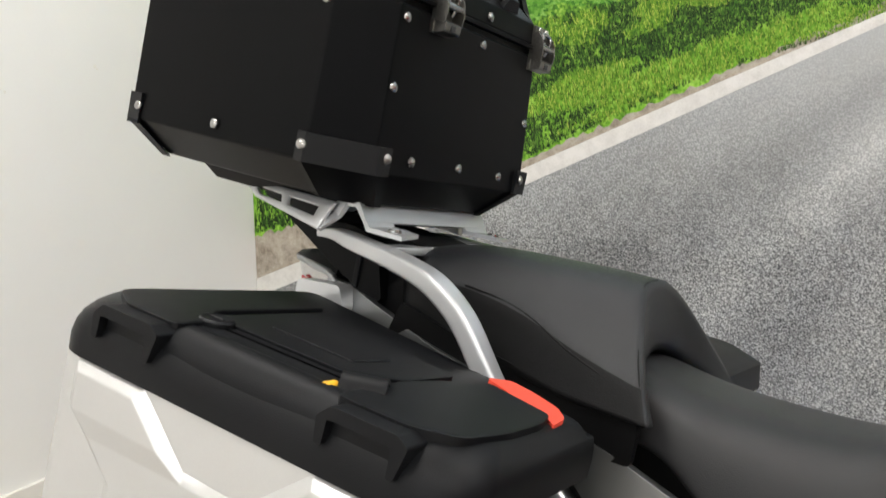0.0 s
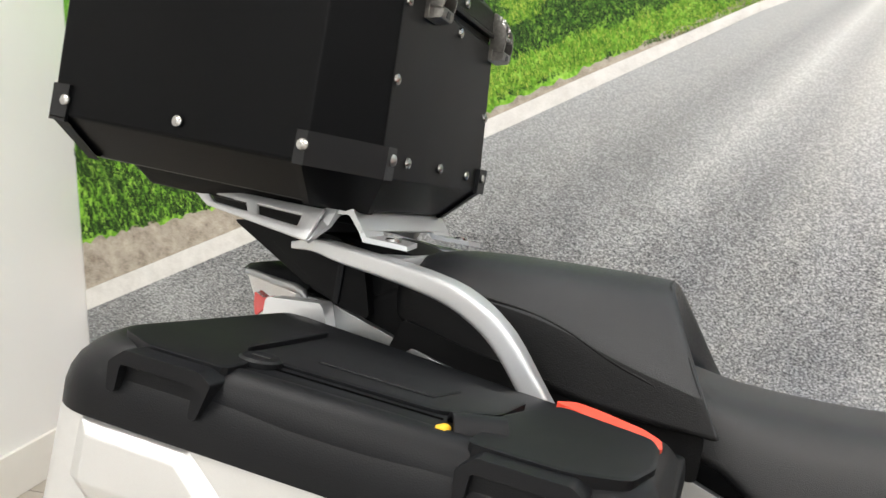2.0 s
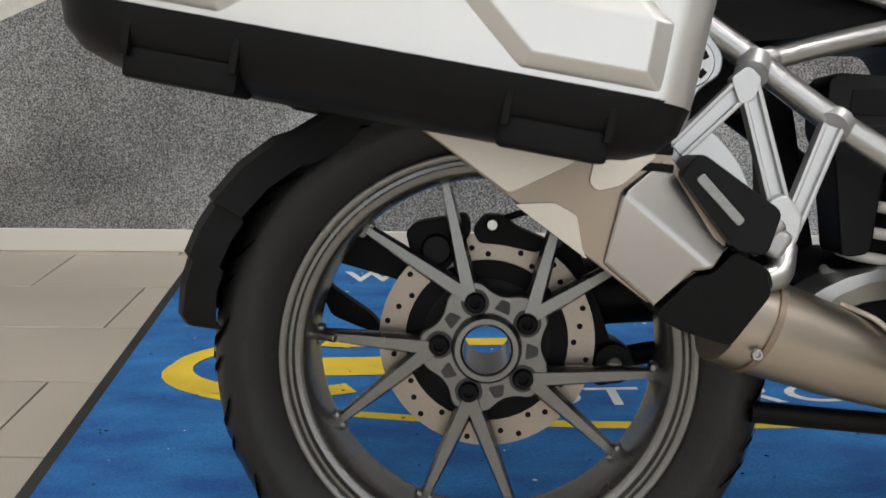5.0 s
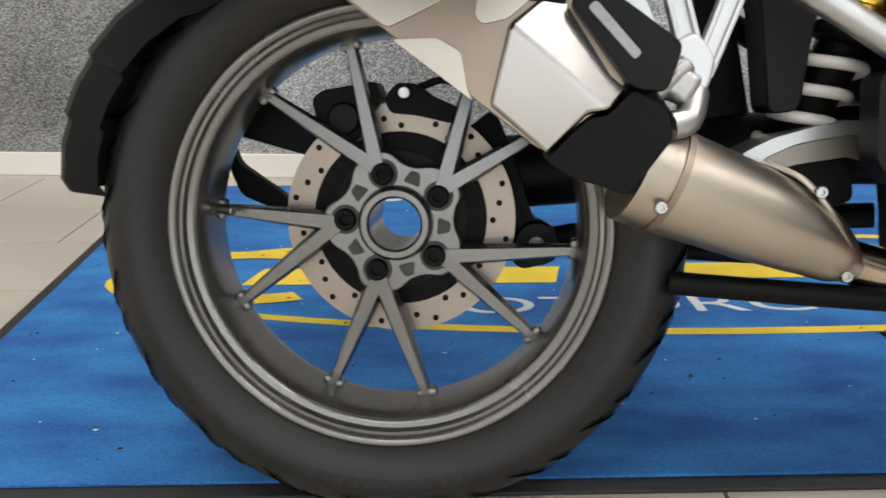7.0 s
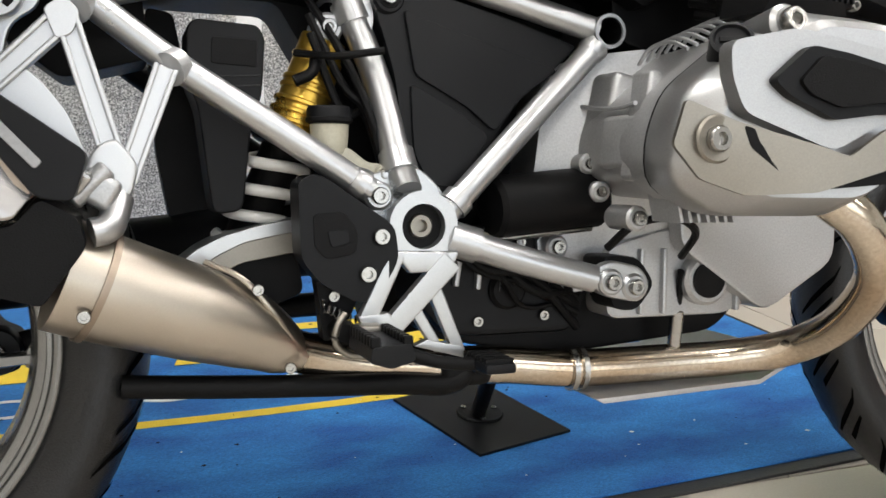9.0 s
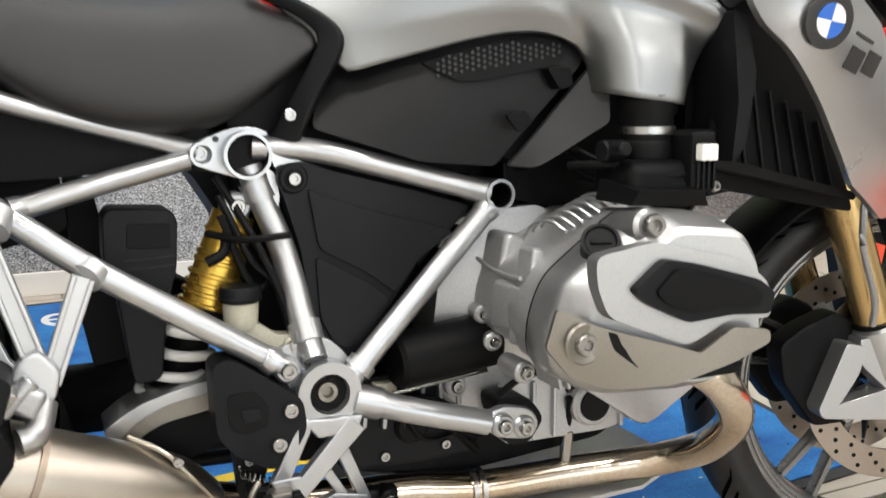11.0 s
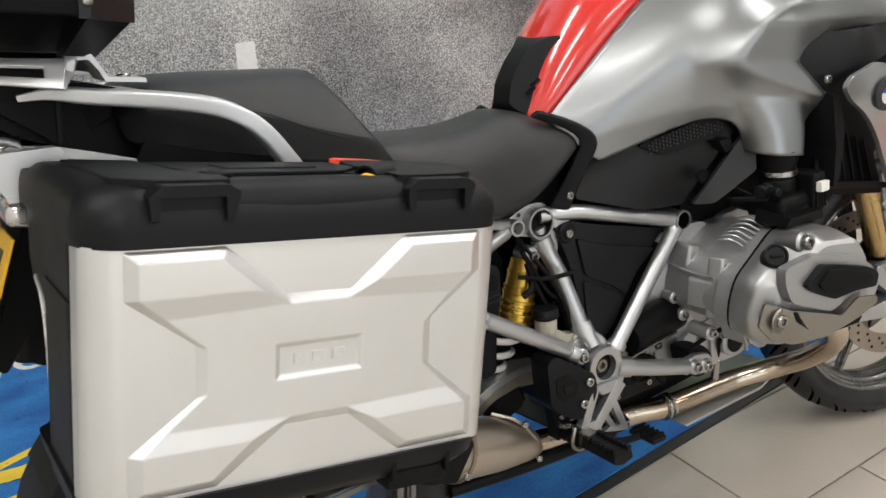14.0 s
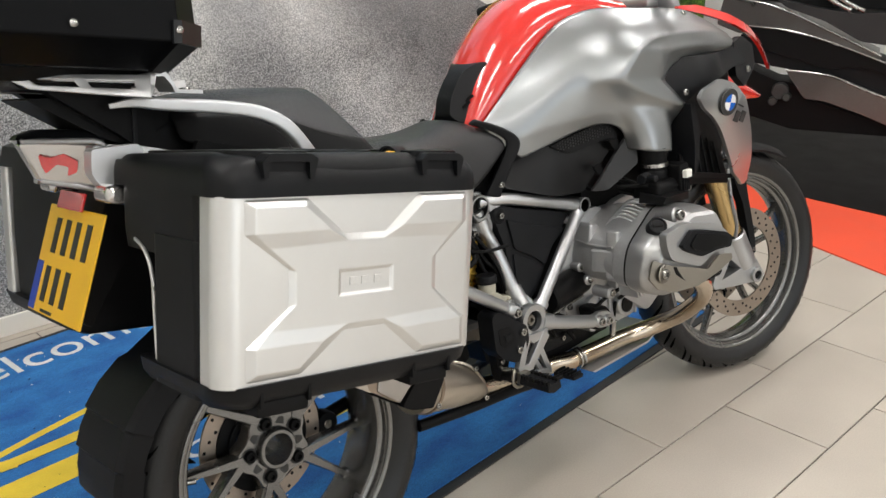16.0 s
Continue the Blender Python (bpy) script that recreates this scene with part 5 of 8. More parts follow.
part("cup_bracket", join(prism(rounded([(0.480, 0.503), (0.502, 0.504), (0.520, 0.490), (0.540, 0.488), (0.545, 0.476), (0.534, 0.468), (0.515, 0.474), (0.486, 0.492)], 0.004), -0.125, -0.105, 0.003), rod((0.536, -0.132, 0.478), (0.536, -0.11, 0.478), 0.0095, 16, 0.002)), FLUID_CUP, bike, "yellowed plastic reservoir bracket")
part("bracket_screw", bolt((0.536, -0.132, 0.478), SIDE, 0.006, 0.004), GUARD, bike, "steel screw")

# dark cover in the frame triangle
tri_d = sheet_depth([(0.53, 0.667, -0.100), (0.75, 0.622, -0.112), (0.605, 0.460, -0.118), (0.63, 0.60, -0.118), (0.56, 0.50, -0.112), (0.68, 0.56, -0.114)])
cover = part("frame_cover", shell([(0.528, 0.672), (0.560, 0.677), (0.585, 0.667), (0.690, 0.640), (0.760, 0.620), (0.735, 0.596), (0.690, 0.558), (0.628, 0.472), (0.603, 0.456), (0.580, 0.466), (0.566, 0.492), (0.553, 0.580)], tri_d, 0.03, 0.02, 0.004, 0.008), PLASTIC, bike, "black plastic cover in the frame triangle")
part("cover_field", shell([(0.562, 0.648), (0.580, 0.638), (0.620, 0.624), (0.735, 0.592), (0.690, 0.562), (0.660, 0.524), (0.630, 0.548), (0.572, 0.580)], lambda x, z: tri_d(x, z) - 0.006, 0.008, 0.02, 0.004, 0.008), PLASTIC, cover, "raised upper field")
part("cover_field", shell([(0.568, 0.572), (0.626, 0.540), (0.655, 0.518), (0.622, 0.474), (0.604, 0.464), (0.586, 0.472), (0.572, 0.500)], lambda x, z: tri_d(x, z) - 0.0045, 0.008, 0.02, 0.004, 0.008), PLASTIC, cover, "raised lower field")
part("cover_rib", shell([(0.748, 0.598), (0.756, 0.592), (0.668, 0.494), (0.640, 0.452), (0.632, 0.458), (0.660, 0.502)], lambda x, z: tri_d(x, z) - 0.004, 0.03, 0.02, 0.002, 0.004), PLASTIC_DARK, cover, "black edge rib")
part("screw_boss", rod((0.548, -0.080, 0.658), (0.548, -0.1075, 0.658), 0.0175, 26, 0.003), PLASTIC, cover)
# dark disc for the shade in the well round the screw
part("screw_well_shade", rod((0.548, -0.09, 0.658), (0.548, -0.1082, 0.658), 0.0115, 22, 0.001), PLASTIC_DARK, cover)
part("cover_screw", bolt((0.548, -0.108, 0.658), SIDE, 0.0075, 0.005), CHROME, cover, "steel screw")

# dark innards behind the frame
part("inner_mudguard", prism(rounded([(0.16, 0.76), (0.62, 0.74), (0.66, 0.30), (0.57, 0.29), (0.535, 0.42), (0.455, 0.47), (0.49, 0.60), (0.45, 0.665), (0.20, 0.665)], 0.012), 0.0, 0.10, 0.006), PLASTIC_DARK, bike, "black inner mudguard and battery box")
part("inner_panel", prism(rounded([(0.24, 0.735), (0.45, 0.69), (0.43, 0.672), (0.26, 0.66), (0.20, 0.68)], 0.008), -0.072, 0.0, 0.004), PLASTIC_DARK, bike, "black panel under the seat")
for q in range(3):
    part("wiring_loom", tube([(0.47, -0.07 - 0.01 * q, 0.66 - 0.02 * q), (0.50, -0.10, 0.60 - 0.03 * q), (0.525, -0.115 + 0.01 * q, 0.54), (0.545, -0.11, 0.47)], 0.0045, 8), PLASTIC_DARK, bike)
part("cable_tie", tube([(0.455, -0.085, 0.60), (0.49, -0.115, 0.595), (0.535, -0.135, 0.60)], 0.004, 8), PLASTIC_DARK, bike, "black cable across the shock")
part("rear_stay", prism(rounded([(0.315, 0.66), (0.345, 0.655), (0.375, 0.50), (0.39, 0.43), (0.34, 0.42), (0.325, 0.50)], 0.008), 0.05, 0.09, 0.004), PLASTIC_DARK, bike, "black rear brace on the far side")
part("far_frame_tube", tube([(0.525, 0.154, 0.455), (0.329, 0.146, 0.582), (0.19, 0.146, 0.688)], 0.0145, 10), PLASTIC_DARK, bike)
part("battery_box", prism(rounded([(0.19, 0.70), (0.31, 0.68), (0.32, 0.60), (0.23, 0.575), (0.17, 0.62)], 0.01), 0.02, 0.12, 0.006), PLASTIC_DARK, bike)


# engine
engine = part("engine", shell([(0.735, 0.600), (0.80, 0.615), (0.845, 0.62), (0.90, 0.56), (0.92, 0.45), (0.86, 0.36), (0.76, 0.345), (0.70, 0.365), (0.72, 0.46)], sheet_depth([(0.735, 0.60, -0.085), (0.845, 0.62, -0.13), (0.92, 0.45, -0.12), (0.76, 0.345, -0.09), (0.80, 0.50, -0.12), (0.72, 0.46, -0.085), (0.70, 0.365, -0.08)]), 0.18, 0.02, 0.006, 0.012), ENGINE, bike, "cast aluminium flat twin engine")
# cylinder: a barrel that runs out sideways, turned slightly forward


HEAD_PLAN = [(0.857, 0.630), (0.936, 0.624), (0.958, 0.585), (0.962, 0.485), (0.905, 0.442), (0.80, 0.442), (0.751, 0.470), (0.750, 0.512), (0.766, 0.558)]


def head_ring(y, k, turn=0.0, r=0.02, dx=0.0, dz=0.0):
    """The head's plan, drawn in to k of its size at y and turned forward."""
    return [(0.860 + dx + (x - 0.860) * k, y - turn * (x - 0.85), 0.540 + dz + (z - 0.540) * k) for x, z in rounded(HEAD_PLAN, r)]


part("cylinder", bevelled(loft([head_ring(-0.09, 0.80), head_ring(-0.11, 0.86), head_ring(-0.225, 0.90), head_ring(-0.232, 0.95), head_ring(-0.268, 0.965, 0.05)]), 0.002, 2, 20), ENGINE, engine, "cast cylinder", 30)
for i in range(7):
    x = 0.800 + i * 0.0105
    z = 0.596 + i * 0.0046
    part("cooling_fin", tube([(x - 0.010, -0.190, z - 0.004), (x - 0.006, -0.205, z + 0.011), (x + 0.002, -0.228, z + 0.015), (x + 0.008, -0.250, z + 0.006)], 0.0021, 8), FRAME, engine, "bright cooling fin")
part("casting_web", moved(block(0.034, 0.085, 0.055, 0.007, 3), pose(0.781, -0.205, 0.512, 0, 6, 8)), ENGINE, engine)
part("casting_web", moved(block(0.030, 0.050, 0.10, 0.008, 3), pose(0.789, -0.130, 0.540, 0, 12, 4)), ENGINE, engine)
part("casting_web", moved(block(0.016, 0.030, 0.11, 0.005, 3), pose(0.777, -0.218, 0.528, 0, 8, 10)), ENGINE, engine)
part("casting_seam", tube([(0.772, -0.100, 0.556), (0.768, -0.150, 0.550), (0.768, -0.190, 0.548), (0.766, -0.225, 0.550)], 0.0025, 8), ENGINE, engine)
for bx, by, bz in ((0.770, -0.135, 0.492), (0.775, -0.152, 0.462)):
    part("flange_lug", rod((bx, by + 0.03, bz), (bx - 0.004, by, bz), 0.0115, 18, 0.003), ENGINE, engine)
    part("engine_bolt", bolt((bx - 0.004, by, bz), SIDE, 0.006, 0.005), CHROME, engine, "steel engine bolt")
for i in range(7):
    part("lower_fin", moved(block(0.004, 0.05, 0.03, 0.001), pose(0.790 + i * 0.010, -0.245, 0.448, 0, -14, 0)), ENGINE, engine, "cast lower cooling fin")
part("engine_cable", tube([(0.772, -0.165, 0.402), (0.79, -0.19, 0.428), (0.83, -0.20, 0.436), (0.865, -0.19, 0.42), (0.875, -0.15, 0.39)], 0.0045, 8), PLASTIC_DARK, engine, "black sensor cable")
part("head_gasket", loft([head_ring(-0.268, 0.985, 0.05), head_ring(-0.2745, 0.985, 0.06)]), PLASTIC_DARK, engine)
head = part("cylinder_head_cover", bevelled(loft([head_ring(-0.2745, 1.0, 0.06), head_ring(-0.292, 1.012, 0.09), head_ring(-0.318, 1.005, 0.14), head_ring(-0.330, 0.985, 0.17, 0.018, 0.002, -0.001), head_ring(-0.358, 0.86, 0.22, 0.016, 0.008, 0.000), head_ring(-0.364, 0.80, 0.22, 0.016, 0.010, -0.002)]), 0.0025, 3, 10), HEAD, engine, "silver cylinder head cover", 26)
part("head_plug", moved(lathe([(0.020, -0.02), (0.020, 0.005), (0.0165, 0.006), (0.015, 0.003), (0.0001, 0.003)], 24), Matrix.Translation((0.8072, -0.3176, 0.5984)) @ Vector((-0.42, -0.72, 0.55)).to_track_quat("Y", "Z").to_matrix().to_4x4()), PLASTIC, head, "black oil plug")
part("plug_slot", moved(block(0.022, 0.004, 0.006, 0.001), Matrix.Translation((0.8057, -0.3206, 0.6004)) @ Vector((-0.42, -0.72, 0.55)).to_track_quat("Y", "Z").to_matrix().to_4x4()), PLASTIC_DARK, head)
part("bolt_boss", rod((0.850, -0.290, 0.606), (0.850, -0.342, 0.615), 0.019, 20, 0.004), HEAD, head)
part("head_bolt", bolt((0.850, -0.343, 0.6155), (0.0, -0.98, 0.2), 0.0125, 0.010), CHROME, head, "steel cover bolt")
face_y = lambda x: -0.379 - 0.20 * (x - 0.86)
part("head_plate", shell([(0.774, 0.592), (0.834, 0.605), (0.922, 0.586), (0.954, 0.560), (0.958, 0.524), (0.916, 0.526), (0.870, 0.500), (0.788, 0.532), (0.776, 0.562)], lambda x, z: face_y(x), 0.018, 0.03, 0.005, 0.010), HEAD, head, "raised silver face plate")
part("head_guard", shell([(0.738, 0.543), (0.778, 0.524), (0.852, 0.503), (0.876, 0.495), (0.908, 0.520), (0.946, 0.516), (0.948, 0.503), (0.910, 0.484), (0.848, 0.464), (0.790, 0.461), (0.752, 0.475), (0.729, 0.504)], sheet_depth([(0.738, 0.543, -0.352), (0.729, 0.504, -0.347), (0.77, 0.46, -0.358), (0.762, 0.509, -0.362), (0.948, 0.51, -0.410), (0.86, 0.468, -0.390), (0.876, 0.495, -0.394)]), 0.004, 0.015, 0.001, 0.005), GUARD, engine, "bare aluminium cylinder guard plate")
part("guard_pad", shell([(0.783, 0.521), (0.812, 0.511), (0.868, 0.490), (0.925, 0.483), (0.917, 0.472), (0.858, 0.467), (0.828, 0.472), (0.790, 0.502)], lambda x, z: -0.384 - 0.20 * (x - 0.85), 0.012, 0.015, 0.004, 0.004), PLASTIC_DARK, engine, "black guard pad")
part("guard_bolt", bolt((0.762, -0.362, 0.509), SIDE, 0.0115, 0.008), CHROME, engine, "steel guard bolt")
part("guard_dimple", lathe([(0.0115, -0.001), (0.019, -0.002), (0.021, 0.0), (0.0115, 0.003)], 28, (0.762, -0.3625, 0.509), closed=True), GUARD, engine)
padd = lambda x, z: face_y(x) - 0.011
part("head_pad", shell([(0.806, 0.559), (0.838, 0.589), (0.872, 0.583), (0.935, 0.566), (0.952, 0.553), (0.948, 0.531), (0.906, 0.532), (0.862, 0.526), (0.822, 0.545)], padd, 0.012, 0.015, 0.006, 0.006), PLASTIC, engine, "black rubber head cover pad")
part("head_pad_inlay", shell([(0.826, 0.558), (0.846, 0.580), (0.872, 0.576), (0.926, 0.561), (0.937, 0.552), (0.932, 0.540), (0.896, 0.541), (0.864, 0.536), (0.836, 0.547)], lambda x, z: padd(x, z) - 0.0045, 0.008, 0.015, 0.003, 0.005), PLASTIC_DARK, engine)
part("starter_motor", rod((0.655, -0.122, 0.444), (0.790, -0.108, 0.456), 0.034, 28, 0.005), PLASTIC_DARK, engine, "black starter motor")
part("starter_strap", rod((0.650, -0.135, 0.410), (0.775, -0.125, 0.421), 0.0028, 8), CHROME, engine)
part("lower_case", prism(rounded([(0.60, 0.40), (0.70, 0.42), (0.80, 0.40), (0.98, 0.37), (1.02, 0.33), (0.98, 0.29), (0.75, 0.27), (0.60, 0.30)], 0.02), -0.07, 0.12, 0.012), PLASTIC_DARK, engine, "dark lower engine case")
part("sump", prism(rounded([(0.80, 0.40), (0.90, 0.425), (1.0, 0.40), (1.02, 0.345), (0.96, 0.318), (0.80, 0.318)], 0.015), -0.118, 0.10, 0.010), ENGINE, engine, "cast aluminium sump")
for x in (0.842, 0.872, 0.972):
    part("sump_rib", block(0.006, 0.01, 0.075, 0.002, at=(x, -0.120, 0.36)), ENGINE, engine)
part("case_boss", rod((0.923, -0.09, 0.361), (0.923, -0.135, 0.361), 0.030, 24, 0.004), ENGINE, engine)
part("case_boss_core", rod((0.923, -0.12, 0.361), (0.923, -0.138, 0.361), 0.021, 20), PLASTIC_DARK, engine)
for bx, bz, by in ((0.788, 0.435, -0.200), (0.735, 0.575, -0.105), (0.742, 0.40, -0.11)):
    part("engine_lug", rod((bx, by + 0.05, bz), (bx, by, bz), 0.0135, 16, 0.003), ENGINE, engine)
    part("engine_bolt", bolt((bx, by, bz), SIDE, 0.008, 0.006), CHROME, engine, "steel engine bolt")
part("front_engine_block", prism(rounded([(0.88, 0.62), (1.02, 0.64), (1.10, 0.56), (1.10, 0.38), (1.0, 0.32), (0.88, 0.40)], 0.02), -0.14, 0.14, 0.02), ENGINE, engine, "cast front engine housing")

# gearbox and small fittings under the frame
gear = part("gearbox", prism(rounded([(0.60, 0.405), (0.70, 0.425), (0.775, 0.415), (0.80, 0.36), (0.775, 0.30), (0.62, 0.30), (0.585, 0.34)], 0.015), -0.088, 0.08, 0.010), PLASTIC, engine, "dark cast gearbox housing")
for i in range(6):
    part("gearbox_rib", moved(block(0.006, 0.012, 0.055, 0.002), pose(0.632 + i * 0.024, -0.090, 0.385 - 0.004 * (i % 3), 0, 8 - 3 * i, 0)), ENGINE, gear)
for x, z in ((0.615, 0.385), (0.655, 0.318), (0.705, 0.405), (0.735, 0.322), (0.775, 0.385)):
    part("gearbox_bolt", bolt((x, -0.088, z), SIDE, 0.0065, 0.006), CHROME, gear, "steel bolt")
part("gearbox_plug", rod((0.690, -0.075, 0.352), (0.690, -0.096, 0.352), 0.022, 24, 0.004), PLASTIC_DARK, gear, "black round plug")
part("switch_body", block(0.03, 0.022, 0.018, 0.003, at=(0.648, -0.105, 0.408)), FLUID_CUP, gear, "pale cable connector")
lr = random.Random(11)
for i in range(9):
    x0, z0 = 0.60 + 0.02 * lr.random(), 0.40 + 0.05 * lr.random()
    part("wiring", tube([(x0, -0.09, z0), (0.64 + 0.03 * lr.random(), -0.10 - 0.012 * lr.random(), 0.37 + 0.05 * lr.random()), (0.70 + 0.03 * lr.random(), -0.098 - 0.01 * lr.random(), 0.33 + 0.06 * lr.random()), (0.78, -0.085, 0.30 + 0.05 * lr.random())], 0.0028 + 0.002 * lr.random(), 8), PLASTIC_DARK, gear, "black cable")

# intake
intake = part("intake_boot", lathe([(0.028, 0), (0.031, 0.006), (0.031, 0.022), (0.029, 0.026), (0.030, 0.03), (0.030, 0.052), (0.034, 0.058), (0.034, 0.075)], 28), PLASTIC_DARK, bike, "black rubber intake boot")
intake.data.transform(pose(0.918, -0.235, 0.672, 90, 0, 0))
clampm = part("hose_clamp", lathe([(0.0305, 0), (0.0325, 0.001), (0.0325, 0.009), (0.0305, 0.01)], 28, closed=True), CHROME, intake, "steel hose clamp")
clampm.data.transform(pose(0.918, -0.235, 0.704, 90, 0, 0))
tb = part("throttle_body", block(0.10, 0.08, 0.045, 0.014, 3, at=(0.915, -0.245, 0.655)), PLASTIC_DARK, bike, "black throttle body")
part("throttle_motor", block(0.035, 0.05, 0.07, 0.008, at=(0.952, -0.27, 0.675)), PLASTIC_DARK, tb)
for i in range(4):
    part("motor_rib", block(0.003, 0.004, 0.050, 0.001, at=(0.942 + i * 0.007, -0.2965, 0.672)), PLASTIC, tb)
part("throttle_spindle", rod((0.85, -0.25, 0.687), (0.88, -0.245, 0.687), 0.012, 16, 0.002), PLASTIC, tb)
part("injector_cover", loft([[(0.855, -0.30, 0.632), (0.955, -0.30, 0.628), (0.972, -0.24, 0.630), (0.85, -0.24, 0.634)], [(0.862, -0.305, 0.648), (0.945, -0.305, 0.646), (0.965, -0.24, 0.656), (0.855, -0.24, 0.656)]]), PLASTIC_DARK, tb)
part("connector", block(0.022, 0.012, 0.018, 0.002, at=(0.950, -0.301, 0.686)), WHITE_PLASTIC, bike, "white cable connector")
part("cable", tube([(0.84, -0.2, 0.67), (0.87, -0.25, 0.672), (0.93, -0.27, 0.668), (0.98, -0.25, 0.70)], 0.005, 8), PLASTIC_DARK, bike)

for i in range(5):
    part("throttle_cable", tube([(0.84 + 0.008 * i, -0.17, 0.70 - 0.012 * i), (0.875 + 0.01 * i, -0.262, 0.665 - 0.009 * i), (0.94, -0.284, 0.662 - 0.010 * i), (1.0, -0.25, 0.67 + 0.012 * i), (1.04, -0.18, 0.70)], 0.003 + 0.0006 * i, 8), PLASTIC_DARK, tb, "black cable")
part("vacuum_cap", rod((0.858, -0.262, 0.690), (0.858, -0.285, 0.690), 0.008, 14, 0.002), PLASTIC, tb)
part("clip", bolt((0.972, -0.285, 0.648), SIDE, 0.006, 0.008), CHROME, tb, "steel clip")

# exhaust
exh = part("exhaust_header", tube([(0.93, -0.305, 0.462), (0.972, -0.312, 0.430), (1.018, -0.285, 0.378), (1.042, -0.215, 0.318), (1.03, -0.150, 0.280), (0.97, -0.113, 0.264), (0.90, -0.102, 0.261), (0.776, -0.096, 0.260), (0.69, -0.080, 0.266), (0.60, -0.074, 0.268)], 0.0215, 20), PIPE, bike, "heat-tinted steel exhaust header")
for x in (0.782, 0.770):
    part("pipe_clamp", rod((x, -0.0965, 0.260), (x - 0.006, -0.096, 0.260), 0.0255, 24), CHROME, exh, "steel pipe clamp")
part("oxygen_sensor", rod((0.899, -0.104, 0.279), (0.898, -0.112, 0.325), 0.008, 14, 0.002), CHROME, exh, "steel oxygen sensor")
part("sensor_tip", rod((0.898, -0.112, 0.325), (0.893, -0.125, 0.372), 0.0045, 10), PLASTIC_DARK, exh)
part("bash_plate", prism([(0.78, 0.232), (1.00, 0.240), (1.06, 0.268), (1.06, 0.262), (1.00, 0.234), (0.79, 0.226)], -0.135, 0.135, 0.001), ENGINE, bike, "aluminium engine guard plate")
link = part("exhaust_link_pipe", tube([(0.462, -0.098, 0.288), (0.441, -0.097, 0.300), (0.404, -0.104, 0.322), (0.350, -0.119, 0.344), (0.275, -0.136, 0.371), (0.234, -0.143, 0.387)], [0.012, 0.027, 0.039, 0.046, 0.050, 0.052], 28), STEEL, bike, "brushed steel exhaust pipe with heat shield")
part("pipe_collar", tube([(0.267, -0.1375, 0.374), (0.261, -0.1385, 0.3765)], 0.0535, 28), STEEL_DULL, link)
part("inner_pipe", tube([(0.62, -0.074, 0.268), (0.54, -0.074, 0.275), (0.48, -0.082, 0.288), (0.43, -0.096, 0.306), (0.36, -0.112, 0.340)], 0.022, 18), PIPE, link)
part("shield_edge", tube([(0.362, -0.110, 0.392), (0.396, -0.128, 0.376), (0.424, -0.130, 0.344), (0.448, -0.118, 0.308), (0.456, -0.106, 0.292)], 0.003, 8), STEEL, link, "rolled heat shield edge")
for p in ((0.255, -0.190, 0.354), (0.442, -0.124, 0.286), (0.409, -0.136, 0.366)):
    part("shield_screw", bolt(p, SIDE, 0.006, 0.004), CHROME, link, "steel screw")


# silencer faces take three steels of differing tone and roughness
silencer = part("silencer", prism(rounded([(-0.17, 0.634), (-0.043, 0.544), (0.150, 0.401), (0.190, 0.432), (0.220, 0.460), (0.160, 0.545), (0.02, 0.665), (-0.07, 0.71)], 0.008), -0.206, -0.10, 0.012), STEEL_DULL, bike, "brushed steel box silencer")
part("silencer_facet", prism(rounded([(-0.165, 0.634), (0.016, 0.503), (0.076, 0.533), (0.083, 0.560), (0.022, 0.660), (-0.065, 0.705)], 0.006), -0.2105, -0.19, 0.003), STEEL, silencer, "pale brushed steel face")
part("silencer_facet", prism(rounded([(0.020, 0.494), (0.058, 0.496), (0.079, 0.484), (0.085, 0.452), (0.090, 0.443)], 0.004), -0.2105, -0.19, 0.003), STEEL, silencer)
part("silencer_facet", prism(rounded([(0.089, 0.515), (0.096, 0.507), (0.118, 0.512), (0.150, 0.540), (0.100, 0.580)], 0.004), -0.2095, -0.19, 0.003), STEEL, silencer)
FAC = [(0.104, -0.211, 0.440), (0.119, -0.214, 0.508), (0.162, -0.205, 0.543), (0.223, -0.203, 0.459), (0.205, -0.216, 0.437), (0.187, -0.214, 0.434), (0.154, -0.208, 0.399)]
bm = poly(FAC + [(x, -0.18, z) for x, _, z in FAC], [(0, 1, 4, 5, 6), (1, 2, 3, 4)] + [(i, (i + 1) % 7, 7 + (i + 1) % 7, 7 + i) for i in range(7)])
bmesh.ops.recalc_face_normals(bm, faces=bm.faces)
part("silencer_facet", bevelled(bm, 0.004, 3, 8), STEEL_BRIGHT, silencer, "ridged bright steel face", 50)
cap = part("silencer_cover", prism(rounded([(0.152, 0.394), (0.187, 0.430), (0.204, 0.433), (0.224, 0.455), (0.252, 0.440), (0.259, 0.415), (0.224, 0.366), (0.175, 0.380)], 0.006), -0.214, -0.10, 0.008), PLASTIC_DARK, bike, "black silencer inlet cover")
strap = part("silencer_strap", prism(rounded([(0.168, 0.524), (0.186, 0.545), (0.262, 0.492), (0.250, 0.452), (0.222, 0.455)], 0.008), -0.224, -0.16, 0.006), PLASTIC, bike, "black silencer strap")
part("strap_slot", prism(rounded([(0.182, 0.520), (0.189, 0.526), (0.228, 0.484), (0.222, 0.478)], 0.003), -0.2265, -0.21, 0.001), STONE_GREY, strap)
part("silencer_bracket", tube([(0.285, -0.16, 0.455), (0.277, -0.175, 0.43), (0.262, -0.18, 0.425)], 0.013, 10), FRAME, bike)

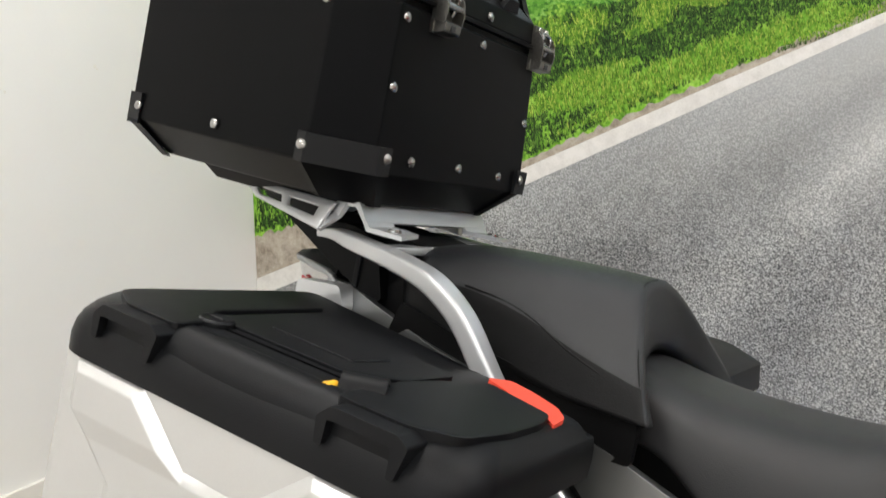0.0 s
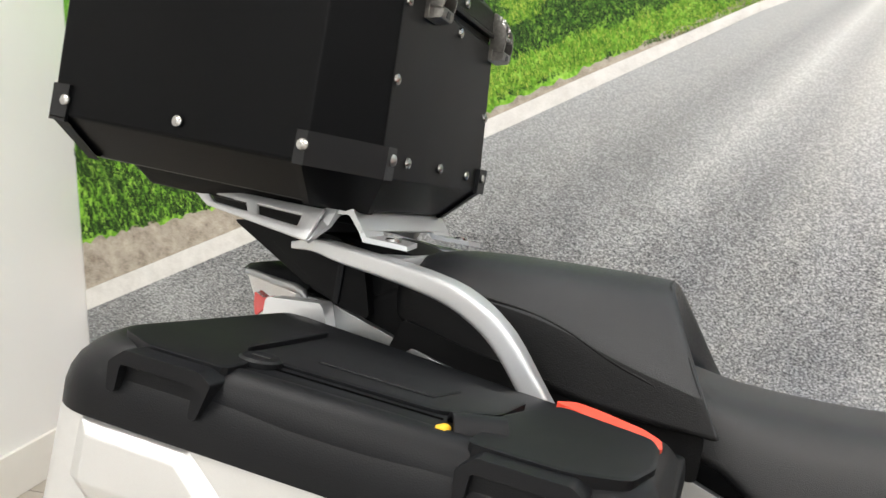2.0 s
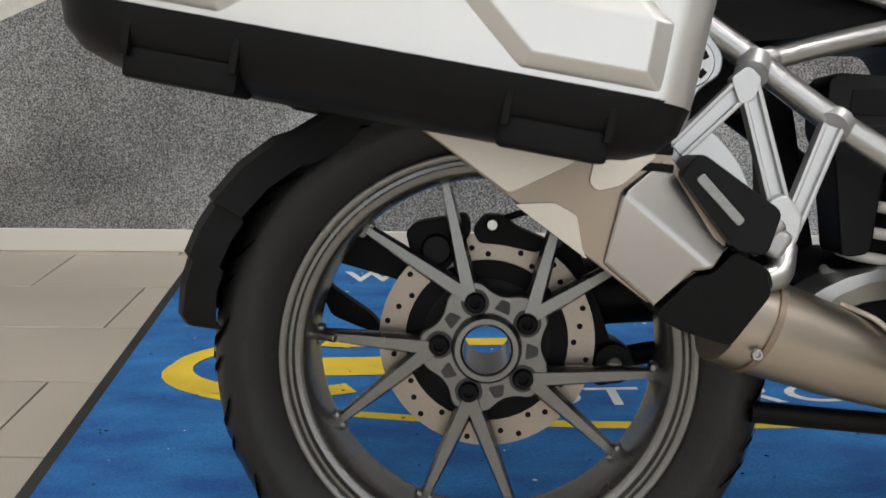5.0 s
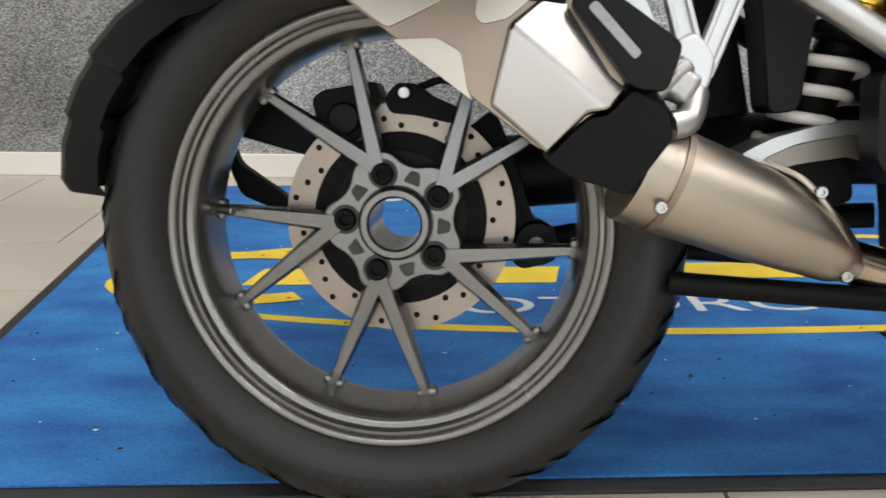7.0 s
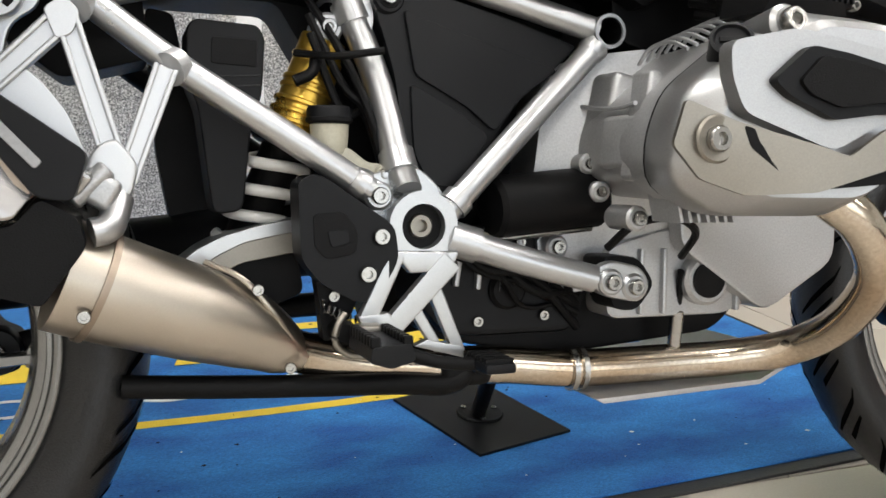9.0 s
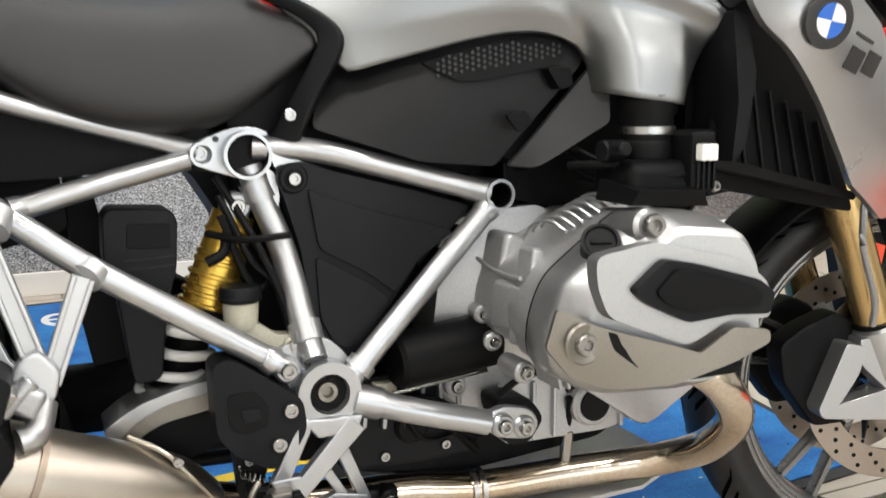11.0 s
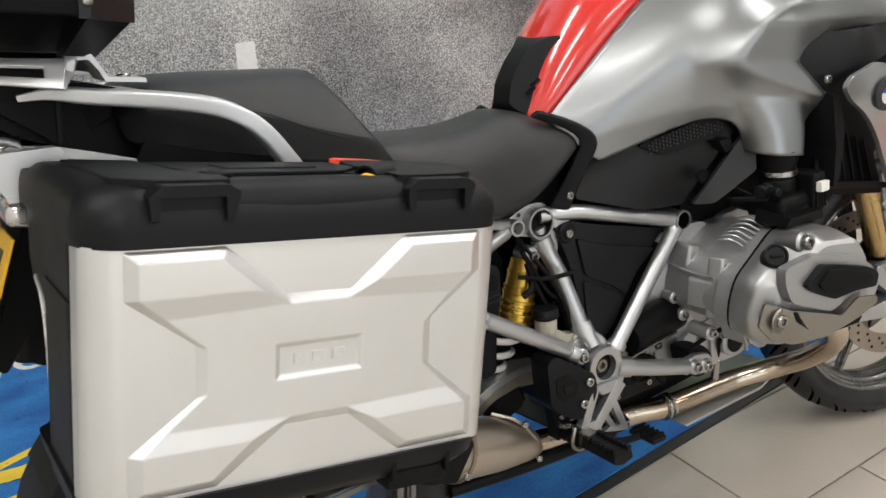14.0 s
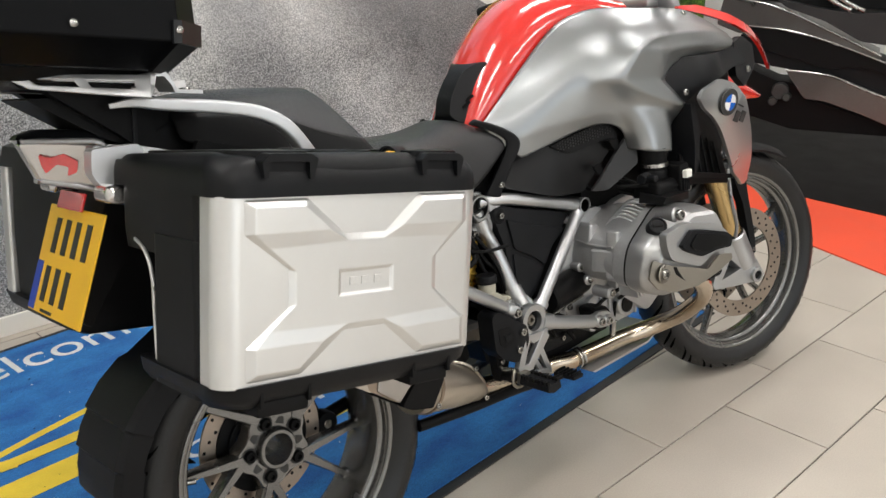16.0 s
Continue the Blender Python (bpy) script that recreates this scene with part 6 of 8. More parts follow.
# centre stand folded up, and the side stand
stand = part("centre_stand", tube([(0.655, -0.090, 0.272), (0.62, -0.095, 0.252), (0.56, -0.095, 0.256), (0.42, -0.093, 0.262), (0.285, -0.082, 0.268)], 0.0120, 14), PLASTIC_DARK, bike, "black folded centre stand")
part("stand_pivot", join(block(0.060, 0.03, 0.036, 0.010, 3, at=(0.640, -0.088, 0.266)), rod((0.652, -0.115, 0.274), (0.652, -0.06, 0.274), 0.011, 16, 0.002)), PLASTIC_DARK, stand)
part("stand_bolt", bolt((0.652, -0.115, 0.274), SIDE, 0.007, 0.005), CHROME, stand, "steel pivot bolt")
part("stand_leg", tube([(0.575, 0.13, 0.265), (0.42, 0.13, 0.268), (0.265, 0.135, 0.272)], 0.0115, 12), PLASTIC_DARK, stand)
part("side_stand", tube([(0.735, 0.09, 0.285), (0.765, 0.15, 0.243), (0.802, 0.22, 0.195), (0.852, 0.392, 0.082)], 0.013, 12), PLASTIC_DARK, bike, "black side stand")
part("side_stand_foot", moved(lathe([(0.035, 0), (0.038, 0.003), (0.036, 0.008), (0.01, 0.010)], 24), pose(0.855, 0.395, 0.077, 99.5, 0, 0)), PLASTIC_DARK, bike)

# rider's seat and passenger seat: lofted cushions
def cushion(name, stations, mt, label, n=28, parent=bike):
    """Stations of x, top z, bottom z, half width at the top, half width at the bottom."""
    rings = []
    for x, zt, zb, wt, wb in stations:
        ring = []
        for j in range(n):
            a = 2 * math.pi * j / n
            c, s = math.cos(a), math.sin(a)
            f = 0.5 + 0.5 * s
            w = wb + (wt - wb) * f
            ring.append((x, w * abs(c) ** 0.55 * (1 if c >= 0 else -1), (zt + zb) / 2 + (zt - zb) / 2 * abs(s) ** 0.55 * (1 if s >= 0 else -1)))
        rings.append(ring)
    ob = part(name, loft(rings), mt, parent, label, 80)
    m = ob.modifiers.new("smooth", "SUBSURF")
    m.levels = m.render_levels = 2
    return ob


cushion("rider_seat", [(0.135, 0.893, 0.82, 0.05, 0.10), (0.150, 0.894, 0.815, 0.075, 0.118), (0.185, 0.882, 0.81, 0.080, 0.128), (0.215, 0.872, 0.800, 0.085, 0.135), (0.265, 0.864, 0.744, 0.095, 0.144), (0.325, 0.857, 0.714, 0.098, 0.147), (0.390, 0.854, 0.701, 0.092, 0.146), (0.443, 0.860, 0.704, 0.078, 0.142), (0.475, 0.870, 0.712, 0.070, 0.142), (0.500, 0.868, 0.726, 0.070, 0.140), (0.530, 0.858, 0.748, 0.078, 0.138), (0.556, 0.846, 0.772, 0.086, 0.134), (0.574, 0.836, 0.790, 0.088, 0.130), (0.582, 0.828, 0.798, 0.084, 0.124)], SEAT, "black vinyl rider's seat")
# passenger seat: a wedge with a folded front face that arches over the rider's seat
SEAT_ROWS = ((-0.128, ((0, 0.980), (0.040, 0.978), (0.060, 0.968), (0.076, 0.952), (0.080, 0.925))),
             (-0.105, ((0, 0.996), (0.055, 0.994), (0.082, 0.984), (0.096, 0.962), (0.102, 0.915))),
             (-0.030, ((0, 0.994), (0.056, 0.992), (0.086, 0.979), (0.103, 0.953), (0.114, 0.890))),
             (0.050, ((0, 0.987), (0.052, 0.984), (0.084, 0.968), (0.114, 0.934), (0.130, 0.872))),
             (0.110, ((0, 0.982), (0.048, 0.979), (0.084, 0.957), (0.131, 0.904), (0.146, 0.858))),
             (None, ((0, 0.976), (0.044, 0.972), (0.080, 0.945), (0.144, 0.876), (0.160, 0.848))))
FRONT_X = (0.153, 0.154, 0.166, 0.194, 0.207)
ARCH = ((0.160, 0, 0.903), (0.161, 0.034, 0.900), (0.169, 0.076, 0.884), (0.190, 0.112, 0.862), (0.203, 0.134, 0.845))
cage, quads, lines = {}, [], []
for s in (-1, 1):
    for i, (x, prof) in enumerate(SEAT_ROWS):
        for j, (y, z) in enumerate(prof):
            cage["m%d_0" % i if j == 0 else "%s%d_%d" % ("r" if s < 0 else "l", i, j)] = (FRONT_X[j] if x is None else x, s * y, z)
    for j, (x, y, z) in enumerate(ARCH):
        cage["ma" if j == 0 else "%sa%d" % ("r" if s < 0 else "l", j)] = (x, s * y, z)
        cage["mb" if j == 0 else "%sb%d" % ("r" if s < 0 else "l", j)] = (x - 0.11, s * y, z - 0.004)


def seat_key(s, i, j):
    return "m%d_0" % i if j == 0 else "%s%d_%d" % (s, i, j)


def arch_key(s, k, j):
    return "m" + k if j == 0 else "%s%s%d" % (s, k, j)


for s in "rl":
    for j in range(4):
        for i in range(5):
            quads.append([seat_key(s, i, j), seat_key(s, i, j + 1), seat_key(s, i + 1, j + 1), seat_key(s, i + 1, j)])
        quads.append([seat_key(s, 5, j), seat_key(s, 5, j + 1), arch_key(s, "a", j + 1), arch_key(s, "a", j)])
        quads.append([arch_key(s, "a", j), arch_key(s, "a", j + 1), arch_key(s, "b", j + 1), arch_key(s, "b", j)])
    lines.append(([seat_key(s, 5, j) for j in range(5)], 0.75))
    lines.append(([arch_key(s, "a", j) for j in range(5)], 0.8))
    lines.append(([seat_key(s, i, 3) for i in range(6)], 0.45))
pseat = curved("passenger_seat", cage, quads, SEAT_REAR, bike, "black vinyl passenger seat with stitched seams", lines, 0.004, 3)
# flanks are a darker vinyl, with shade beside the rail in their colour too
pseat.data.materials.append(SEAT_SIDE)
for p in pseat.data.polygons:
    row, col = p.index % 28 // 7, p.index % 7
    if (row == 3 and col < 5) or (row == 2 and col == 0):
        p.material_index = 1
for s in (-1, 1):
    part("side_seam", tube([(-0.03, s * 0.1045, 0.954), (0.02, s * 0.1085, 0.943), (0.06, s * 0.1165, 0.929), (0.11, s * 0.1310, 0.903), (0.15, s * 0.1395, 0.886), (0.172, s * 0.1440, 0.870), (0.186, s * 0.1505, 0.852)], 0.0016, 8), SEAT_SIDE, pseat, "stitched side seam")
    part("front_seam", tube([(0.1505, s * 0.001, 0.9755), (0.1515, s * 0.040, 0.9705), (0.162, s * 0.076, 0.944), (0.176, s * 0.112, 0.911), (0.191, s * 0.1415, 0.878), (0.202, s * 0.1560, 0.853)], 0.0016, 8), SEAT_SIDE, pseat, "stitched front seam")
    part("side_skirt", shell([(-0.11, 0.925), (-0.03, 0.900), (0.06, 0.878), (0.15, 0.858), (0.196, 0.846), (0.19, 0.805), (0.10, 0.812), (-0.02, 0.850), (-0.13, 0.885)], lambda x, z: -0.118 - 0.13 * (x + 0.05), 0.01, 0.03, 0.002, 0.006) if s < 0 else mirrored(shell([(-0.11, 0.925), (-0.03, 0.900), (0.06, 0.878), (0.15, 0.858), (0.196, 0.846), (0.19, 0.805), (0.10, 0.812), (-0.02, 0.850), (-0.13, 0.885)], lambda x, z: -0.118 - 0.13 * (x + 0.05), 0.01, 0.03, 0.002, 0.006)), PLASTIC_DARK, pseat, "black seat base edge")
part("seat_bolt", bolt((0.541, -0.125, 0.727), SIDE, 0.007, 0.004), CHROME, bike, "steel screw")

# under-seat fairing and tail
part("under_seat_tray", prism([(-0.12, 0.965), (0.20, 0.86), (0.46, 0.73), (0.50, 0.66), (0.20, 0.70), (0.02, 0.80), (-0.16, 0.88), (-0.22, 0.92)], -0.066, 0.066, 0.012), PLASTIC_DARK, bike, "black under-seat tray")
part("tail_unit", prism(rounded([(-0.345, 1.020), (-0.15, 1.00), (-0.05, 0.965), (-0.06, 0.91), (-0.17, 0.915), (-0.24, 0.945)], 0.012), -0.062, 0.062, 0.012), PLASTIC_DARK, bike, "black plastic tail unit")
for s in (-1, 1):
    bm = shell([(-0.262, 0.940), (-0.205, 0.932), (-0.06, 0.884), (0.03, 0.858), (0.175, 0.812), (0.250, 0.772), (0.257, 0.750), (0.250, 0.735), (0.165, 0.735), (0.125, 0.785), (-0.05, 0.845), (-0.25, 0.902)], sheet_depth([(-0.262, 0.94, -0.06), (-0.25, 0.90, -0.075), (0.03, 0.88, -0.135), (0.19, 0.84, -0.150), (0.27, 0.78, -0.135), (0.2, 0.77, -0.14), (-0.05, 0.865, -0.125)]), 0.012, 0.03, 0.003, 0.01)
    part("tail_panel", bm if s < 0 else mirrored(bm), SILVER, bike, "silver painted tail panel")
tl = part("tail_light", loft([[(-0.245, s_ * 0.066, 0.938) for s_ in (-1, 1)] + [(-0.245, s_ * 0.052, 0.868) for s_ in (1, -1)], [(-0.330, s_ * 0.030, 0.956) for s_ in (-1, 1)] + [(-0.312, s_ * 0.022, 0.886) for s_ in (1, -1)], [(-0.350, s_ * 0.014, 0.953) for s_ in (-1, 1)] + [(-0.331, s_ * 0.010, 0.895) for s_ in (1, -1)]]), LENS_CLEAR, bike, "clear wedge tail light with red inner lens")
bevelled_tl = tl.modifiers.new("edge", "BEVEL")
bevelled_tl.width, bevelled_tl.segments = 0.004, 2
for s in (-1, 1):
    part("tail_lens_side", moved(prism(rounded([(-0.030, 0.012), (-0.012, 0.008), (0.006, 0.014), (0.026, 0.002), (0.024, -0.014), (0.010, -0.020), (0.012, -0.006), (-0.004, -0.002), (-0.020, -0.016), (-0.026, -0.004)], 0.003), -0.002, 0.002, 0.001), pose(-0.304, s * 0.0385, 0.918, s * 6, 8, s * 22)), LENS_RED, tl, "red inner lens")
    part("tail_bezel", tube([(-0.346, s * 0.016, 0.957), (-0.29, s * 0.049, 0.949), (-0.246, s * 0.067, 0.940), (-0.243, s * 0.060, 0.905), (-0.245, s * 0.053, 0.867), (-0.28, s * 0.036, 0.878), (-0.328, s * 0.012, 0.893)], 0.0050, 10, 3), RAIL_DARK, tl, "satin lamp bezel")
for s in (-1, 1):
    bm = shell([(-0.276, 0.936), (-0.205, 0.934), (-0.195, 0.905), (-0.215, 0.880), (-0.268, 0.872), (-0.282, 0.900)], lambda x, z: -0.100 - 0.10 * (x + 0.27), 0.03, 0.02, 0.004, 0.006)
    part("tail_cheek", bm if s < 0 else mirrored(bm), RAIL, bike, "silver tail cheek beside the lamp")
part("tail_cap", bevelled(loft([[(-0.240, -0.070, 0.944), (-0.240, 0.070, 0.944), (-0.244, 0.048, 0.960), (-0.244, -0.048, 0.960)], [(-0.325, -0.034, 0.9595), (-0.325, 0.034, 0.9595), (-0.318, 0.022, 0.970), (-0.318, -0.022, 0.970)], [(-0.354, -0.016, 0.9595), (-0.354, 0.016, 0.9595), (-0.348, 0.010, 0.966), (-0.348, -0.010, 0.966)]]), 0.003), PLASTIC, tl, "dark lamp cap")
for s in (-1, 1):
    ind = part("indicator", moved(block(0.045, 0.062, 0.030, 0.012, 3), pose(-0.262, s * 0.118, 0.868, 0, 15, 0)), LENS_CLEAR, bike, "clear lens indicator")
    part("indicator_stalk", tube([(-0.25, s * 0.08, 0.872), (-0.235, s * 0.03, 0.875)], 0.011, 10), PLASTIC_DARK, ind)
part("plate_hanger", prism(rounded([(-0.19, 0.90), (-0.238, 0.888), (-0.330, 0.68), (-0.315, 0.66), (-0.22, 0.78), (-0.13, 0.86)], 0.01), -0.06, 0.06, 0.008), PLASTIC_DARK, bike, "black number plate hanger")
part("rear_reflector", moved(block(0.006, 0.10, 0.03, 0.002), pose(-0.285, 0, 0.853, 0, 24, 0)), LENS_RED, bike, "red rear reflector")
NP = pose(-0.314, 0, 0.757, 0, 24, 0)
plate = part("number_plate", moved(block(0.004, 0.228, 0.178, 0.0015), NP), PLATE_YELLOW, bike, "yellow reflective number plate with black bars")
part("plate_band", moved(block(0.001, 0.026, 0.080, 0.0), NP @ pose(-0.0026, 0.098, -0.046)), PLATE_BLUE, plate, "blue edge band")
for row, count in ((0.040, 4), (-0.040, 3)):
    for i in range(count):
        part("plate_bar", moved(block(0.001, 0.020, 0.058, 0.0), NP @ pose(-0.0026, 0.058 - i * 0.043, row)), PRINT_AND_HOLE_BLACK, plate, "black bar")
part("plate_strip", moved(block(0.001, 0.05, 0.005, 0.0), NP @ pose(-0.0026, 0.03, -0.083)), PRINT_AND_HOLE_BLACK, plate)

# grab rails, rack
for s in (-1, 1):
    pts = [(-0.240, 0.106, 0.995), (-0.205, 0.116, 0.996), (-0.16, 0.128, 0.987), (-0.105, 0.146, 0.977), (-0.06, 0.162, 0.967), (-0.030, 0.172, 0.957), (-0.006, 0.178, 0.943), (0.012, 0.180, 0.927), (0.026, 0.181, 0.909), (0.041, 0.181, 0.885), (0.058, 0.180, 0.858), (0.078, 0.179, 0.832)]
    part("grab_rail", tube([(x, s * y, z) for x, y, z in pts], (0.004, 0.0092, 0.0104, 0.0110, 0.0112, 0.0112, 0.0112, 0.0112), 32, flat=1.22, square=0.36), RAIL, bike, "satin silver grab rail")
bm = prism(rounded([(-0.378, 1.056), (-0.20, 1.030), (-0.186, 1.037), (-0.158, 1.036), (-0.146, 1.014), (-0.150, 1.012), (-0.162, 1.030), (-0.186, 1.031), (-0.200, 1.024), (-0.378, 1.050)], 0.003), -1.0, 1.0, 0.0015)
for v in bm.verts:
    v.co.y *= min(0.140, 0.092 + 0.255 * (v.co.x + 0.384))
rack = part("luggage_rack", bm, RAIL, bike, "silver aluminium luggage rack")
part("rack_tray", bevelled(loft([[(-0.362, s_ * 0.080, 1.046) for s_ in (-1, 1)] + [(-0.352, s_ * 0.080, 1.034) for s_ in (1, -1)], [(-0.205, s_ * 0.118, 1.022) for s_ in (-1, 1)] + [(-0.208, s_ * 0.118, 1.010) for s_ in (1, -1)]]), 0.002), PLASTIC_DARK, rack, "black tray between the rack sides")
part("rail_bridge", block(0.046, 0.270, 0.010, 0.003, at=(-0.130, 0, 0.984)), RAIL, bike, "silver bridge between the grab rails")
for s in (-1, 1):
    # the sloping skirt with two long slots
    along, down = (0.0, 0.14, 0.45, 0.54, 0.88, 1.0), (0.0, 0.30, 0.66, 1.0)
    top_a, top_b, low_a, low_b = Vector((-0.384, s * 0.094, 1.058)), Vector((-0.186, s * 0.146, 1.034)), Vector((-0.348, s * 0.108, 1.033)), Vector((-0.198, s * 0.162, 1.001))
    bm = bmesh.new()
    grid = [[bm.verts.new(top_a.lerp(top_b, u).lerp(low_a.lerp(low_b, u), v)) for v in down] for u in along]
    for i in range(5):
        for j in range(3):
            if (i, j) not in ((1, 1), (3, 1)):
                bm.faces.new((grid[i][j], grid[i + 1][j], grid[i + 1][j + 1], grid[i][j + 1]))
    skirt = part("rack_side", bm, RAIL, rack, "silver slotted rack side plate", 30)
    sm = skirt.modifiers.new("sheet", "SOLIDIFY")
    sm.thickness, sm.offset = 0.0045, 0.0
    sm = skirt.modifiers.new("edge", "BEVEL")
    sm.width, sm.segments = 0.0014, 2
    part("rack_fold", bevelled(loft([[(-0.198, s * 0.162, 1.001), (-0.1975, s * 0.158, 0.999), (-0.1995, s * 0.155, 1.003), (-0.200, s * 0.159, 1.006)], [(-0.182, s * 0.146, 1.018), (-0.181, s * 0.142, 1.016), (-0.190, s * 0.140, 1.020), (-0.191, s * 0.144, 1.023)], [(-0.174, s * 0.141, 1.037), (-0.172, s * 0.136, 1.032), (-0.188, s * 0.136, 1.031), (-0.189, s * 0.141, 1.036)]]), 0.001), RAIL, rack, "", 25)
    part("rack_foot", bevelled(loft([[(-0.160, s * 0.082, 1.0362), (-0.158, s * 0.1395, 1.0362), (-0.159, s * 0.1395, 1.030), (-0.161, s * 0.082, 1.030)], [(-0.145, s * 0.084, 1.010), (-0.143, s * 0.138, 1.008), (-0.147, s * 0.138, 1.003), (-0.149, s * 0.084, 1.005)], [(-0.104, s * 0.094, 1.004), (-0.100, s * 0.134, 1.001), (-0.100, s * 0.134, 0.996), (-0.104, s * 0.094, 0.999)]]), 0.0012), RAIL, rack, "silver rack foot", 25)
    part("rack_bolt", bolt((-0.122, s * 0.117, 1.004), (0, 0, 1), 0.0085, 0.0045), CHROME, rack)
    part("rack_stay", prism(rounded([(-0.318, 1.026), (-0.20, 1.005), (-0.17, 0.985), (-0.16, 0.92), (-0.185, 0.915), (-0.222, 0.950)], 0.006), s * 0.052, s * 0.080, 0.004), PLASTIC_DARK, bike, "black rack support")
    part("stay_rib", moved(block(0.008, 0.006, 0.060, 0.002), pose(-0.196, s * 0.081, 0.962, 0, 8, 0)), PLASTIC, bike)

# ---- tank, side panels, fairing ----
PANEL = {
    "a0": (0.538, -0.084, 0.852), "a1": (0.633, -0.100, 0.940), "a2": (0.700, -0.108, 1.000), "a3": (0.758, -0.116, 1.044), "a4": (0.850, -0.136, 1.064), "a5": (0.950, -0.158, 1.054), "a6": (1.06, -0.165, 1.047), "a7": (1.17, -0.172, 1.037), "a8": (1.258, -0.214, 0.972),
    "b1": (0.600, -0.126, 0.818), "b2": (0.668, -0.152, 0.826), "b3": (0.785, -0.196, 0.850), "b4": (0.846, -0.206, 0.828),
    "c1": (0.665, -0.156, 0.890), "c2": (0.735, -0.176, 0.955), "c3": (0.79, -0.180, 1.005), "c4": (0.865, -0.182, 1.030), "c5": (0.955, -0.186, 1.030), "c6": (1.06, -0.190, 1.024), "c7": (1.165, -0.196, 1.014), "c8": (1.245, -0.228, 0.968),
    "d1": (0.715, -0.172, 0.880), "p0": (0.752, -0.190, 0.912), "s1": (0.806, -0.238, 0.912), "s2": (0.856, -0.254, 0.968), "s3": (0.908, -0.258, 0.990), "s4": (1.0, -0.256, 0.990), "s5": (1.15, -0.254, 0.984), "s6": (1.236, -0.238, 0.962),
    "n1": (0.782, -0.206, 0.940), "n2": (0.840, -0.208, 0.994), "n3": (0.90, -0.208, 1.014), "n4": (1.0, -0.210, 1.013), "n5": (1.15, -0.216, 1.003),
    "r2": (0.931, -0.266, 0.960), "r3": (1.182, -0.266, 0.955), "e1": (0.934, -0.258, 0.896), "e2": (0.982, -0.256, 0.943), "e3": (1.175, -0.258, 0.933), "e4": (1.228, -0.260, 0.948),
    "l1": (0.878, -0.252, 0.870), "tip": (0.998, -0.274, 0.830), "p1": (0.822, -0.203, 0.876),
    "q1": (0.840, -0.210, 0.842), "q2": (0.872, -0.236, 0.848), "q3": (0.940, -0.250, 0.838), "q4": (0.990, -0.254, 0.815),
    "m1": (0.866, -0.226, 0.800), "m2": (0.886, -0.254, 0.797), "m3": (0.948, -0.266, 0.790), "m4": (0.978, -0.236, 0.790),
    "u0": (0.866, -0.206, 0.752), "u1": (0.868, -0.238, 0.749), "u2": (0.886, -0.262, 0.744), "u3": (0.940, -0.270, 0.737), "u4": (0.965, -0.232, 0.735),
    "k0": (0.548, -0.086, 0.836), "k1": (0.606, -0.124, 0.772), "k2": (0.692, -0.150, 0.797), "k3": (0.790, -0.182, 0.824), "k4": (0.860, -0.200, 0.806)}
PANEL_FACES = ["a0 b1 c1 a1", "a1 c1 c2 a2", "a2 c2 c3 a3", "a3 c3 c4 a4", "a4 c4 c5 a5", "a5 c5 c6 a6", "a6 c6 c7 a7", "a7 c7 c8 a8", "b1 b2 d1 c1", "c1 d1 p0 c2", "c2 p0 n1 c3", "p0 s1 n1", "c3 n1 n2 c4", "c4 n2 n3 c5", "c5 n3 n4 c6", "c6 n4 n5 c7", "c7 n5 s6 c8", "n1 s1 s2 n2", "n2 s2 s3 n3", "n3 s3 s4 n4", "n4 s4 s5 n5", "n5 s5 s6", "s1 e1 r2 s2", "s2 r2 s4 s3", "s4 r2 r3 s5", "s5 r3 e4 s6", "r2 e2 e3 r3", "r2 e1 e2", "r3 e3 e4", "s1 l1 tip e1", "b2 b3 p0 d1", "p0 b3 p1 s1",
               "s1 p1 q2 l1", "p1 q1 q2", "b3 b4 q1 p1", "l1 q2 q3 tip", "tip q3 q4", "b4 k4 m1 q1", "q1 m1 m2 q2", "q2 m2 m3 q3", "q3 m3 m4 q4", "k4 u0 u1 m1", "m1 u1 u2 m2", "m2 u2 u3 m3", "m3 u3 u4 m4", "a0 k0 b1", "b1 k0 k1", "b1 k1 k2 b2", "b2 k2 k3 b3", "b3 k3 k4 b4"]
for s in (-1, 1):
    tsp = curved("tank_side_panel", PANEL, [f.split() for f in PANEL_FACES], SILVER, bike, "silver grey painted tank side panel", [("s1 s2 s3 s4 s5 s6".split(), 1.0), ("s1 l1 tip".split(), 1.0), ("r2 r3".split(), 0.9), ("r2 e1".split(), 0.6), ("s2 r2".split(), 0.8), ("a0 b1 b2 b3 b4".split(), 0.55), ("p0 s1".split(), 0.8), ("s1 e1".split(), 0.5), ("p1 q2".split(), 0.3), ("q2 m2 u2".split(), 0.35), ("q3 m3 u3".split(), 0.4), ("u0 u1 u2 u3 u4".split(), 1.0), ("k4 u0".split(), 0.9), ("k1 b1".split(), 0.6), ("a0 a1 a2 a3 a4".split(), 0.5), ("e1 e2 e3 e4".split(), 1.0), ("tip e1".split(), 0.8), ("k0 k1 k2 k3 k4".split(), 0.9)], 0.006, 3, s > 0)
    part("panel_screw", bolt((1.12, s * 0.192, 1.030), (0, s * 0.7, 0.7), 0.007, 0.004), CHROME, tsp, "steel screw")
bm = prism(rounded([(0.508, 0.874), (0.514, 0.906), (0.536, 0.940), (0.558, 0.962), (0.580, 0.975), (0.600, 0.978), (0.592, 0.955), (0.556, 0.898), (0.530, 0.852), (0.516, 0.860)], 0.010), -0.061, 0.061, 0.014, 4)
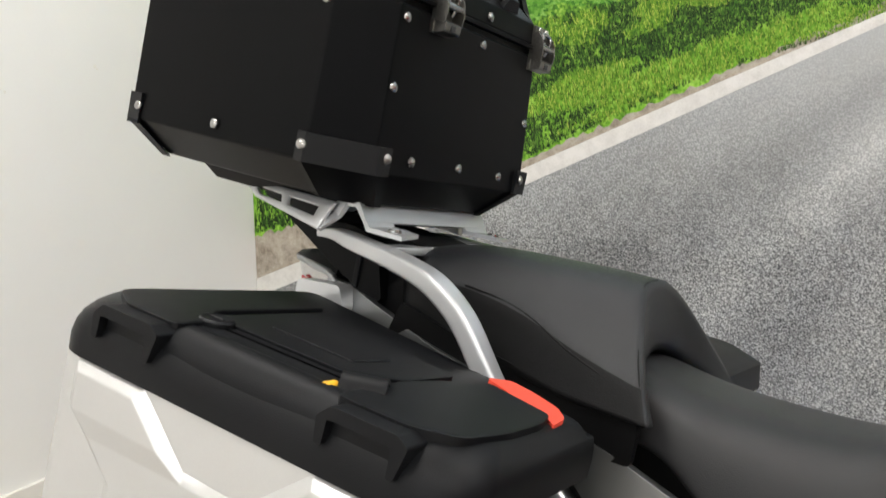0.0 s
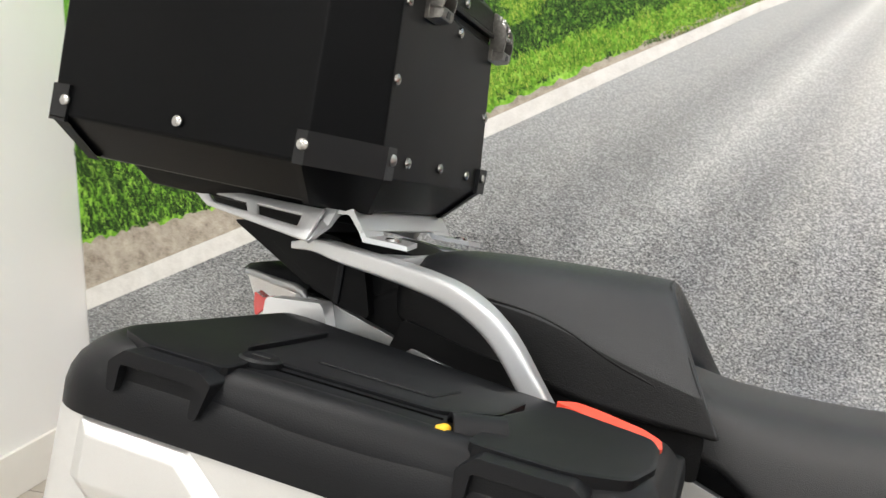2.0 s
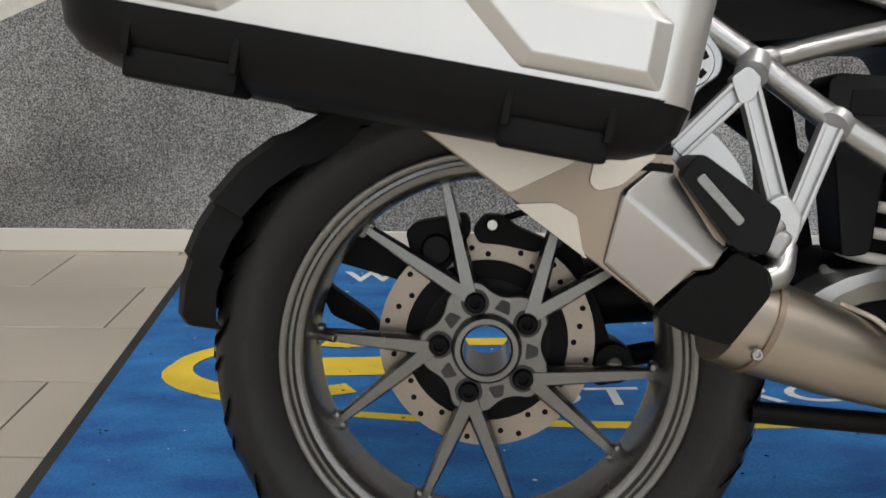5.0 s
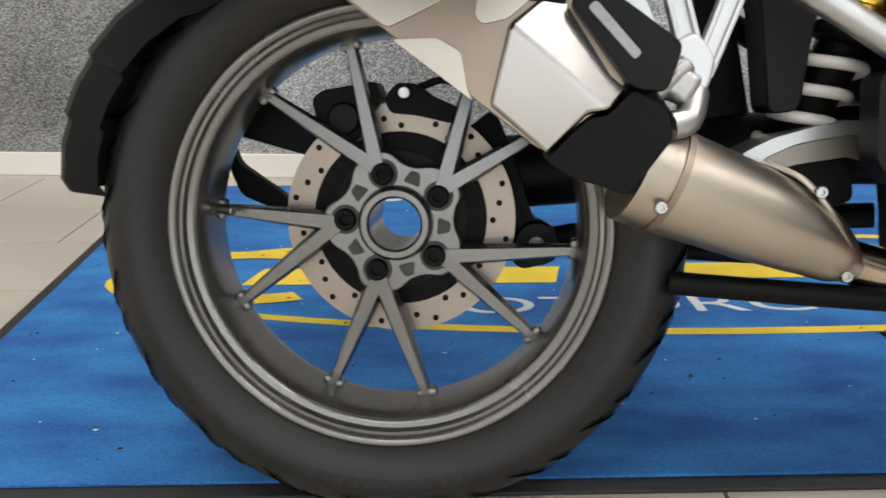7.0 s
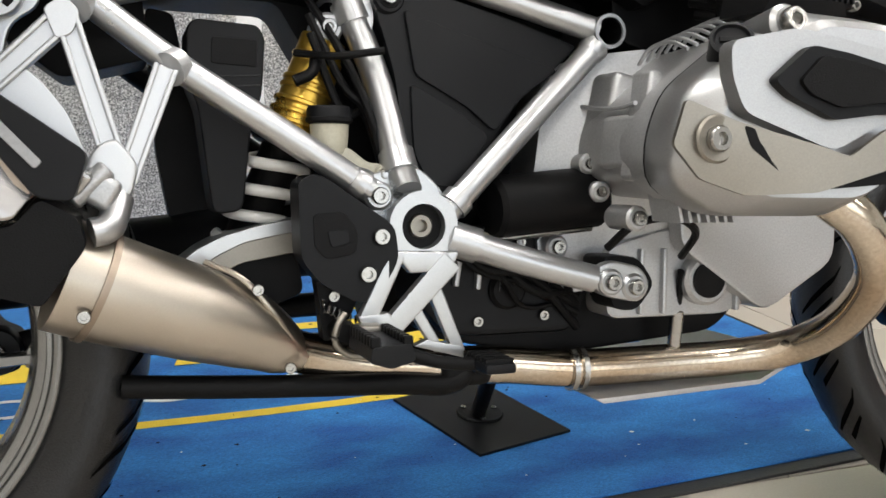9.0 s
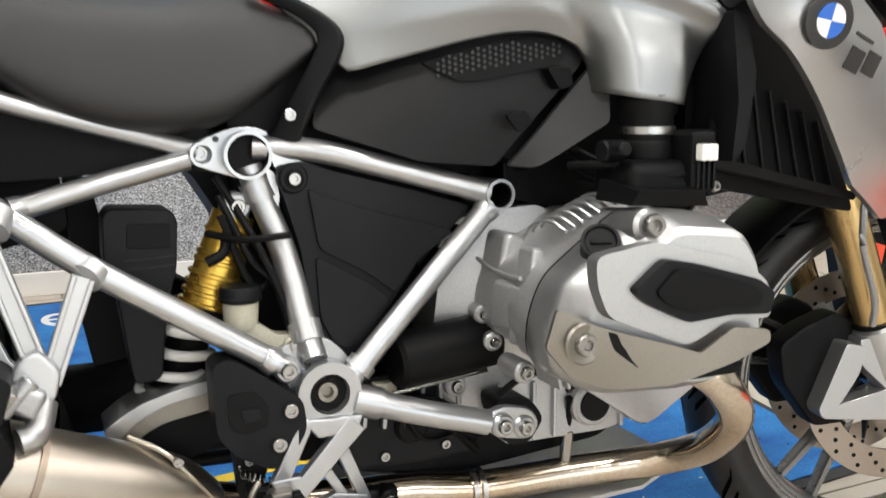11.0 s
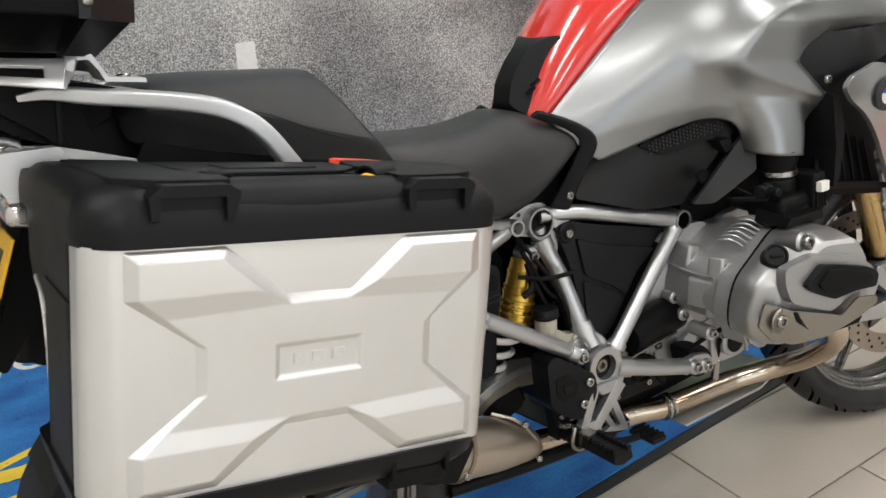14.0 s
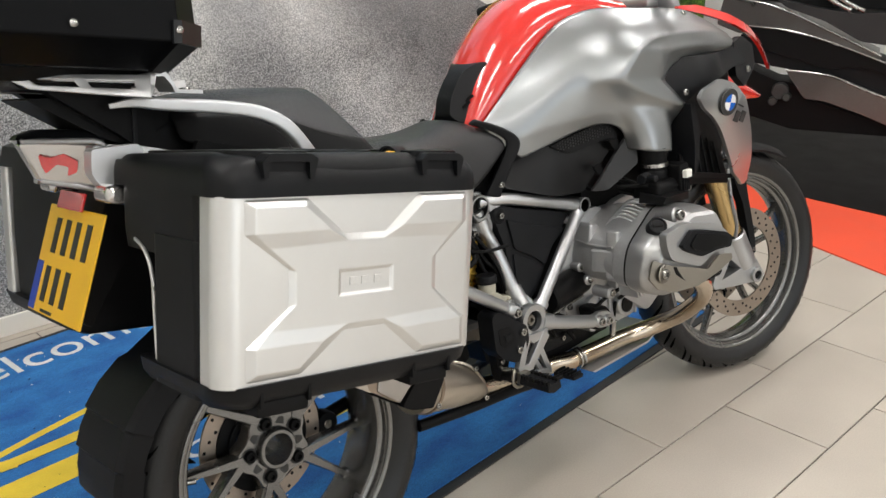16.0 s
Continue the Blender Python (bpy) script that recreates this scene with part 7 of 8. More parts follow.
for v in bm.verts:
    v.co.y *= 1.0 - 0.62 * min(1.0, max(0.0, ((v.co.z - 0.852) * 0.49 - (v.co.x - 0.530) * 0.87) / 0.030))
tpad = part("tank_pad", bm, PLASTIC, bike, "black rubber tank pad")
for q in range(2):
    part("pad_bar", moved(block(0.020, 0.0015, 0.007, 0.0005), pose(0.533 + 0.010 * q, -0.0500, 0.895 + 0.012 * q, 0, -35, -38)), PLASTIC_DARK, tpad, "raised bar")
# red tank cover, ridge in the middle
red = []
STATIONS = [(0.520, 0.862, 0.842, 0.066), (0.560, 0.945, 0.862, 0.080), (0.610, 1.015, 0.912, 0.090), (0.670, 1.072, 0.968, 0.098), (0.740, 1.110, 1.020, 0.108), (0.82, 1.125, 1.046, 0.122), (0.90, 1.118, 1.042, 0.136), (0.98, 1.10, 1.035, 0.144)]
for x, zt, zs, w in spline(STATIONS, 5):
    red.append([(x, w * math.sin(t), zs + (zt - zs) * max(0.0, math.cos(t)) ** 0.8 - 0.004) for t in [radians(-90 + 180 * i / 24) for i in range(25)]] + [(x, 0.5 * w, zs - 0.03), (x, -0.5 * w, zs - 0.03)])
tank = part("fuel_tank", loft(red), RED, bike, "glossy red fuel tank cover", 50)
for s in (-1, 1):
    outer = spline([(0.520, 0.866), (0.560, 0.848), (0.590, 0.827), (0.600, 0.808), (0.595, 0.786), (0.578, 0.752), (0.556, 0.698)], 5)
    inner = spline([(0.508, 0.858), (0.546, 0.840), (0.572, 0.820), (0.577, 0.803), (0.569, 0.782), (0.551, 0.746), (0.526, 0.698)], 5)
    lie = lambda x: -0.080 - 0.60 * max(0.0, min(x, 0.60) - 0.515)
    bm = poly([(x, s * -lie(x), z) for x, z in outer] + [(x, s * -(lie(x) + 0.004), z) for x, z in inner], [(k, k + 1, len(outer) + k + 1, len(outer) + k) for k in range(len(outer) - 1)])
    trim_ = part("seat_trim", bm, PLASTIC, bike, "black trim between seat and tank")
    sm = trim_.modifiers.new("sheet", "SOLIDIFY")
    sm.thickness, sm.offset = 0.011, 0.0
    sm = trim_.modifiers.new("edge", "BEVEL")
    sm.width, sm.segments = 0.0035, 3
    bm = shell([(0.590, 0.790), (0.690, 0.805), (0.795, 0.838), (0.868, 0.815), (0.865, 0.785), (0.772, 0.668), (0.684, 0.675), (0.570, 0.712)], sheet_depth([(0.597, 0.77, -0.088), (0.80, 0.818, -0.160), (0.865, 0.79, -0.185), (0.772, 0.668, -0.150), (0.57, 0.712, -0.105), (0.68, 0.73, -0.140)]), 0.02, 0.02, 0.004, 0.008)
    up_ = part("lower_tank_panel", bm if s < 0 else mirrored(bm), GREY_PLASTIC, bike, "dark grey plastic panel under the tank")
    if s < 0:
        gd = sheet_depth([(0.687, 0.785, -0.134), (0.799, 0.815, -0.169), (0.846, 0.803, -0.186), (0.838, 0.785, -0.184), (0.727, 0.763, -0.150)])
        part("grille", shell([(0.687, 0.784), (0.799, 0.814), (0.846, 0.801), (0.838, 0.783), (0.760, 0.766), (0.727, 0.763)], gd, 0.006, 0.02, 0.002, 0.006), PLASTIC_DARK, up_, "black honeycomb grille")
        for i in range(22):
            for j in range(5):
                gx, gz = 0.705 + i * 0.0062, 0.770 + j * 0.0062 + i * 0.0011 + (0.003 if i % 2 else 0)
                if gz < 0.784 + (gx - 0.687) * 0.25 and gz < 0.806 and not (gx > 0.80 and gz < 0.782):
                    # black dots draw the shade in the grille's cells
                    part("grille_hole_shade", moved(lathe([(0.0022, 0), (0.0022, 0.0012)], 6), Matrix.Translation((gx, gd(gx, gz) - 0.0016, gz))), PRINT_AND_HOLE_BLACK, up_)
    bm = shell([(0.780, 0.668), (0.868, 0.785), (0.880, 0.757), (0.880, 0.718), (0.806, 0.668)], sheet_depth([(0.78, 0.668, -0.165), (0.868, 0.785, -0.208), (0.88, 0.718, -0.222), (0.806, 0.668, -0.19)]), 0.008, 0.02, 0.003, 0.006)
    part("lower_tank_flap", bm if s < 0 else mirrored(bm), GREY_FLAP, bike, "grey plastic flap under the tank")
    for clip in ([(0.812, 0.777), (0.841, 0.779), (0.846, 0.758), (0.828, 0.754)], [(0.768, 0.726), (0.793, 0.731), (0.802, 0.717), (0.784, 0.706)]):
        bm = prism(rounded(clip, 0.004), -0.204 + 0.30 * (0.83 - clip[0][0]), -0.180, 0.002)
        part("flap_clip", bm if s < 0 else mirrored(bm), PLASTIC_DARK, bike, "black panel clip")
    bm = shell([(0.938, 0.893), (0.985, 0.938), (1.155, 0.934), (1.225, 0.952), (1.240, 0.900), (1.187, 0.895), (1.063, 0.872), (1.028, 0.868), (0.994, 0.838)], sheet_depth([(0.938, 0.893, -0.25), (0.985, 0.938, -0.252), (1.155, 0.934, -0.262), (1.225, 0.952, -0.26), (1.24, 0.90, -0.28), (1.063, 0.872, -0.296), (0.994, 0.838, -0.276), (1.02, 0.89, -0.292), (1.10, 0.91, -0.290)]), 0.03, 0.014, 0.005, 0.008)
    part("air_deflector", bm if s < 0 else mirrored(bm), PLASTIC, bike, "black plastic air deflector")
    wing_d = sheet_depth([(0.986, 0.848, -0.316), (1.068, 0.881, -0.318), (1.125, 0.864, -0.320), (1.178, 0.825, -0.316), (1.235, 0.740, -0.295), (1.278, 0.660, -0.268), (1.308, 0.598, -0.237), (1.287, 0.590, -0.237), (1.200, 0.640, -0.266), (1.115, 0.735, -0.296), (1.045, 0.800, -0.310), (1.085, 0.83, -0.328)])
    bm = shell([(0.986, 0.848), (1.000, 0.864), (1.068, 0.881), (1.125, 0.864), (1.178, 0.825), (1.235, 0.740), (1.278, 0.660), (1.308, 0.598), (1.287, 0.590), (1.200, 0.640), (1.115, 0.735), (1.045, 0.800), (1.010, 0.822)], wing_d, 0.010, 0.015, 0.006, 0.010)
    wing = part("fairing_wing", bm if s < 0 else mirrored(bm), FRAME, bike, "silver radiator side wing with a round badge")
    if s < 0:
        bp = laid(wing_d, 1.085, 0.826)
        part("badge_rim", moved(lathe([(0.031, 0.002), (0.031, -0.002), (0.029, -0.0035), (0.0001, -0.003)], 32), bp), PRINT_AND_HOLE_BLACK, wing, "black round badge rim")
        for q in range(4):
            fan = [(0, 0)] + [(0.0188 * math.cos(radians(90 * q + t)), 0.0188 * math.sin(radians(90 * q + t))) for t in range(0, 91, 15)]
            part("badge_quarter", moved(prism(fan, -0.0045, -0.003, 0), bp @ Matrix.Rotation(radians(9), 4, "Y")), ROUNDEL_BLUE if q % 2 else ROUNDEL_WHITE, wing)
        for bx, bz, w, h in ((1.140, 0.786, 0.026, 0.026), (1.170, 0.782, 0.024, 0.026), (1.150, 0.810, 0.034, 0.004)):
            part("badge_bar", moved(block(w, 0.003, h, 0.0005), laid(wing_d, bx, bz) @ pose(0, 0, 0, 0, 18, 0)), PRINT_AND_HOLE_BLACK, wing, "black bar")
    bm = shell([(1.06, 0.84), (0.99, 0.80), (0.985, 0.66), (1.03, 0.640), (1.26, 0.60), (1.20, 0.75)], lambda x, z: -0.215, 0.03, 0.03, 0.004, 0.01)
    part("radiator_shroud", bm if s < 0 else mirrored(bm), PLASTIC_DARK, bike, "black radiator shroud")
    bm = shell([(0.986, 0.838), (1.004, 0.832), (1.022, 0.770), (1.010, 0.690), (0.992, 0.672), (0.998, 0.740)], lambda x, z: -0.292, 0.075, 0.03, 0.003, 0.006)
    part("radiator_louvre", bm if s < 0 else mirrored(bm), PLASTIC, bike, "black louvre beside the radiator")
    bm = shell([(0.990, 0.680), (1.24, 0.628), (1.236, 0.618), (0.988, 0.668)], lambda x, z: -0.262 + 0.1 * (x - 1.0), 0.06, 0.03, 0.003, 0.003)
    part("radiator_ledge", bm if s < 0 else mirrored(bm), PLASTIC_DARK, bike)
    for q in range(7):
        bm = rod((1.03 + 0.026 * q, -0.218, 0.79 - 0.012 * q), (1.05 + 0.028 * q, -0.218, 0.655 - 0.004 * q), 0.0022, 8)
        part("radiator_guard_bar", bm if s < 0 else mirrored(bm), PLASTIC, bike, "thin black radiator guard bar")
    part("fairing_screw", bolt((0.978, s * 0.285, 0.862), (0, s, 0), 0.008, 0.005), CHROME, bike, "steel screw")
    bm = shell([(1.150, 1.048), (1.211, 1.046), (1.311, 1.016), (1.384, 0.983), (1.440, 0.944), (1.485, 0.902), (1.520, 0.868), (1.500, 0.858), (1.468, 0.888), (1.426, 0.924), (1.386, 0.953), (1.309, 0.989), (1.210, 1.024), (1.140, 1.042)], sheet_depth([(1.09, 1.046, -0.160), (1.17, 1.043, -0.165), (1.28, 1.0, -0.205), (1.36, 0.97, -0.215), (1.54, 0.82, -0.19), (1.42, 0.885, -0.230), (1.255, 0.985, -0.215)]), 0.010, 0.02, 0.003, 0.006)
    part("front_cowl", bm if s < 0 else mirrored(bm), RED, bike, "glossy red front cowl")
part("cockpit", prism(rounded([(1.02, 1.035), (1.16, 1.035), (1.28, 0.99), (1.42, 0.90), (1.46, 0.85), (1.02, 0.90)], 0.02), -0.155, 0.155, 0.02), PLASTIC_DARK, bike, "black inner fairing round the steering head")
part("steering_head", join(block(0.12, 0.16, 0.035, 0.012, at=(1.20, 0, 1.065)), rod((1.19, 0, 1.03), (1.17, 0, 1.10), 0.022, 20, 0.004), rod((1.22, -0.09, 1.03), (1.19, -0.09, 1.10), 0.026, 20, 0.004), rod((1.22, 0.09, 1.03), (1.19, 0.09, 1.10), 0.026, 20, 0.004)), RAIL, bike, "silver top yoke")
part("deflector_front", shell([(1.215, 0.950), (1.273, 0.962), (1.344, 0.936), (1.360, 0.882), (1.284, 0.838), (1.225, 0.872)], lambda x, z: -0.268 + 0.2 * (x - 1.2), 0.02, 0.02, 0.004, 0.008), PLASTIC, bike, "black plastic front air deflector")
part("deflector_screw", bolt((1.301, -0.249, 0.880), (0, -1, 0), 0.008, 0.005), CHROME, bike, "steel screw")
# dark blocks added for the shade behind tank, flap, engine and fairing
part("tank_shade_block", prism([(0.47, 0.80), (0.86, 0.80), (0.86, 0.66), (0.78, 0.60), (0.50, 0.62)], -0.06, 0.14, 0.01), PLASTIC_DARK, bike, "added black block for the shade under the tank")
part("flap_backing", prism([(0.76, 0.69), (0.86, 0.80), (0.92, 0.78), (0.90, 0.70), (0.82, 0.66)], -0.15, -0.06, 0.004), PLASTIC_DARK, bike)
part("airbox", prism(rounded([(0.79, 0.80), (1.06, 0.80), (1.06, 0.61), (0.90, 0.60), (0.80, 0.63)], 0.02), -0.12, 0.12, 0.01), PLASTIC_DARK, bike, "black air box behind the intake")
# added only to darken the gap between frame and engine
part("engine_backing", prism(rounded([(0.58, 0.66), (0.80, 0.64), (0.80, 0.42), (0.60, 0.42)], 0.02), -0.02, 0.10, 0.01), PLASTIC_DARK, bike, "added dark block for the shade between frame and engine")
part("fairing_shade_block", prism([(1.0, 0.90), (1.35, 0.88), (1.30, 0.66), (1.05, 0.62)], -0.18, 0.18, 0.02), PLASTIC_DARK, bike, "added dark block for the shade behind the fairing")

# front end, turned a little to the right
FAX = (0.0, 0.0, 0.0)
steer = Matrix.Translation((1.505, -0.05, 0.318)) @ Matrix.Rotation(radians(-13), 4, "Z")
front_wheel = part("front_wheel", moved(wheel_rim(FAX, 0.256, 0.042), steer), RIM, bike, "grey cast front rim")
part("tyre", moved(tyre_ring(FAX, 0.254, 0.322, 0.060), steer), TYRE, front_wheel, "black rubber tyre")
tread(FAX, 0.254, 0.322, 0.060, 44, front_wheel, steer)
part("hub", moved(lathe([(0.012, -0.05), (0.04, -0.05), (0.035, -0.02), (0.035, 0.02), (0.04, 0.05), (0.012, 0.05)], 32, closed=True), steer), RIM, front_wheel)
for i in range(5):
    for off in (-9, 9):
        part("spoke", moved(spoke(polar(FAX, 0.034, 72 * i + 20 + off * 0.4), polar(FAX, 0.228, 72 * i + 20 + off), 0.022, 0.012, 0.024, 0.02, 0, 0), steer), RIM, front_wheel)
for s in (-1, 1):
    d = brake_disc((0, s * 0.058, 0), 0.112, 0.1575, 0.005, 60, front_wheel)
    d.data.transform(steer)
    for ch in d.children:
        ch.data.transform(steer)
    for i in range(5):
        part("disc_arm", moved(spoke(polar((0, s * 0.056, 0), 0.03, 72 * i + 50), polar((0, s * 0.056, 0), 0.116, 72 * i + 50), 0.016, 0.004, 0.022, 0.004, 0, 0), steer), RIM, front_wheel)
    part("fork_leg", moved(rod((-0.060, s * 0.09, 0.080), (-0.195, s * 0.09, 0.46), 0.0290, 28), steer), FORK_GOLD, bike, "gold fork leg")
    foot_ = part("fork_foot", moved(bevelled(join(
        prism(rounded([(-0.128, 0.078), (-0.096, 0.072), (-0.104, 0.032), (-0.130, -0.010), (-0.158, -0.036), (-0.168, -0.022)], 0.006), s * 0.080, s * 0.116, 0.004),
        prism(rounded([(-0.105, 0.082), (-0.045, 0.085), (0.0, 0.022), (-0.05, -0.002), (-0.100, 0.042)], 0.006), s * 0.078, s * 0.113, 0.004),
        prism(rounded([(-0.160, -0.035), (-0.134, -0.014), (-0.052, 0.006), (0.0, 0.022), (0.024, -0.018), (0.014, -0.046), (-0.08, -0.041)], 0.006), s * 0.076, s * 0.1145, 0.004)), 0.0005, 1), steer), FRAME, bike, "cast silver fork foot with a triangular opening")
    part("fork_sleeve", moved(rod((-0.068, s * 0.09, 0.102), (-0.024, s * 0.09, 0.004), 0.0365, 32, 0.004), steer), FRAME, foot_)
    part("sleeve_seal", moved(rod((-0.0695, s * 0.09, 0.1065), (-0.0675, s * 0.09, 0.101), 0.033, 28, 0.001), steer), PLASTIC_DARK, foot_, "black seal")
    part("axle_clamp", moved(pipe_end((-0.003, s * 0.085, -0.025), (-0.003, s * 0.124, -0.025), 0.013, 0.021), steer), FRAME, foot_)
    part("axle", moved(rod((-0.003, s * 0.05, -0.025), (-0.003, s * 0.118, -0.025), 0.0128, 18, 0.002), steer), PLASTIC_DARK, foot_, "dark axle end")
    stay = part("fork_guard", moved(prism(rounded([(-0.062, 0.255), (-0.020, 0.262), (-0.010, 0.20), (0.010, 0.10), (0.016, 0.035), (0.002, 0.030), (-0.012, 0.09), (-0.030, 0.18)], 0.006), s * 0.070, s * 0.100, 0.004), steer), PLASTIC, bike, "black plastic fork guard")
    part("guard_screw", moved(bolt((0.006, s * 0.100, 0.046), (0, s, 0), 0.006, 0.004), steer), CHROME, stay)
    cal = part("front_caliper", moved(prism(rounded([(-0.175, 0.098), (-0.125, 0.118), (-0.085, 0.10), (-0.075, 0.03), (-0.085, -0.055), (-0.150, -0.06), (-0.205, 0.01), (-0.215, 0.07)], 0.012), s * 0.035, s * 0.082, 0.008), steer), PLASTIC_DARK, bike, "black radial brake caliper")
    part("caliper_piston", moved(rod((-0.105, s * 0.075, 0.012), (-0.105, s * 0.090, 0.012), 0.017, 20, 0.003), steer), PLASTIC, cal)
    part("caliper_bolt", moved(bolt((-0.100, s * 0.082, -0.045), (0, s, 0), 0.008, 0.006), steer), CHROME, cal)
part("front_mudguard", moved(loft([[Vector((0.342 * math.cos(radians(a)), w, 0.342 * math.sin(radians(a)) - (0.02 if abs(w) > 0.05 else 0))) for w in (-0.075, -0.05, 0.0, 0.05, 0.075)] + [Vector((0.336 * math.cos(radians(a)), w, 0.336 * math.sin(radians(a)) - (0.02 if abs(w) > 0.05 else 0))) for w in (0.072, 0.048, 0.0, -0.048, -0.072)] for a in range(60, 156, 8)]), steer), PLASTIC, bike, "black front mudguard")
part("beak", loft([oval(1.42, 0.855, 0.07, 0.04, y=0), oval(1.50, 0.83, 0.075, 0.035, y=0), oval(1.66, 0.78, 0.06, 0.02, y=0), oval(1.75, 0.76, 0.03, 0.008, y=0)]), RED, bike, "red front beak")
part("brake_hose", tube([(1.33, -0.17, 0.62), (1.31, -0.19, 0.55), (1.35, -0.18, 0.47), (1.36, -0.17, 0.43)], 0.005, 8), STONE_GREY, bike, "grey brake hose")
hb = part("handlebar", tube([(1.10, -0.40, 1.09), (1.13, -0.25, 1.12), (1.19, -0.10, 1.14), (1.19, 0.10, 1.14), (1.13, 0.25, 1.12), (1.10, 0.40, 1.09)], 0.014, 12), PLASTIC_DARK, bike, "black handlebar")
for s in (-1, 1):
    part("grip", rod((1.106, s * 0.36, 1.095), (1.095, s * 0.46, 1.078), 0.018, 16, 0.003), PLASTIC, hb, "black grip")
    part("handlebar_clamp", block(0.05, 0.05, 0.06, 0.01, at=(1.15, s * 0.055, 1.12)), RAIL, hb, "silver handlebar clamp")
part("brake_lever", tube([(1.14, -0.30, 1.11), (1.18, -0.36, 1.10), (1.17, -0.46, 1.085)], 0.007, 8), PLASTIC, hb, "black brake lever")


# ---- right pannier ----
PAN = BIKE @ pose(-0.062, -0.451, 0.729, 0, 9.5, 0)   # x along the case, z up, outer face at y = 0
pannier = thing("pannier", "aluminium faced pannier with black plastic lid and base", "pannier", PAN, "panniers")


def round_rect(hx, y0, y1, r, n=10):
    """The case's plan: corners rounded on the outer side."""
    pts = []
    q = 0.02 if y1 - y0 > 0.1 else 0.006
    for cx, cy, a0, rr in ((hx - r, y0 + r, -90, r), (hx - q, y1 - q, 0, q), (-hx + q, y1 - q, 90, q), (-hx + r, y0 + r, 180, r)):
        for i in range(n + 1):
            a = radians(a0 + 90 * i / n)
            pts.append((cx + rr * math.cos(a), cy + rr * math.sin(a)))
    return pts


def case_loft(levels, y1, r=0.03):
    """Levels of z, half length, outer y."""
    return loft([[(x, y, z) for x, y in round_rect(hx, y0, y1, r)] for z, hx, y0 in levels])


DEPTH = 0.310
part("case", case_loft([(-0.124, 0.2165, 0.0036), (0.0, 0.220, 0.0036), (0.122, 0.223, 0.0036)], 0.06, 0.030), CASE_ALU, pannier, "silver aluminium outer skin")
part("inner_shell", moved(case_loft([(-0.150, 0.203, 0.058), (0.06, 0.210, 0.060)], 0.205, 0.02), Matrix.Translation((-0.011, 0, 0))), PLASTIC, pannier, "black plastic case shell")
part("upper_shell", moved(case_loft([(0.03, 0.206, 0.060), (0.06, 0.210, 0.060), (0.150, 0.211, 0.060)], 0.315, 0.02), Matrix.Translation((-0.011, 0, 0))), PLASTIC, pannier)
part("base", case_loft([(-0.167, 0.165, 0.055), (-0.164, 0.187, 0.034), (-0.156, 0.204, 0.016), (-0.142, 0.2145, 0.004), (-0.1225, 0.2185, -0.0005)], DEPTH - 0.06, 0.045), PLASTIC, pannier, "black plastic base")
part("lid", case_loft([(0.1205, 0.226, -0.002), (0.136, 0.2265, -0.002), (0.147, 0.2255, 0.0005), (0.156, 0.223, 0.005), (0.164, 0.218, 0.012), (0.170, 0.212, 0.020), (0.1735, 0.207, 0.028), (0.175, 0.202, 0.038), (0.1755, 0.196, 0.052)], 0.333, 0.045), PLASTIC, pannier, "black plastic lid", 60)
for s_ob in [o for o in pannier.children if o.name.startswith(("case", "base", "inner_shell"))]:
    for v in s_ob.data.vertices:   # the rear end runs out a little towards the base
        if v.co.x < 0:
            v.co.x -= 0.009 * min(1.0, max(0.0, (0.122 - v.co.z) / 0.246))
part("shell_trim", tube([(-0.2195, 0.262, 0.045), (-0.2200, 0.228, 0.030), (-0.2200, 0.207, 0.0), (-0.218, 0.205, -0.05), (-0.214, 0.205, -0.14)], 0.0028, 8), CASE_ALU, pannier, "thin silver edge trim")
# the pressed outer face: a quarter of the pattern, mirrored to all four corners
LOW, FIELD_Y, ARM_Y = 0.0034, -0.0006, -0.0040
QUARTER = {"b0": (0.036, LOW, 0.067), "b1": (0.096, LOW, 0.118), "b2": (0.189, LOW, 0.118), "b3": (0.189, LOW, 0.073), "b4": (0.131, LOW, 0.026), "b5": (0.131, LOW, 0.0), "b6": (0.0, LOW, 0.067), "t1": (0.102, ARM_Y, 0.108), "t2": (0.177, ARM_Y, 0.108), "t3": (0.177, ARM_Y, 0.074), "t4": (0.062, ARM_Y, 0.075), "c0": (0.031, FIELD_Y, 0.058), "c3": (0.154, FIELD_Y, 0.054), "c4": (0.121, FIELD_Y, 0.022), "c5": (0.121, FIELD_Y, 0.0), "c6": (0.0, FIELD_Y, 0.058), "r1": (0.047, FIELD_Y, 0.0), "r2": (0.047, FIELD_Y, 0.0185), "r3": (0.0, FIELD_Y, 0.0185), "q0": (0.0, 0.0022, 0.0), "q1": (0.043, 0.0022, 0.0), "q2": (0.043, 0.0022, 0.0145), "q3": (0.0, 0.0022, 0.0145)}
Q_FACES = ["t1 t2 t3 t4", "t4 t3 c3 c0", "b1 b2 t2 t1", "b2 b3 t3 t2", "b3 c3 t3", "b3 b4 c4 c3", "b4 b5 c5 c4", "b1 t1 t4 b0", "b0 t4 c0", "b0 c0 c6 b6", "c0 c3 c4 r2", "c4 c5 r1 r2", "c0 r2 r3 c6", "r1 q1 q2 r2", "r2 q2 q3 r3", "q0 q1 q2 q3"]
bm = bmesh.new()
for sx in (-1, 1):
    for sz in (-1, 1):
        vs = {k: bm.verts.new((sx * (x + (0.010 if sz < 0 and sx < 0 and k in ("b1", "t1", "t4") else -0.006 if sx < 0 and k in ("b4", "b5", "c4", "c5") else 0.0)), y, sz * z)) for k, (x, y, z) in QUARTER.items()}
        for f in Q_FACES:
            bm.faces.new([vs[k] for k in f.split()])
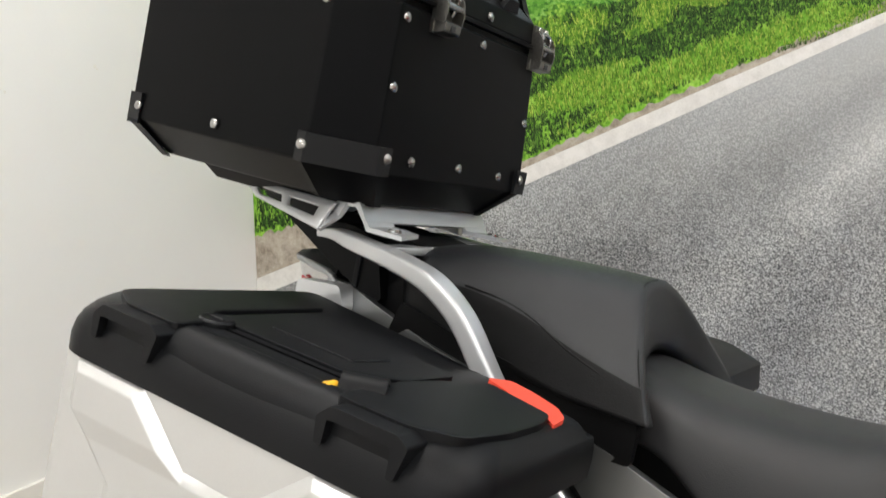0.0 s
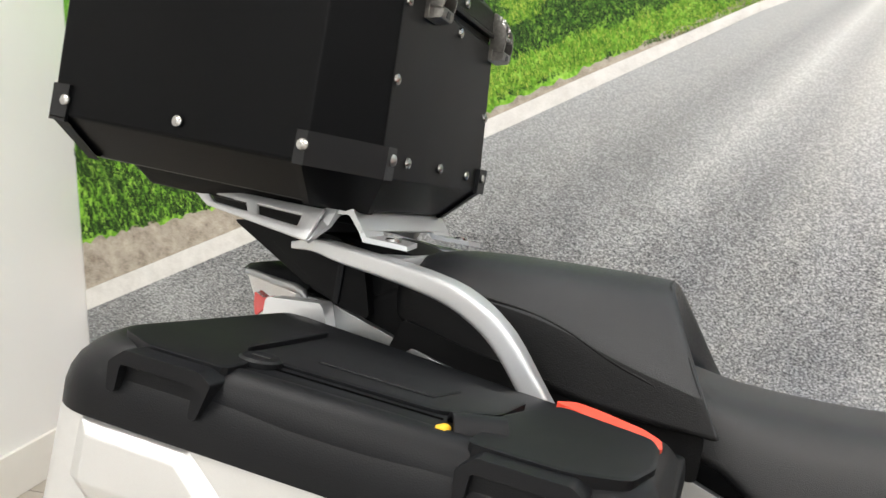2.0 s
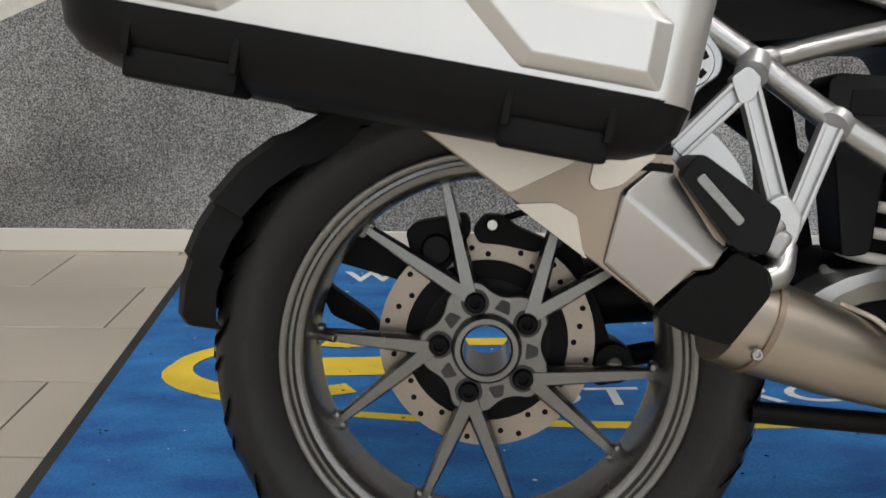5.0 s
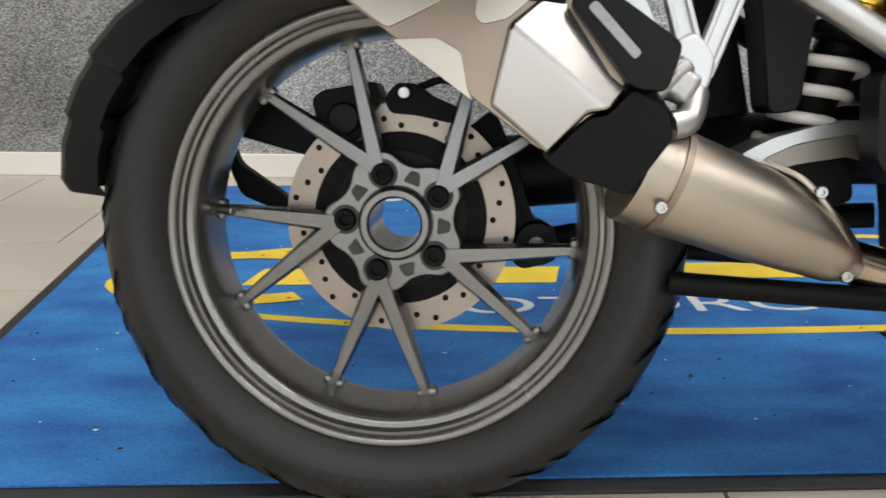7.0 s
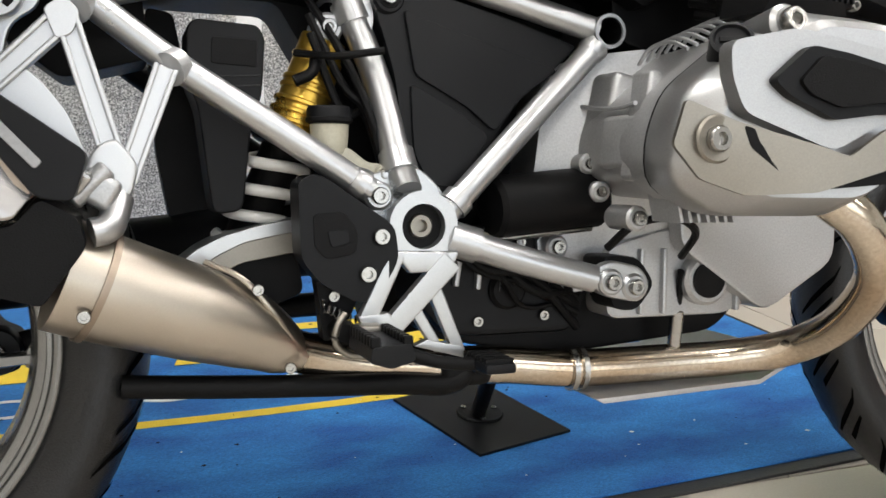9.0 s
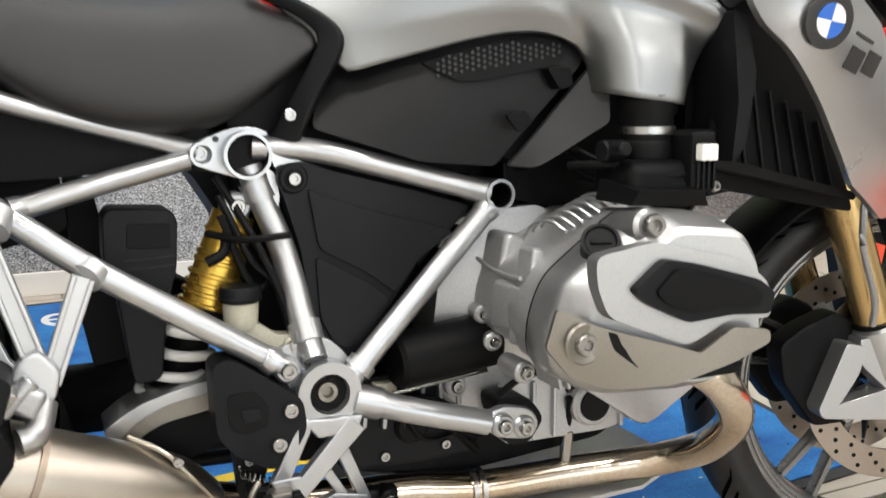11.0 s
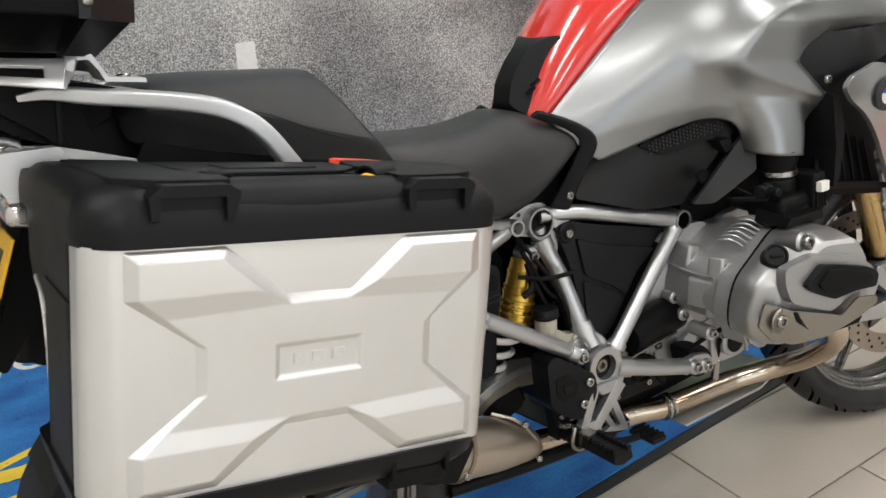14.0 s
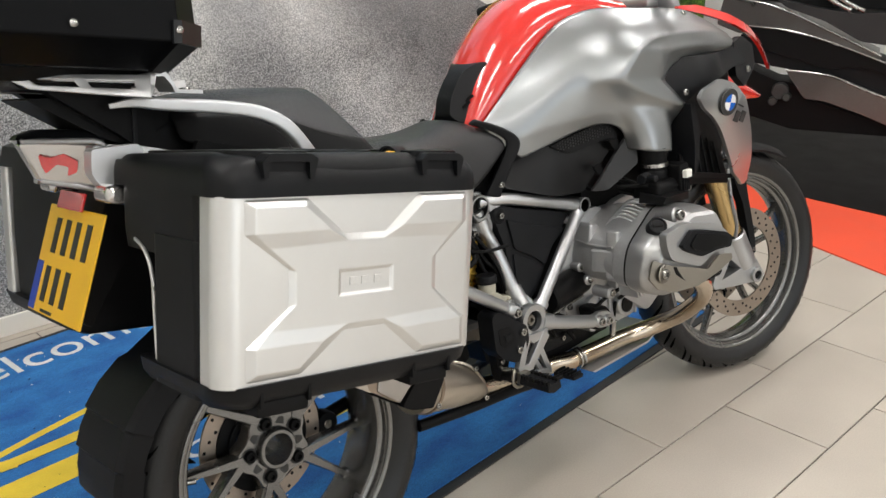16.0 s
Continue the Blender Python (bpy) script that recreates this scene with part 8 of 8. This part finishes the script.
bmesh.ops.remove_doubles(bm, verts=bm.verts, dist=1e-5)
bmesh.ops.recalc_face_normals(bm, faces=bm.faces)
bevelled(bm, 0.0016, 2, 4)
part("pressing", bm, CASE_ALU, pannier, "pressed cross pattern with sunken badge", 30)
for x in (-0.021, -0.001, 0.021):
    part("badge_bar", block(0.013, 0.0012, 0.011, 0.0003, at=(x, 0.0014, 0.001)), EMBOSS, pannier, "raised bar")


def latch_frame(x0, x1):
    pts = [(x0, 0.145), (x0 - 0.002, 0.166), (x0 + 0.010, 0.1765), (x1 - 0.006, 0.1765), (x1 + 0.005, 0.170), (x1 - 0.002, 0.143), (x1 - 0.0085, 0.143), (x1 - 0.009, 0.1655), (x0 + 0.0085, 0.1655), (x0 + 0.0075, 0.145)]
    part("hinge_cover", prism(rounded(pts, 0.0025), -0.0055, 0.05, 0.0022), PLASTIC, pannier, "black moulded hinge bridge")
    part("hinge_recess", prism(rounded([(x0 + 0.004, 0.167), (x1 - 0.004, 0.167), (x1 - 0.005, 0.128), (x0 + 0.005, 0.128)], 0.003), 0.0035, 0.05, 0.001), PLASTIC, pannier)


def inner_edge(x):
    return 0.333 - 0.36 * (min(max(x, -0.2), 0.1) + 0.2) + 0.10 * max(0.0, min(x, 0.17) - 0.1)


for s_ob in [o for o in pannier.children if o.name.startswith(("lid", "upper_shell"))]:
    for v in s_ob.data.vertices:   # the case narrows towards the seat, and its top falls away inwards
        if v.co.z > 0.16:
            v.co.z -= max(0.0, v.co.y - 0.08) * 0.045
        if v.co.y > 0.1:
            v.co.y = 0.1 + (v.co.y - 0.1) * (inner_edge(v.co.x) - 0.1) / (0.233 if s_ob.name.startswith("lid") else 0.240)


def lid_plate(name, plan_, z0, z1, label="", inset=0.004, r=0.010):
    """A raised field on the lid's top, laid along its fall."""
    c = Vector((sum(p[0] for p in plan_) / len(plan_), sum(p[1] for p in plan_) / len(plan_)))
    low = rounded(plan_, r)
    up = [tuple(Vector(p) + (c - Vector(p)).normalized() * inset) for p in low]
    fall = lambda y: max(0.0, y - 0.08) * 0.045
    return part(name, bevelled(loft([[(x, y, z0 - fall(y)) for x, y in low], [(x, y, z1 - 0.001 - fall(y)) for x, y in low], [(x, y, z1 - fall(y)) for x, y in up]]), 0.0006, 1), PLASTIC, pannier, label, 24)


lid_plate("lid_block", [(-0.192, 0.040), (-0.150, 0.014), (-0.086, 0.014), (-0.086, 0.050), (-0.112, 0.085), (-0.118, 0.255), (-0.188, 0.290)], 0.170, 0.1795, "raised end of the lid")
lid_plate("lid_block", [(0.092, 0.014), (0.160, 0.014), (0.196, 0.034), (0.207, 0.080), (0.205, 0.145), (0.196, 0.180), (0.118, 0.208), (0.100, 0.150), (0.092, 0.110)], 0.170, 0.1795, "raised end of the lid")
lid_plate("lid_panel", [(-0.102, 0.070), (0.056, 0.070), (0.090, 0.112), (0.094, 0.190), (-0.020, 0.215), (-0.108, 0.240)], 0.172, 0.1785, "raised centre panel of the lid")
lid_plate("lid_inlay", [(-0.060, 0.105), (0.040, 0.100), (0.048, 0.150), (-0.060, 0.168)], 0.176, 0.1800, "low step on the lid", 0.0015, 0.004)
latch_frame(-0.166, -0.089)
latch_frame(0.095, 0.171)
for x0, x1 in ((-0.168, -0.088), (0.090, 0.165)):
    part("base_foot", block(x1 - x0, 0.05, 0.022, 0.004, at=((x0 + x1) / 2, 0.034, -0.160)), PLASTIC_DARK, pannier)
    for xx in (x0 + 0.003, x1 - 0.003):
        part("base_rib", block(0.006, 0.012, 0.030, 0.0015, at=(xx, 0.008, -0.142)), PLASTIC_DARK, pannier)
part("lid_handle", tube([(-0.088, 0.031, 0.150), (0.0, 0.030, 0.151), (0.096, 0.031, 0.150)], 0.0265, 28), PLASTIC, pannier, "black rolled carry handle", 60)
# a thin black bar draws the shade in the gap
part("handle_groove", tube([(-0.080, 0.0585, 0.1752), (0.0, 0.0585, 0.1752), (0.062, 0.0585, 0.1752)], 0.0014, 8), GROOVE_SHADE, pannier, "dark line for the shade in the gap behind the handle")
part("lock_button", lathe([(0.0165, 0), (0.0165, 0.006), (0.014, 0.0078), (0.0115, 0.0070), (0.0001, 0.0072)], 28), PLASTIC, pannier, "round black lock cover").data.transform(pose(-0.086, 0.062, 0.1735, 90, 0, 0))
part("lock_slot", block(0.014, 0.003, 0.001, 0.0002, at=(-0.086, 0.062, 0.1812)), PRINT_AND_HOLE_BLACK, pannier)
pocket = part("lock_pocket", moved(bevelled(pipe_end((0.0, 0.0, 0.0), (0.034, 0.018, 0.002), 0.0125, 0.0165, 28), 0.001, 2, 40), Matrix.Translation((0.071, 0.048, 0.1690))), PLASTIC, pannier, "black rounded lock pocket")
# black core added for the shade inside the pocket
part("pocket_floor", rod((0.080, 0.0528, 0.1695), (0.102, 0.064, 0.1707), 0.0127, 20), PRINT_AND_HOLE_BLACK, pocket)
part("lock_tab", prism(rounded([(0.055, 0.165), (0.0615, 0.1750), (0.069, 0.1785), (0.0738, 0.1762), (0.0732, 0.165)], 0.003), 0.030, 0.044, 0.002), YELLOW_TAB, pannier, "yellow lock tab")
strip_lo = rounded([(0.110, 0.219), (0.126, 0.240), (0.150, 0.234), (0.186, 0.217), (0.203, 0.196), (0.206, 0.166), (0.196, 0.176)], 0.006)
part("reflector", bevelled(loft([[(x, y, 0.1660 - 0.05 * (x - 0.11)) for x, y in strip_lo], [(x, y, 0.1735 - 0.03 * (x - 0.11)) for x, y in strip_lo]]), 0.0012, 2), RED_REFLECTOR, pannier, "red reflective strip", 30)

left_pan = thing("pannier", "black backed pannier on the far side of the motorcycle", "pannier", BIKE @ pose(-0.062, 0.451, 0.729, 0, 9.5, 180) @ pose(0, 0, 0, 0, -19, 0), "panniers")
part("case", case_loft([(-0.124, 0.2165, 0.003), (0.122, 0.223, 0.003)], 0.06), CASE_ALU, left_pan, "silver aluminium outer skin")
part("inner_shell", case_loft([(-0.150, 0.205, 0.052), (0.0, 0.214, 0.055), (0.150, 0.214, 0.055)], DEPTH + 0.03, 0.02), PLASTIC, left_pan, "black plastic case shell")
part("base", case_loft([(-0.166, 0.175, 0.045), (-0.148, 0.210, 0.006), (-0.1225, 0.2195, -0.001)], DEPTH), PLASTIC, left_pan, "black plastic base")
part("lid", case_loft([(0.1205, 0.226, -0.002), (0.158, 0.221, 0.008), (0.174, 0.190, 0.042)], DEPTH, 0.04), PLASTIC, left_pan, "black plastic lid")

# ---- top box ----
BOX = BIKE @ pose(-0.29, 0.0, 1.035, 0, 8.5, 0)   # x ahead, origin under the middle of the case
box = thing("top_box", "black riveted aluminium top box with steel latches", "top box", BOX)
BLACK_ALU = mat("black_powder_coat", (0.0025, 0.0027, 0.0032), 0.34, 0.0, bump=0.1, var=0.2, fine=900, spec=0.075)


LATCH = mat("worn_latch_steel", (0.24, 0.23, 0.21), 0.34, 1.0, bump=0.15, var=0.25, scale=30)


EDGE_BLACK = mat("black_moulded_guard", (0.006, 0.0065, 0.0075), 0.36, 0.0, bump=0.1, var=0.2, fine=900, spec=0.3)
def plan(z, xf, xr, wf, wr, ch):
    """An eight-sided plan: front x, rear x, half widths, corner cut."""
    return [(xf, -wf + ch, z), (xf, wf - ch, z), (xf - ch, wf, z), (xr + ch * 0.3, wr, z), (xr, wr - ch * 0.4, z), (xr, -wr + ch * 0.4, z), (xr + ch * 0.3, -wr, z), (xf - ch, -wf, z)]


def box_loft(levels, bev=0.003):
    bm = loft([plan(*lv) for lv in levels])
    bmesh.ops.recalc_face_normals(bm, faces=bm.faces)
    return bevelled(bm, bev, 2, 12)


part("body", box_loft([(0.020, 0.138, -0.182, 0.166, 0.163, 0.045), (0.058, 0.166, -0.207, 0.228, 0.213, 0.054), (0.246, 0.152, -0.217, 0.213, 0.204, 0.052)]), BLACK_ALU, box, "black powder coated case body", 15)
part("base_tray", box_loft([(0.0, 0.118, -0.150, 0.110, 0.104, 0.045), (0.0205, 0.128, -0.165, 0.130, 0.124, 0.045)]), PLASTIC_DARK, box)
part("seam", box_loft([(0.2465, 0.148, -0.209, 0.209, 0.200, 0.06), (0.253, 0.148, -0.209, 0.209, 0.200, 0.06)], 0), PLASTIC_DARK, box, "rubber seal")
part("lid_rim", box_loft([(0.2535, 0.157, -0.218, 0.218, 0.209, 0.062), (0.259, 0.157, -0.218, 0.218, 0.209, 0.062)], 0.0015), BLACK_ALU, box, "", 15)
part("lid", box_loft([(0.2592, 0.154, -0.215, 0.215, 0.206, 0.062), (0.287, 0.149, -0.213, 0.209, 0.201, 0.062), (0.333, 0.100, -0.175, 0.150, 0.145, 0.045), (0.338, 0.090, -0.165, 0.140, 0.135, 0.045)]), BLACK_ALU, box, "black powder coated lid", 15)


def face_rivet(p, d):
    part("rivet", rivet(p, d, 0.0062, 0.0035), CHROME, box, "bright rivet")


for s in (-1, 1):
    for x in (-0.176, -0.034):
        face_rivet((x, s * (0.2145 + (x + 0.19) * 0.046), 0.074), (0, s, 0.1))
    for x in (-0.192, -0.050, 0.092):
        face_rivet((x, s * (0.2052 + (x + 0.196) * 0.030), 0.232), (0, s, 0.1))
    for x in (-0.192, -0.052, 0.092):
        face_rivet((x, s * (0.2055 + (x + 0.196) * 0.030), 0.274), (0, s, 0.15))
    face_rivet((0.1655, s * 0.105, 0.076), (1, 0, 0.1))
    face_rivet((0.159, s * 0.158, 0.154), (1, 0, 0.1))
    face_rivet((0.1535, s * 0.150, 0.232), (1, 0, 0.1))
    face_rivet((0.151, s * 0.150, 0.270), (1, 0, 0.15))
    # corner guards low on the case
    g = [(0.101, s * 0.2318), (0.113, s * 0.2325), (0.1715, s * 0.1760), (0.170, s * 0.150), (0.164, s * 0.150), (0.164, s * 0.167), (0.107, s * 0.2255), (0.101, s * 0.2250)]
    bm = poly([(x, y, z) for z in (0.056, 0.088) for x, y in g], [tuple(range(8)), tuple(range(15, 7, -1))] + [(i, (i + 1) % 8, 8 + (i + 1) % 8, 8 + i) for i in range(8)])
    part("corner_guard", bevelled(bm, 0.0012, 2), EDGE_BLACK, box, "black corner guard", 20)
    face_rivet((0.1095, s * 0.2322, 0.0745), (0.2, s, 0.1))
    face_rivet((0.1705, s * 0.160, 0.076), (1, s * 0.2, 0.1))
    bm = loft([[(0.101, s * 0.2305, 0.058), (0.110, s * 0.2315, 0.058), (0.1700, s * 0.1700, 0.058), (0.170, s * 0.150, 0.058)], [(0.088, s * 0.1675, 0.017), (0.095, s * 0.1675, 0.017), (0.1395, s * 0.123, 0.017), (0.1395, s * 0.110, 0.017)]])
    part("corner_foot", bm, BLACK_ALU, box, "", 20)
    r = [(-0.2105, s * 0.186), (-0.2105, s * 0.193), (-0.193, s * 0.2155), (-0.172, s * 0.2165), (-0.172, s * 0.2115), (-0.189, s * 0.2100)]
    bm = poly([(x, y, z) for z in (0.052, 0.090) for x, y in r], [tuple(range(6)), tuple(range(11, 5, -1))] + [(i, (i + 1) % 6, 6 + (i + 1) % 6, 6 + i) for i in range(6)])
    part("corner_guard", bevelled(bm, 0.0012, 2), EDGE_BLACK, box, "black corner guard", 20)
    bm = loft([[(-0.2105, s * 0.186, 0.056), (-0.2105, s * 0.193, 0.056), (-0.191, s * 0.2170, 0.056), (-0.172, s * 0.2180, 0.056)], [(-0.184, s * 0.146, 0.017), (-0.184, s * 0.154, 0.017), (-0.176, s * 0.166, 0.017), (-0.160, s * 0.167, 0.017)]])
    part("corner_foot", bm, BLACK_ALU, box, "", 20)
    # carry handle: a steel bar between two brackets on the lid
    hd = part("lid_handle", rod((-0.198, s * 0.167, 0.3245), (0.098, s * 0.169, 0.3245), 0.0055, 16), CHROME, box, "polished steel carry bar")
    for x0, x1, b0, b1 in ((-0.206, -0.190, -0.216, -0.184), (0.090, 0.110, 0.078, 0.132)):
        low = [(b0, s * 0.2095, 0.282), (b1, s * (0.2095 if b1 < 0 else 0.196), 0.282), (b1, s * (0.196 if b1 < 0 else 0.176), 0.290), (b0, s * 0.196, 0.296)]
        mid = [(x0 - 0.002, s * 0.192, 0.306), (x1 + 0.004, s * 0.190, 0.306), (x1 + 0.003, s * 0.172, 0.310), (x0 - 0.001, s * 0.174, 0.310)]
        top = [(x0, s * 0.175, 0.329), (x1, s * 0.175, 0.328), (x1, s * 0.158, 0.331), (x0, s * 0.158, 0.332)]
        part("handle_bracket", bevelled(loft([low, mid, top]), 0.003), EDGE_BLACK, hd, "black handle bracket", 25)
    pl = [(-0.186, s * 0.2045, 0.2905), (0.082, s * 0.2045, 0.2905), (0.058, s * 0.166, 0.3235), (-0.172, s * 0.166, 0.3235)]
    part("lid_plate", loft([pl, [(x, y - s * 0.004, z - 0.004) for x, y, z in pl]]), RAIL_DARK, box, "satin aluminium plate under the carry bar", 20)
face_rivet((0.1655, 0.0, 0.078), (1, 0, 0.1))
face_rivet((0.1535, 0.018, 0.235), (1, 0, 0.1))
face_rivet((0.1535, 0.022, 0.270), (1, 0, 0.15))
for y in (-0.085, 0.160):
    lt = part("latch", join(prism(rounded([(0.153, 0.226), (0.1575, 0.226), (0.1555, 0.286), (0.151, 0.286)], 0.001), y - 0.019, y + 0.019, 0.0008), prism(rounded([(0.156, 0.226), (0.172, 0.229), (0.173, 0.240), (0.166, 0.243), (0.156, 0.243)], 0.003), y - 0.017, y + 0.017, 0.001)), LATCH, box, "worn steel toggle latch")
    for sy in (-1, 1):
        part("latch_cheek", prism(rounded([(0.156, 0.240), (0.172, 0.238), (0.1735, 0.252), (0.170, 0.268), (0.160, 0.279), (0.155, 0.278)], 0.004), y + sy * 0.018 - 0.0012, y + sy * 0.018 + 0.0012, 0.0004), LATCH, lt)
        part("latch_screw", bolt((0.157, y + sy * 0.009, 0.281), (1, 0, 0), 0.004, 0.0025), CHROME, lt)
    part("latch_bow", tube([(0.160, y - 0.011, 0.250), (0.166, y - 0.011, 0.266), (0.163, y - 0.009, 0.276), (0.163, y + 0.009, 0.276), (0.166, y + 0.011, 0.266), (0.160, y + 0.011, 0.250)], 0.0028, 10), CHROME, lt, "bright wire bow")
    part("latch_roller", rod((0.167, y - 0.018, 0.259), (0.167, y + 0.018, 0.259), 0.0042, 14, 0.0008), CHROME, lt)
    # black dab for the shade in the latch's opening
    part("latch_hole_shade", moved(block(0.002, 0.010, 0.007, 0.0005), pose(0.1722, y, 0.2345)), PRINT_AND_HOLE_BLACK, lt)
for y in (-0.125, 0.080):
    lp = part("lashing_loop", bevelled(loft([[(0.146, y - 0.020, 0.290), (0.146, y + 0.020, 0.290), (0.108, y + 0.020, 0.326), (0.108, y - 0.020, 0.326)], [(0.150, y - 0.013, 0.304), (0.150, y + 0.013, 0.304), (0.128, y + 0.013, 0.326), (0.128, y - 0.013, 0.326)]]), 0.003), PLASTIC, box, "black plastic lashing loop", 25)
    # the loop is solid: a black block gives its slot's shade
    part("loop_slot_shade", block(0.012, 0.015, 0.006, 0.002, at=(0.142, y, 0.3155)), PRINT_AND_HOLE_BLACK, lp)
    part("loop_screw", rivet((0.140, y - 0.0185, 0.303), (0.6, -0.6, 0.5), 0.006, 0.004), CHROME, lp)


# ---- the second motorcycle, beyond the black floor's edge ----
SECOND = pose(3.3, 1.75, 0.008, 0, 0, math.degrees(math.atan2(-0.93, 0.365)))
other = thing("motorcycle", "dark silver touring motorcycle parked on the black floor", "motorcycle", SECOND, "")
GREY_PAINT = mat("dark_silver_paint", (0.13, 0.122, 0.118), 0.30, 0.8, coat=0.4, bump=0.02)
for nm, pts, y0, y1, mt, lab in (
    ("side_panel", [(-0.60, 0.83), (-0.36, 0.803), (-0.08, 0.696), (0.166, 0.593), (0.163, 0.578), (0.0, 0.628), (-0.17, 0.666), (-0.404, 0.698), (-0.50, 0.66), (-0.62, 0.70)], -0.02, 0.30, GREY_PAINT, "dark silver side panel"),
    ("inset_panel", [(-0.46, 0.70), (-0.268, 0.690), (-0.023, 0.634), (0.30, 0.53), (0.32, 0.48), (0.083, 0.541), (-0.054, 0.516), (-0.252, 0.560), (-0.40, 0.60)], -0.035, 0.28, PLASTIC_DARK, "black inset panel"),
    ("lower_band", [(-0.50, 0.66), (-0.355, 0.61), (-0.251, 0.57), (-0.053, 0.525), (0.083, 0.548), (0.34, 0.48), (0.34, 0.36), (0.099, 0.444), (-0.049, 0.490), (-0.255, 0.500), (-0.45, 0.52)], -0.01, 0.28, PLASTIC, "dark grey lower band"),
    ("belly_panel", [(-0.254, 0.497), (-0.048, 0.488), (0.100, 0.438), (0.36, 0.36), (0.38, 0.22), (0.12, 0.312), (-0.053, 0.360), (-0.15, 0.365), (-0.209, 0.436)], -0.05, 0.26, GREY_PAINT, "silver belly panel with reddish reflections"),
    ("upper_body", [(-0.90, 0.80), (-0.62, 0.835), (-0.36, 0.815), (-0.10, 0.80), (0.42, 0.815), (0.45, 1.10), (0.10, 1.16), (-0.30, 1.20), (-0.70, 1.15), (-0.95, 1.00)], 0.06, 0.26, PLASTIC_DARK, "black upper bodywork"),
    ("seat", [(-0.35, 0.84), (-0.143, 0.803), (0.021, 0.788), (0.40, 0.82), (0.40, 0.66), (0.20, 0.645), (0.064, 0.657), (-0.111, 0.744), (-0.30, 0.80)], -0.01, 0.30, SEAT, "black seat"),
    ("power_unit", [(-0.48, 0.50), (-0.294, 0.43), (-0.233, 0.432), (-0.124, 0.351), (0.36, 0.23), (0.30, 0.20), (-0.20, 0.19), (-0.45, 0.25)], 0.02, 0.24, PLASTIC_DARK, "dark power unit"),
):
    part(nm, prism(rounded(pts, 0.015), y0, y1, 0.012), mt, other, lab)
for pts in ([(-0.60, -0.03, 0.834), (-0.36, -0.03, 0.806), (-0.08, -0.03, 0.700), (0.166, -0.03, 0.596)], [(-0.46, -0.045, 0.702), (-0.268, -0.045, 0.692), (-0.023, -0.045, 0.636), (0.30, -0.045, 0.532)], [(-0.254, -0.06, 0.500), (-0.048, -0.06, 0.490), (0.100, -0.06, 0.440), (0.36, -0.06, 0.362)]):
    part("trim_strip", tube(pts, 0.005, 8), CHROME, other, "bright trim strip")
for dx_ in (0.0, 0.06, 0.30):
    part("chrome_bar", tube([(-0.20 + dx_, 0.02, 0.92), (-0.10 + dx_, 0.01, 0.845), (0.0 + dx_, 0.0, 0.80)], 0.012, 10), CHROME, other, "chrome bar")
for p, r in (((-0.27, 0.0, 0.385), 0.042), ((-0.235, -0.02, 0.36), 0.02), ((-0.30, 0.0, 0.33), 0.022)):
    part("engine_cover", rod((p[0], p[1] + 0.05, p[2]), (p[0], p[1] - 0.02, p[2]), r, 20, 0.004), RIM_DARK, other, "cast engine cover")
for x in (-0.95, 0.62):
    w = part("wheel", moved(wheel_rim((0, 0, 0), 0.216, 0.05), pose(x, 0.13, 0.298)), RIM, other, "grey cast rim")
    part("tyre", moved(tyre_ring((0, 0, 0), 0.214, 0.298, 0.07), pose(x, 0.13, 0.298)), TYRE, w, "black tyre")
    part("hub", moved(lathe([(0.02, -0.04), (0.215, -0.01), (0.215, 0.01), (0.02, 0.04)], 24, closed=True), pose(x, 0.13, 0.298)), RIM, w)

# ---- floor tiles ----
TW, TH, GAP = 0.586, 0.290, 0.004


def tile_mesh(w, h):
    return block(w - GAP, h - GAP, 0.006, 0.0012, 1, at=(0, 0, -0.003))


def varied(m, amount):
    """A slight change of tone from piece to piece."""
    nt, bs = m.node_tree, m.node_tree.nodes["Principled BSDF"]
    info, mr, mx = nt.nodes.new("ShaderNodeObjectInfo"), nt.nodes.new("ShaderNodeMapRange"), nt.nodes.new("ShaderNodeMixRGB")
    mr.inputs[3].default_value, mr.inputs[4].default_value = 1 - amount, 1.0
    nt.links.new(info.outputs["Random"], mr.inputs[0])
    mx.blend_type, mx.inputs[0].default_value = "MULTIPLY", 1.0
    nt.links.new(bs.inputs["Base Color"].links[0].from_socket, mx.inputs[1])
    nt.links.new(mr.outputs[0], mx.inputs[2])
    nt.links.new(mx.outputs[0], bs.inputs["Base Color"])


varied(TILE, 0.07)
first = None
for row in range(-8, 7):
    y0 = 0.925 + row * TH
    if y0 + TH > WALL_Y + 0.25:
        continue
    for col in range(-6, 5):
        x0 = (0.491 if row % 2 == 0 else 0.791) + col * TW
        if x0 + TW < WALL_X or x0 > 2.8:
            continue
        if first is None:
            first = part("tile", tile_mesh(TW, TH), TILE, floor)
            tob = first
        else:
            tob = new("tile", first.data)
            tob.parent = floor
        tob.location = (x0 + TW / 2, y0 + TH / 2, 0)
rest = bmesh.new()
for ax0, ax1, ay0, ay1 in ((WALL_X, 6.2, -4.0, 0.925 - 8 * TH), (0.491 + 5 * TW, 6.2, 0.925 - 8 * TH, WALL_Y)):
    y = ay0
    while y < ay1 - 0.01:
        x = ax0
        while x < ax1 - 0.01:
            w, h = min(TW, ax1 - x), min(TH, ay1 - y)
            c = [(x + 0.002, y + 0.002), (x + w - 0.002, y + 0.002), (x + w - 0.002, y + h - 0.002), (x + 0.002, y + h - 0.002)]
            rest.faces.new([rest.verts.new((px_, py_, -0.0005)) for px_, py_ in c])
            x += TW
        y += TH
tagged(part("far_tiles", rest, TILE, floor), kind="stuff")
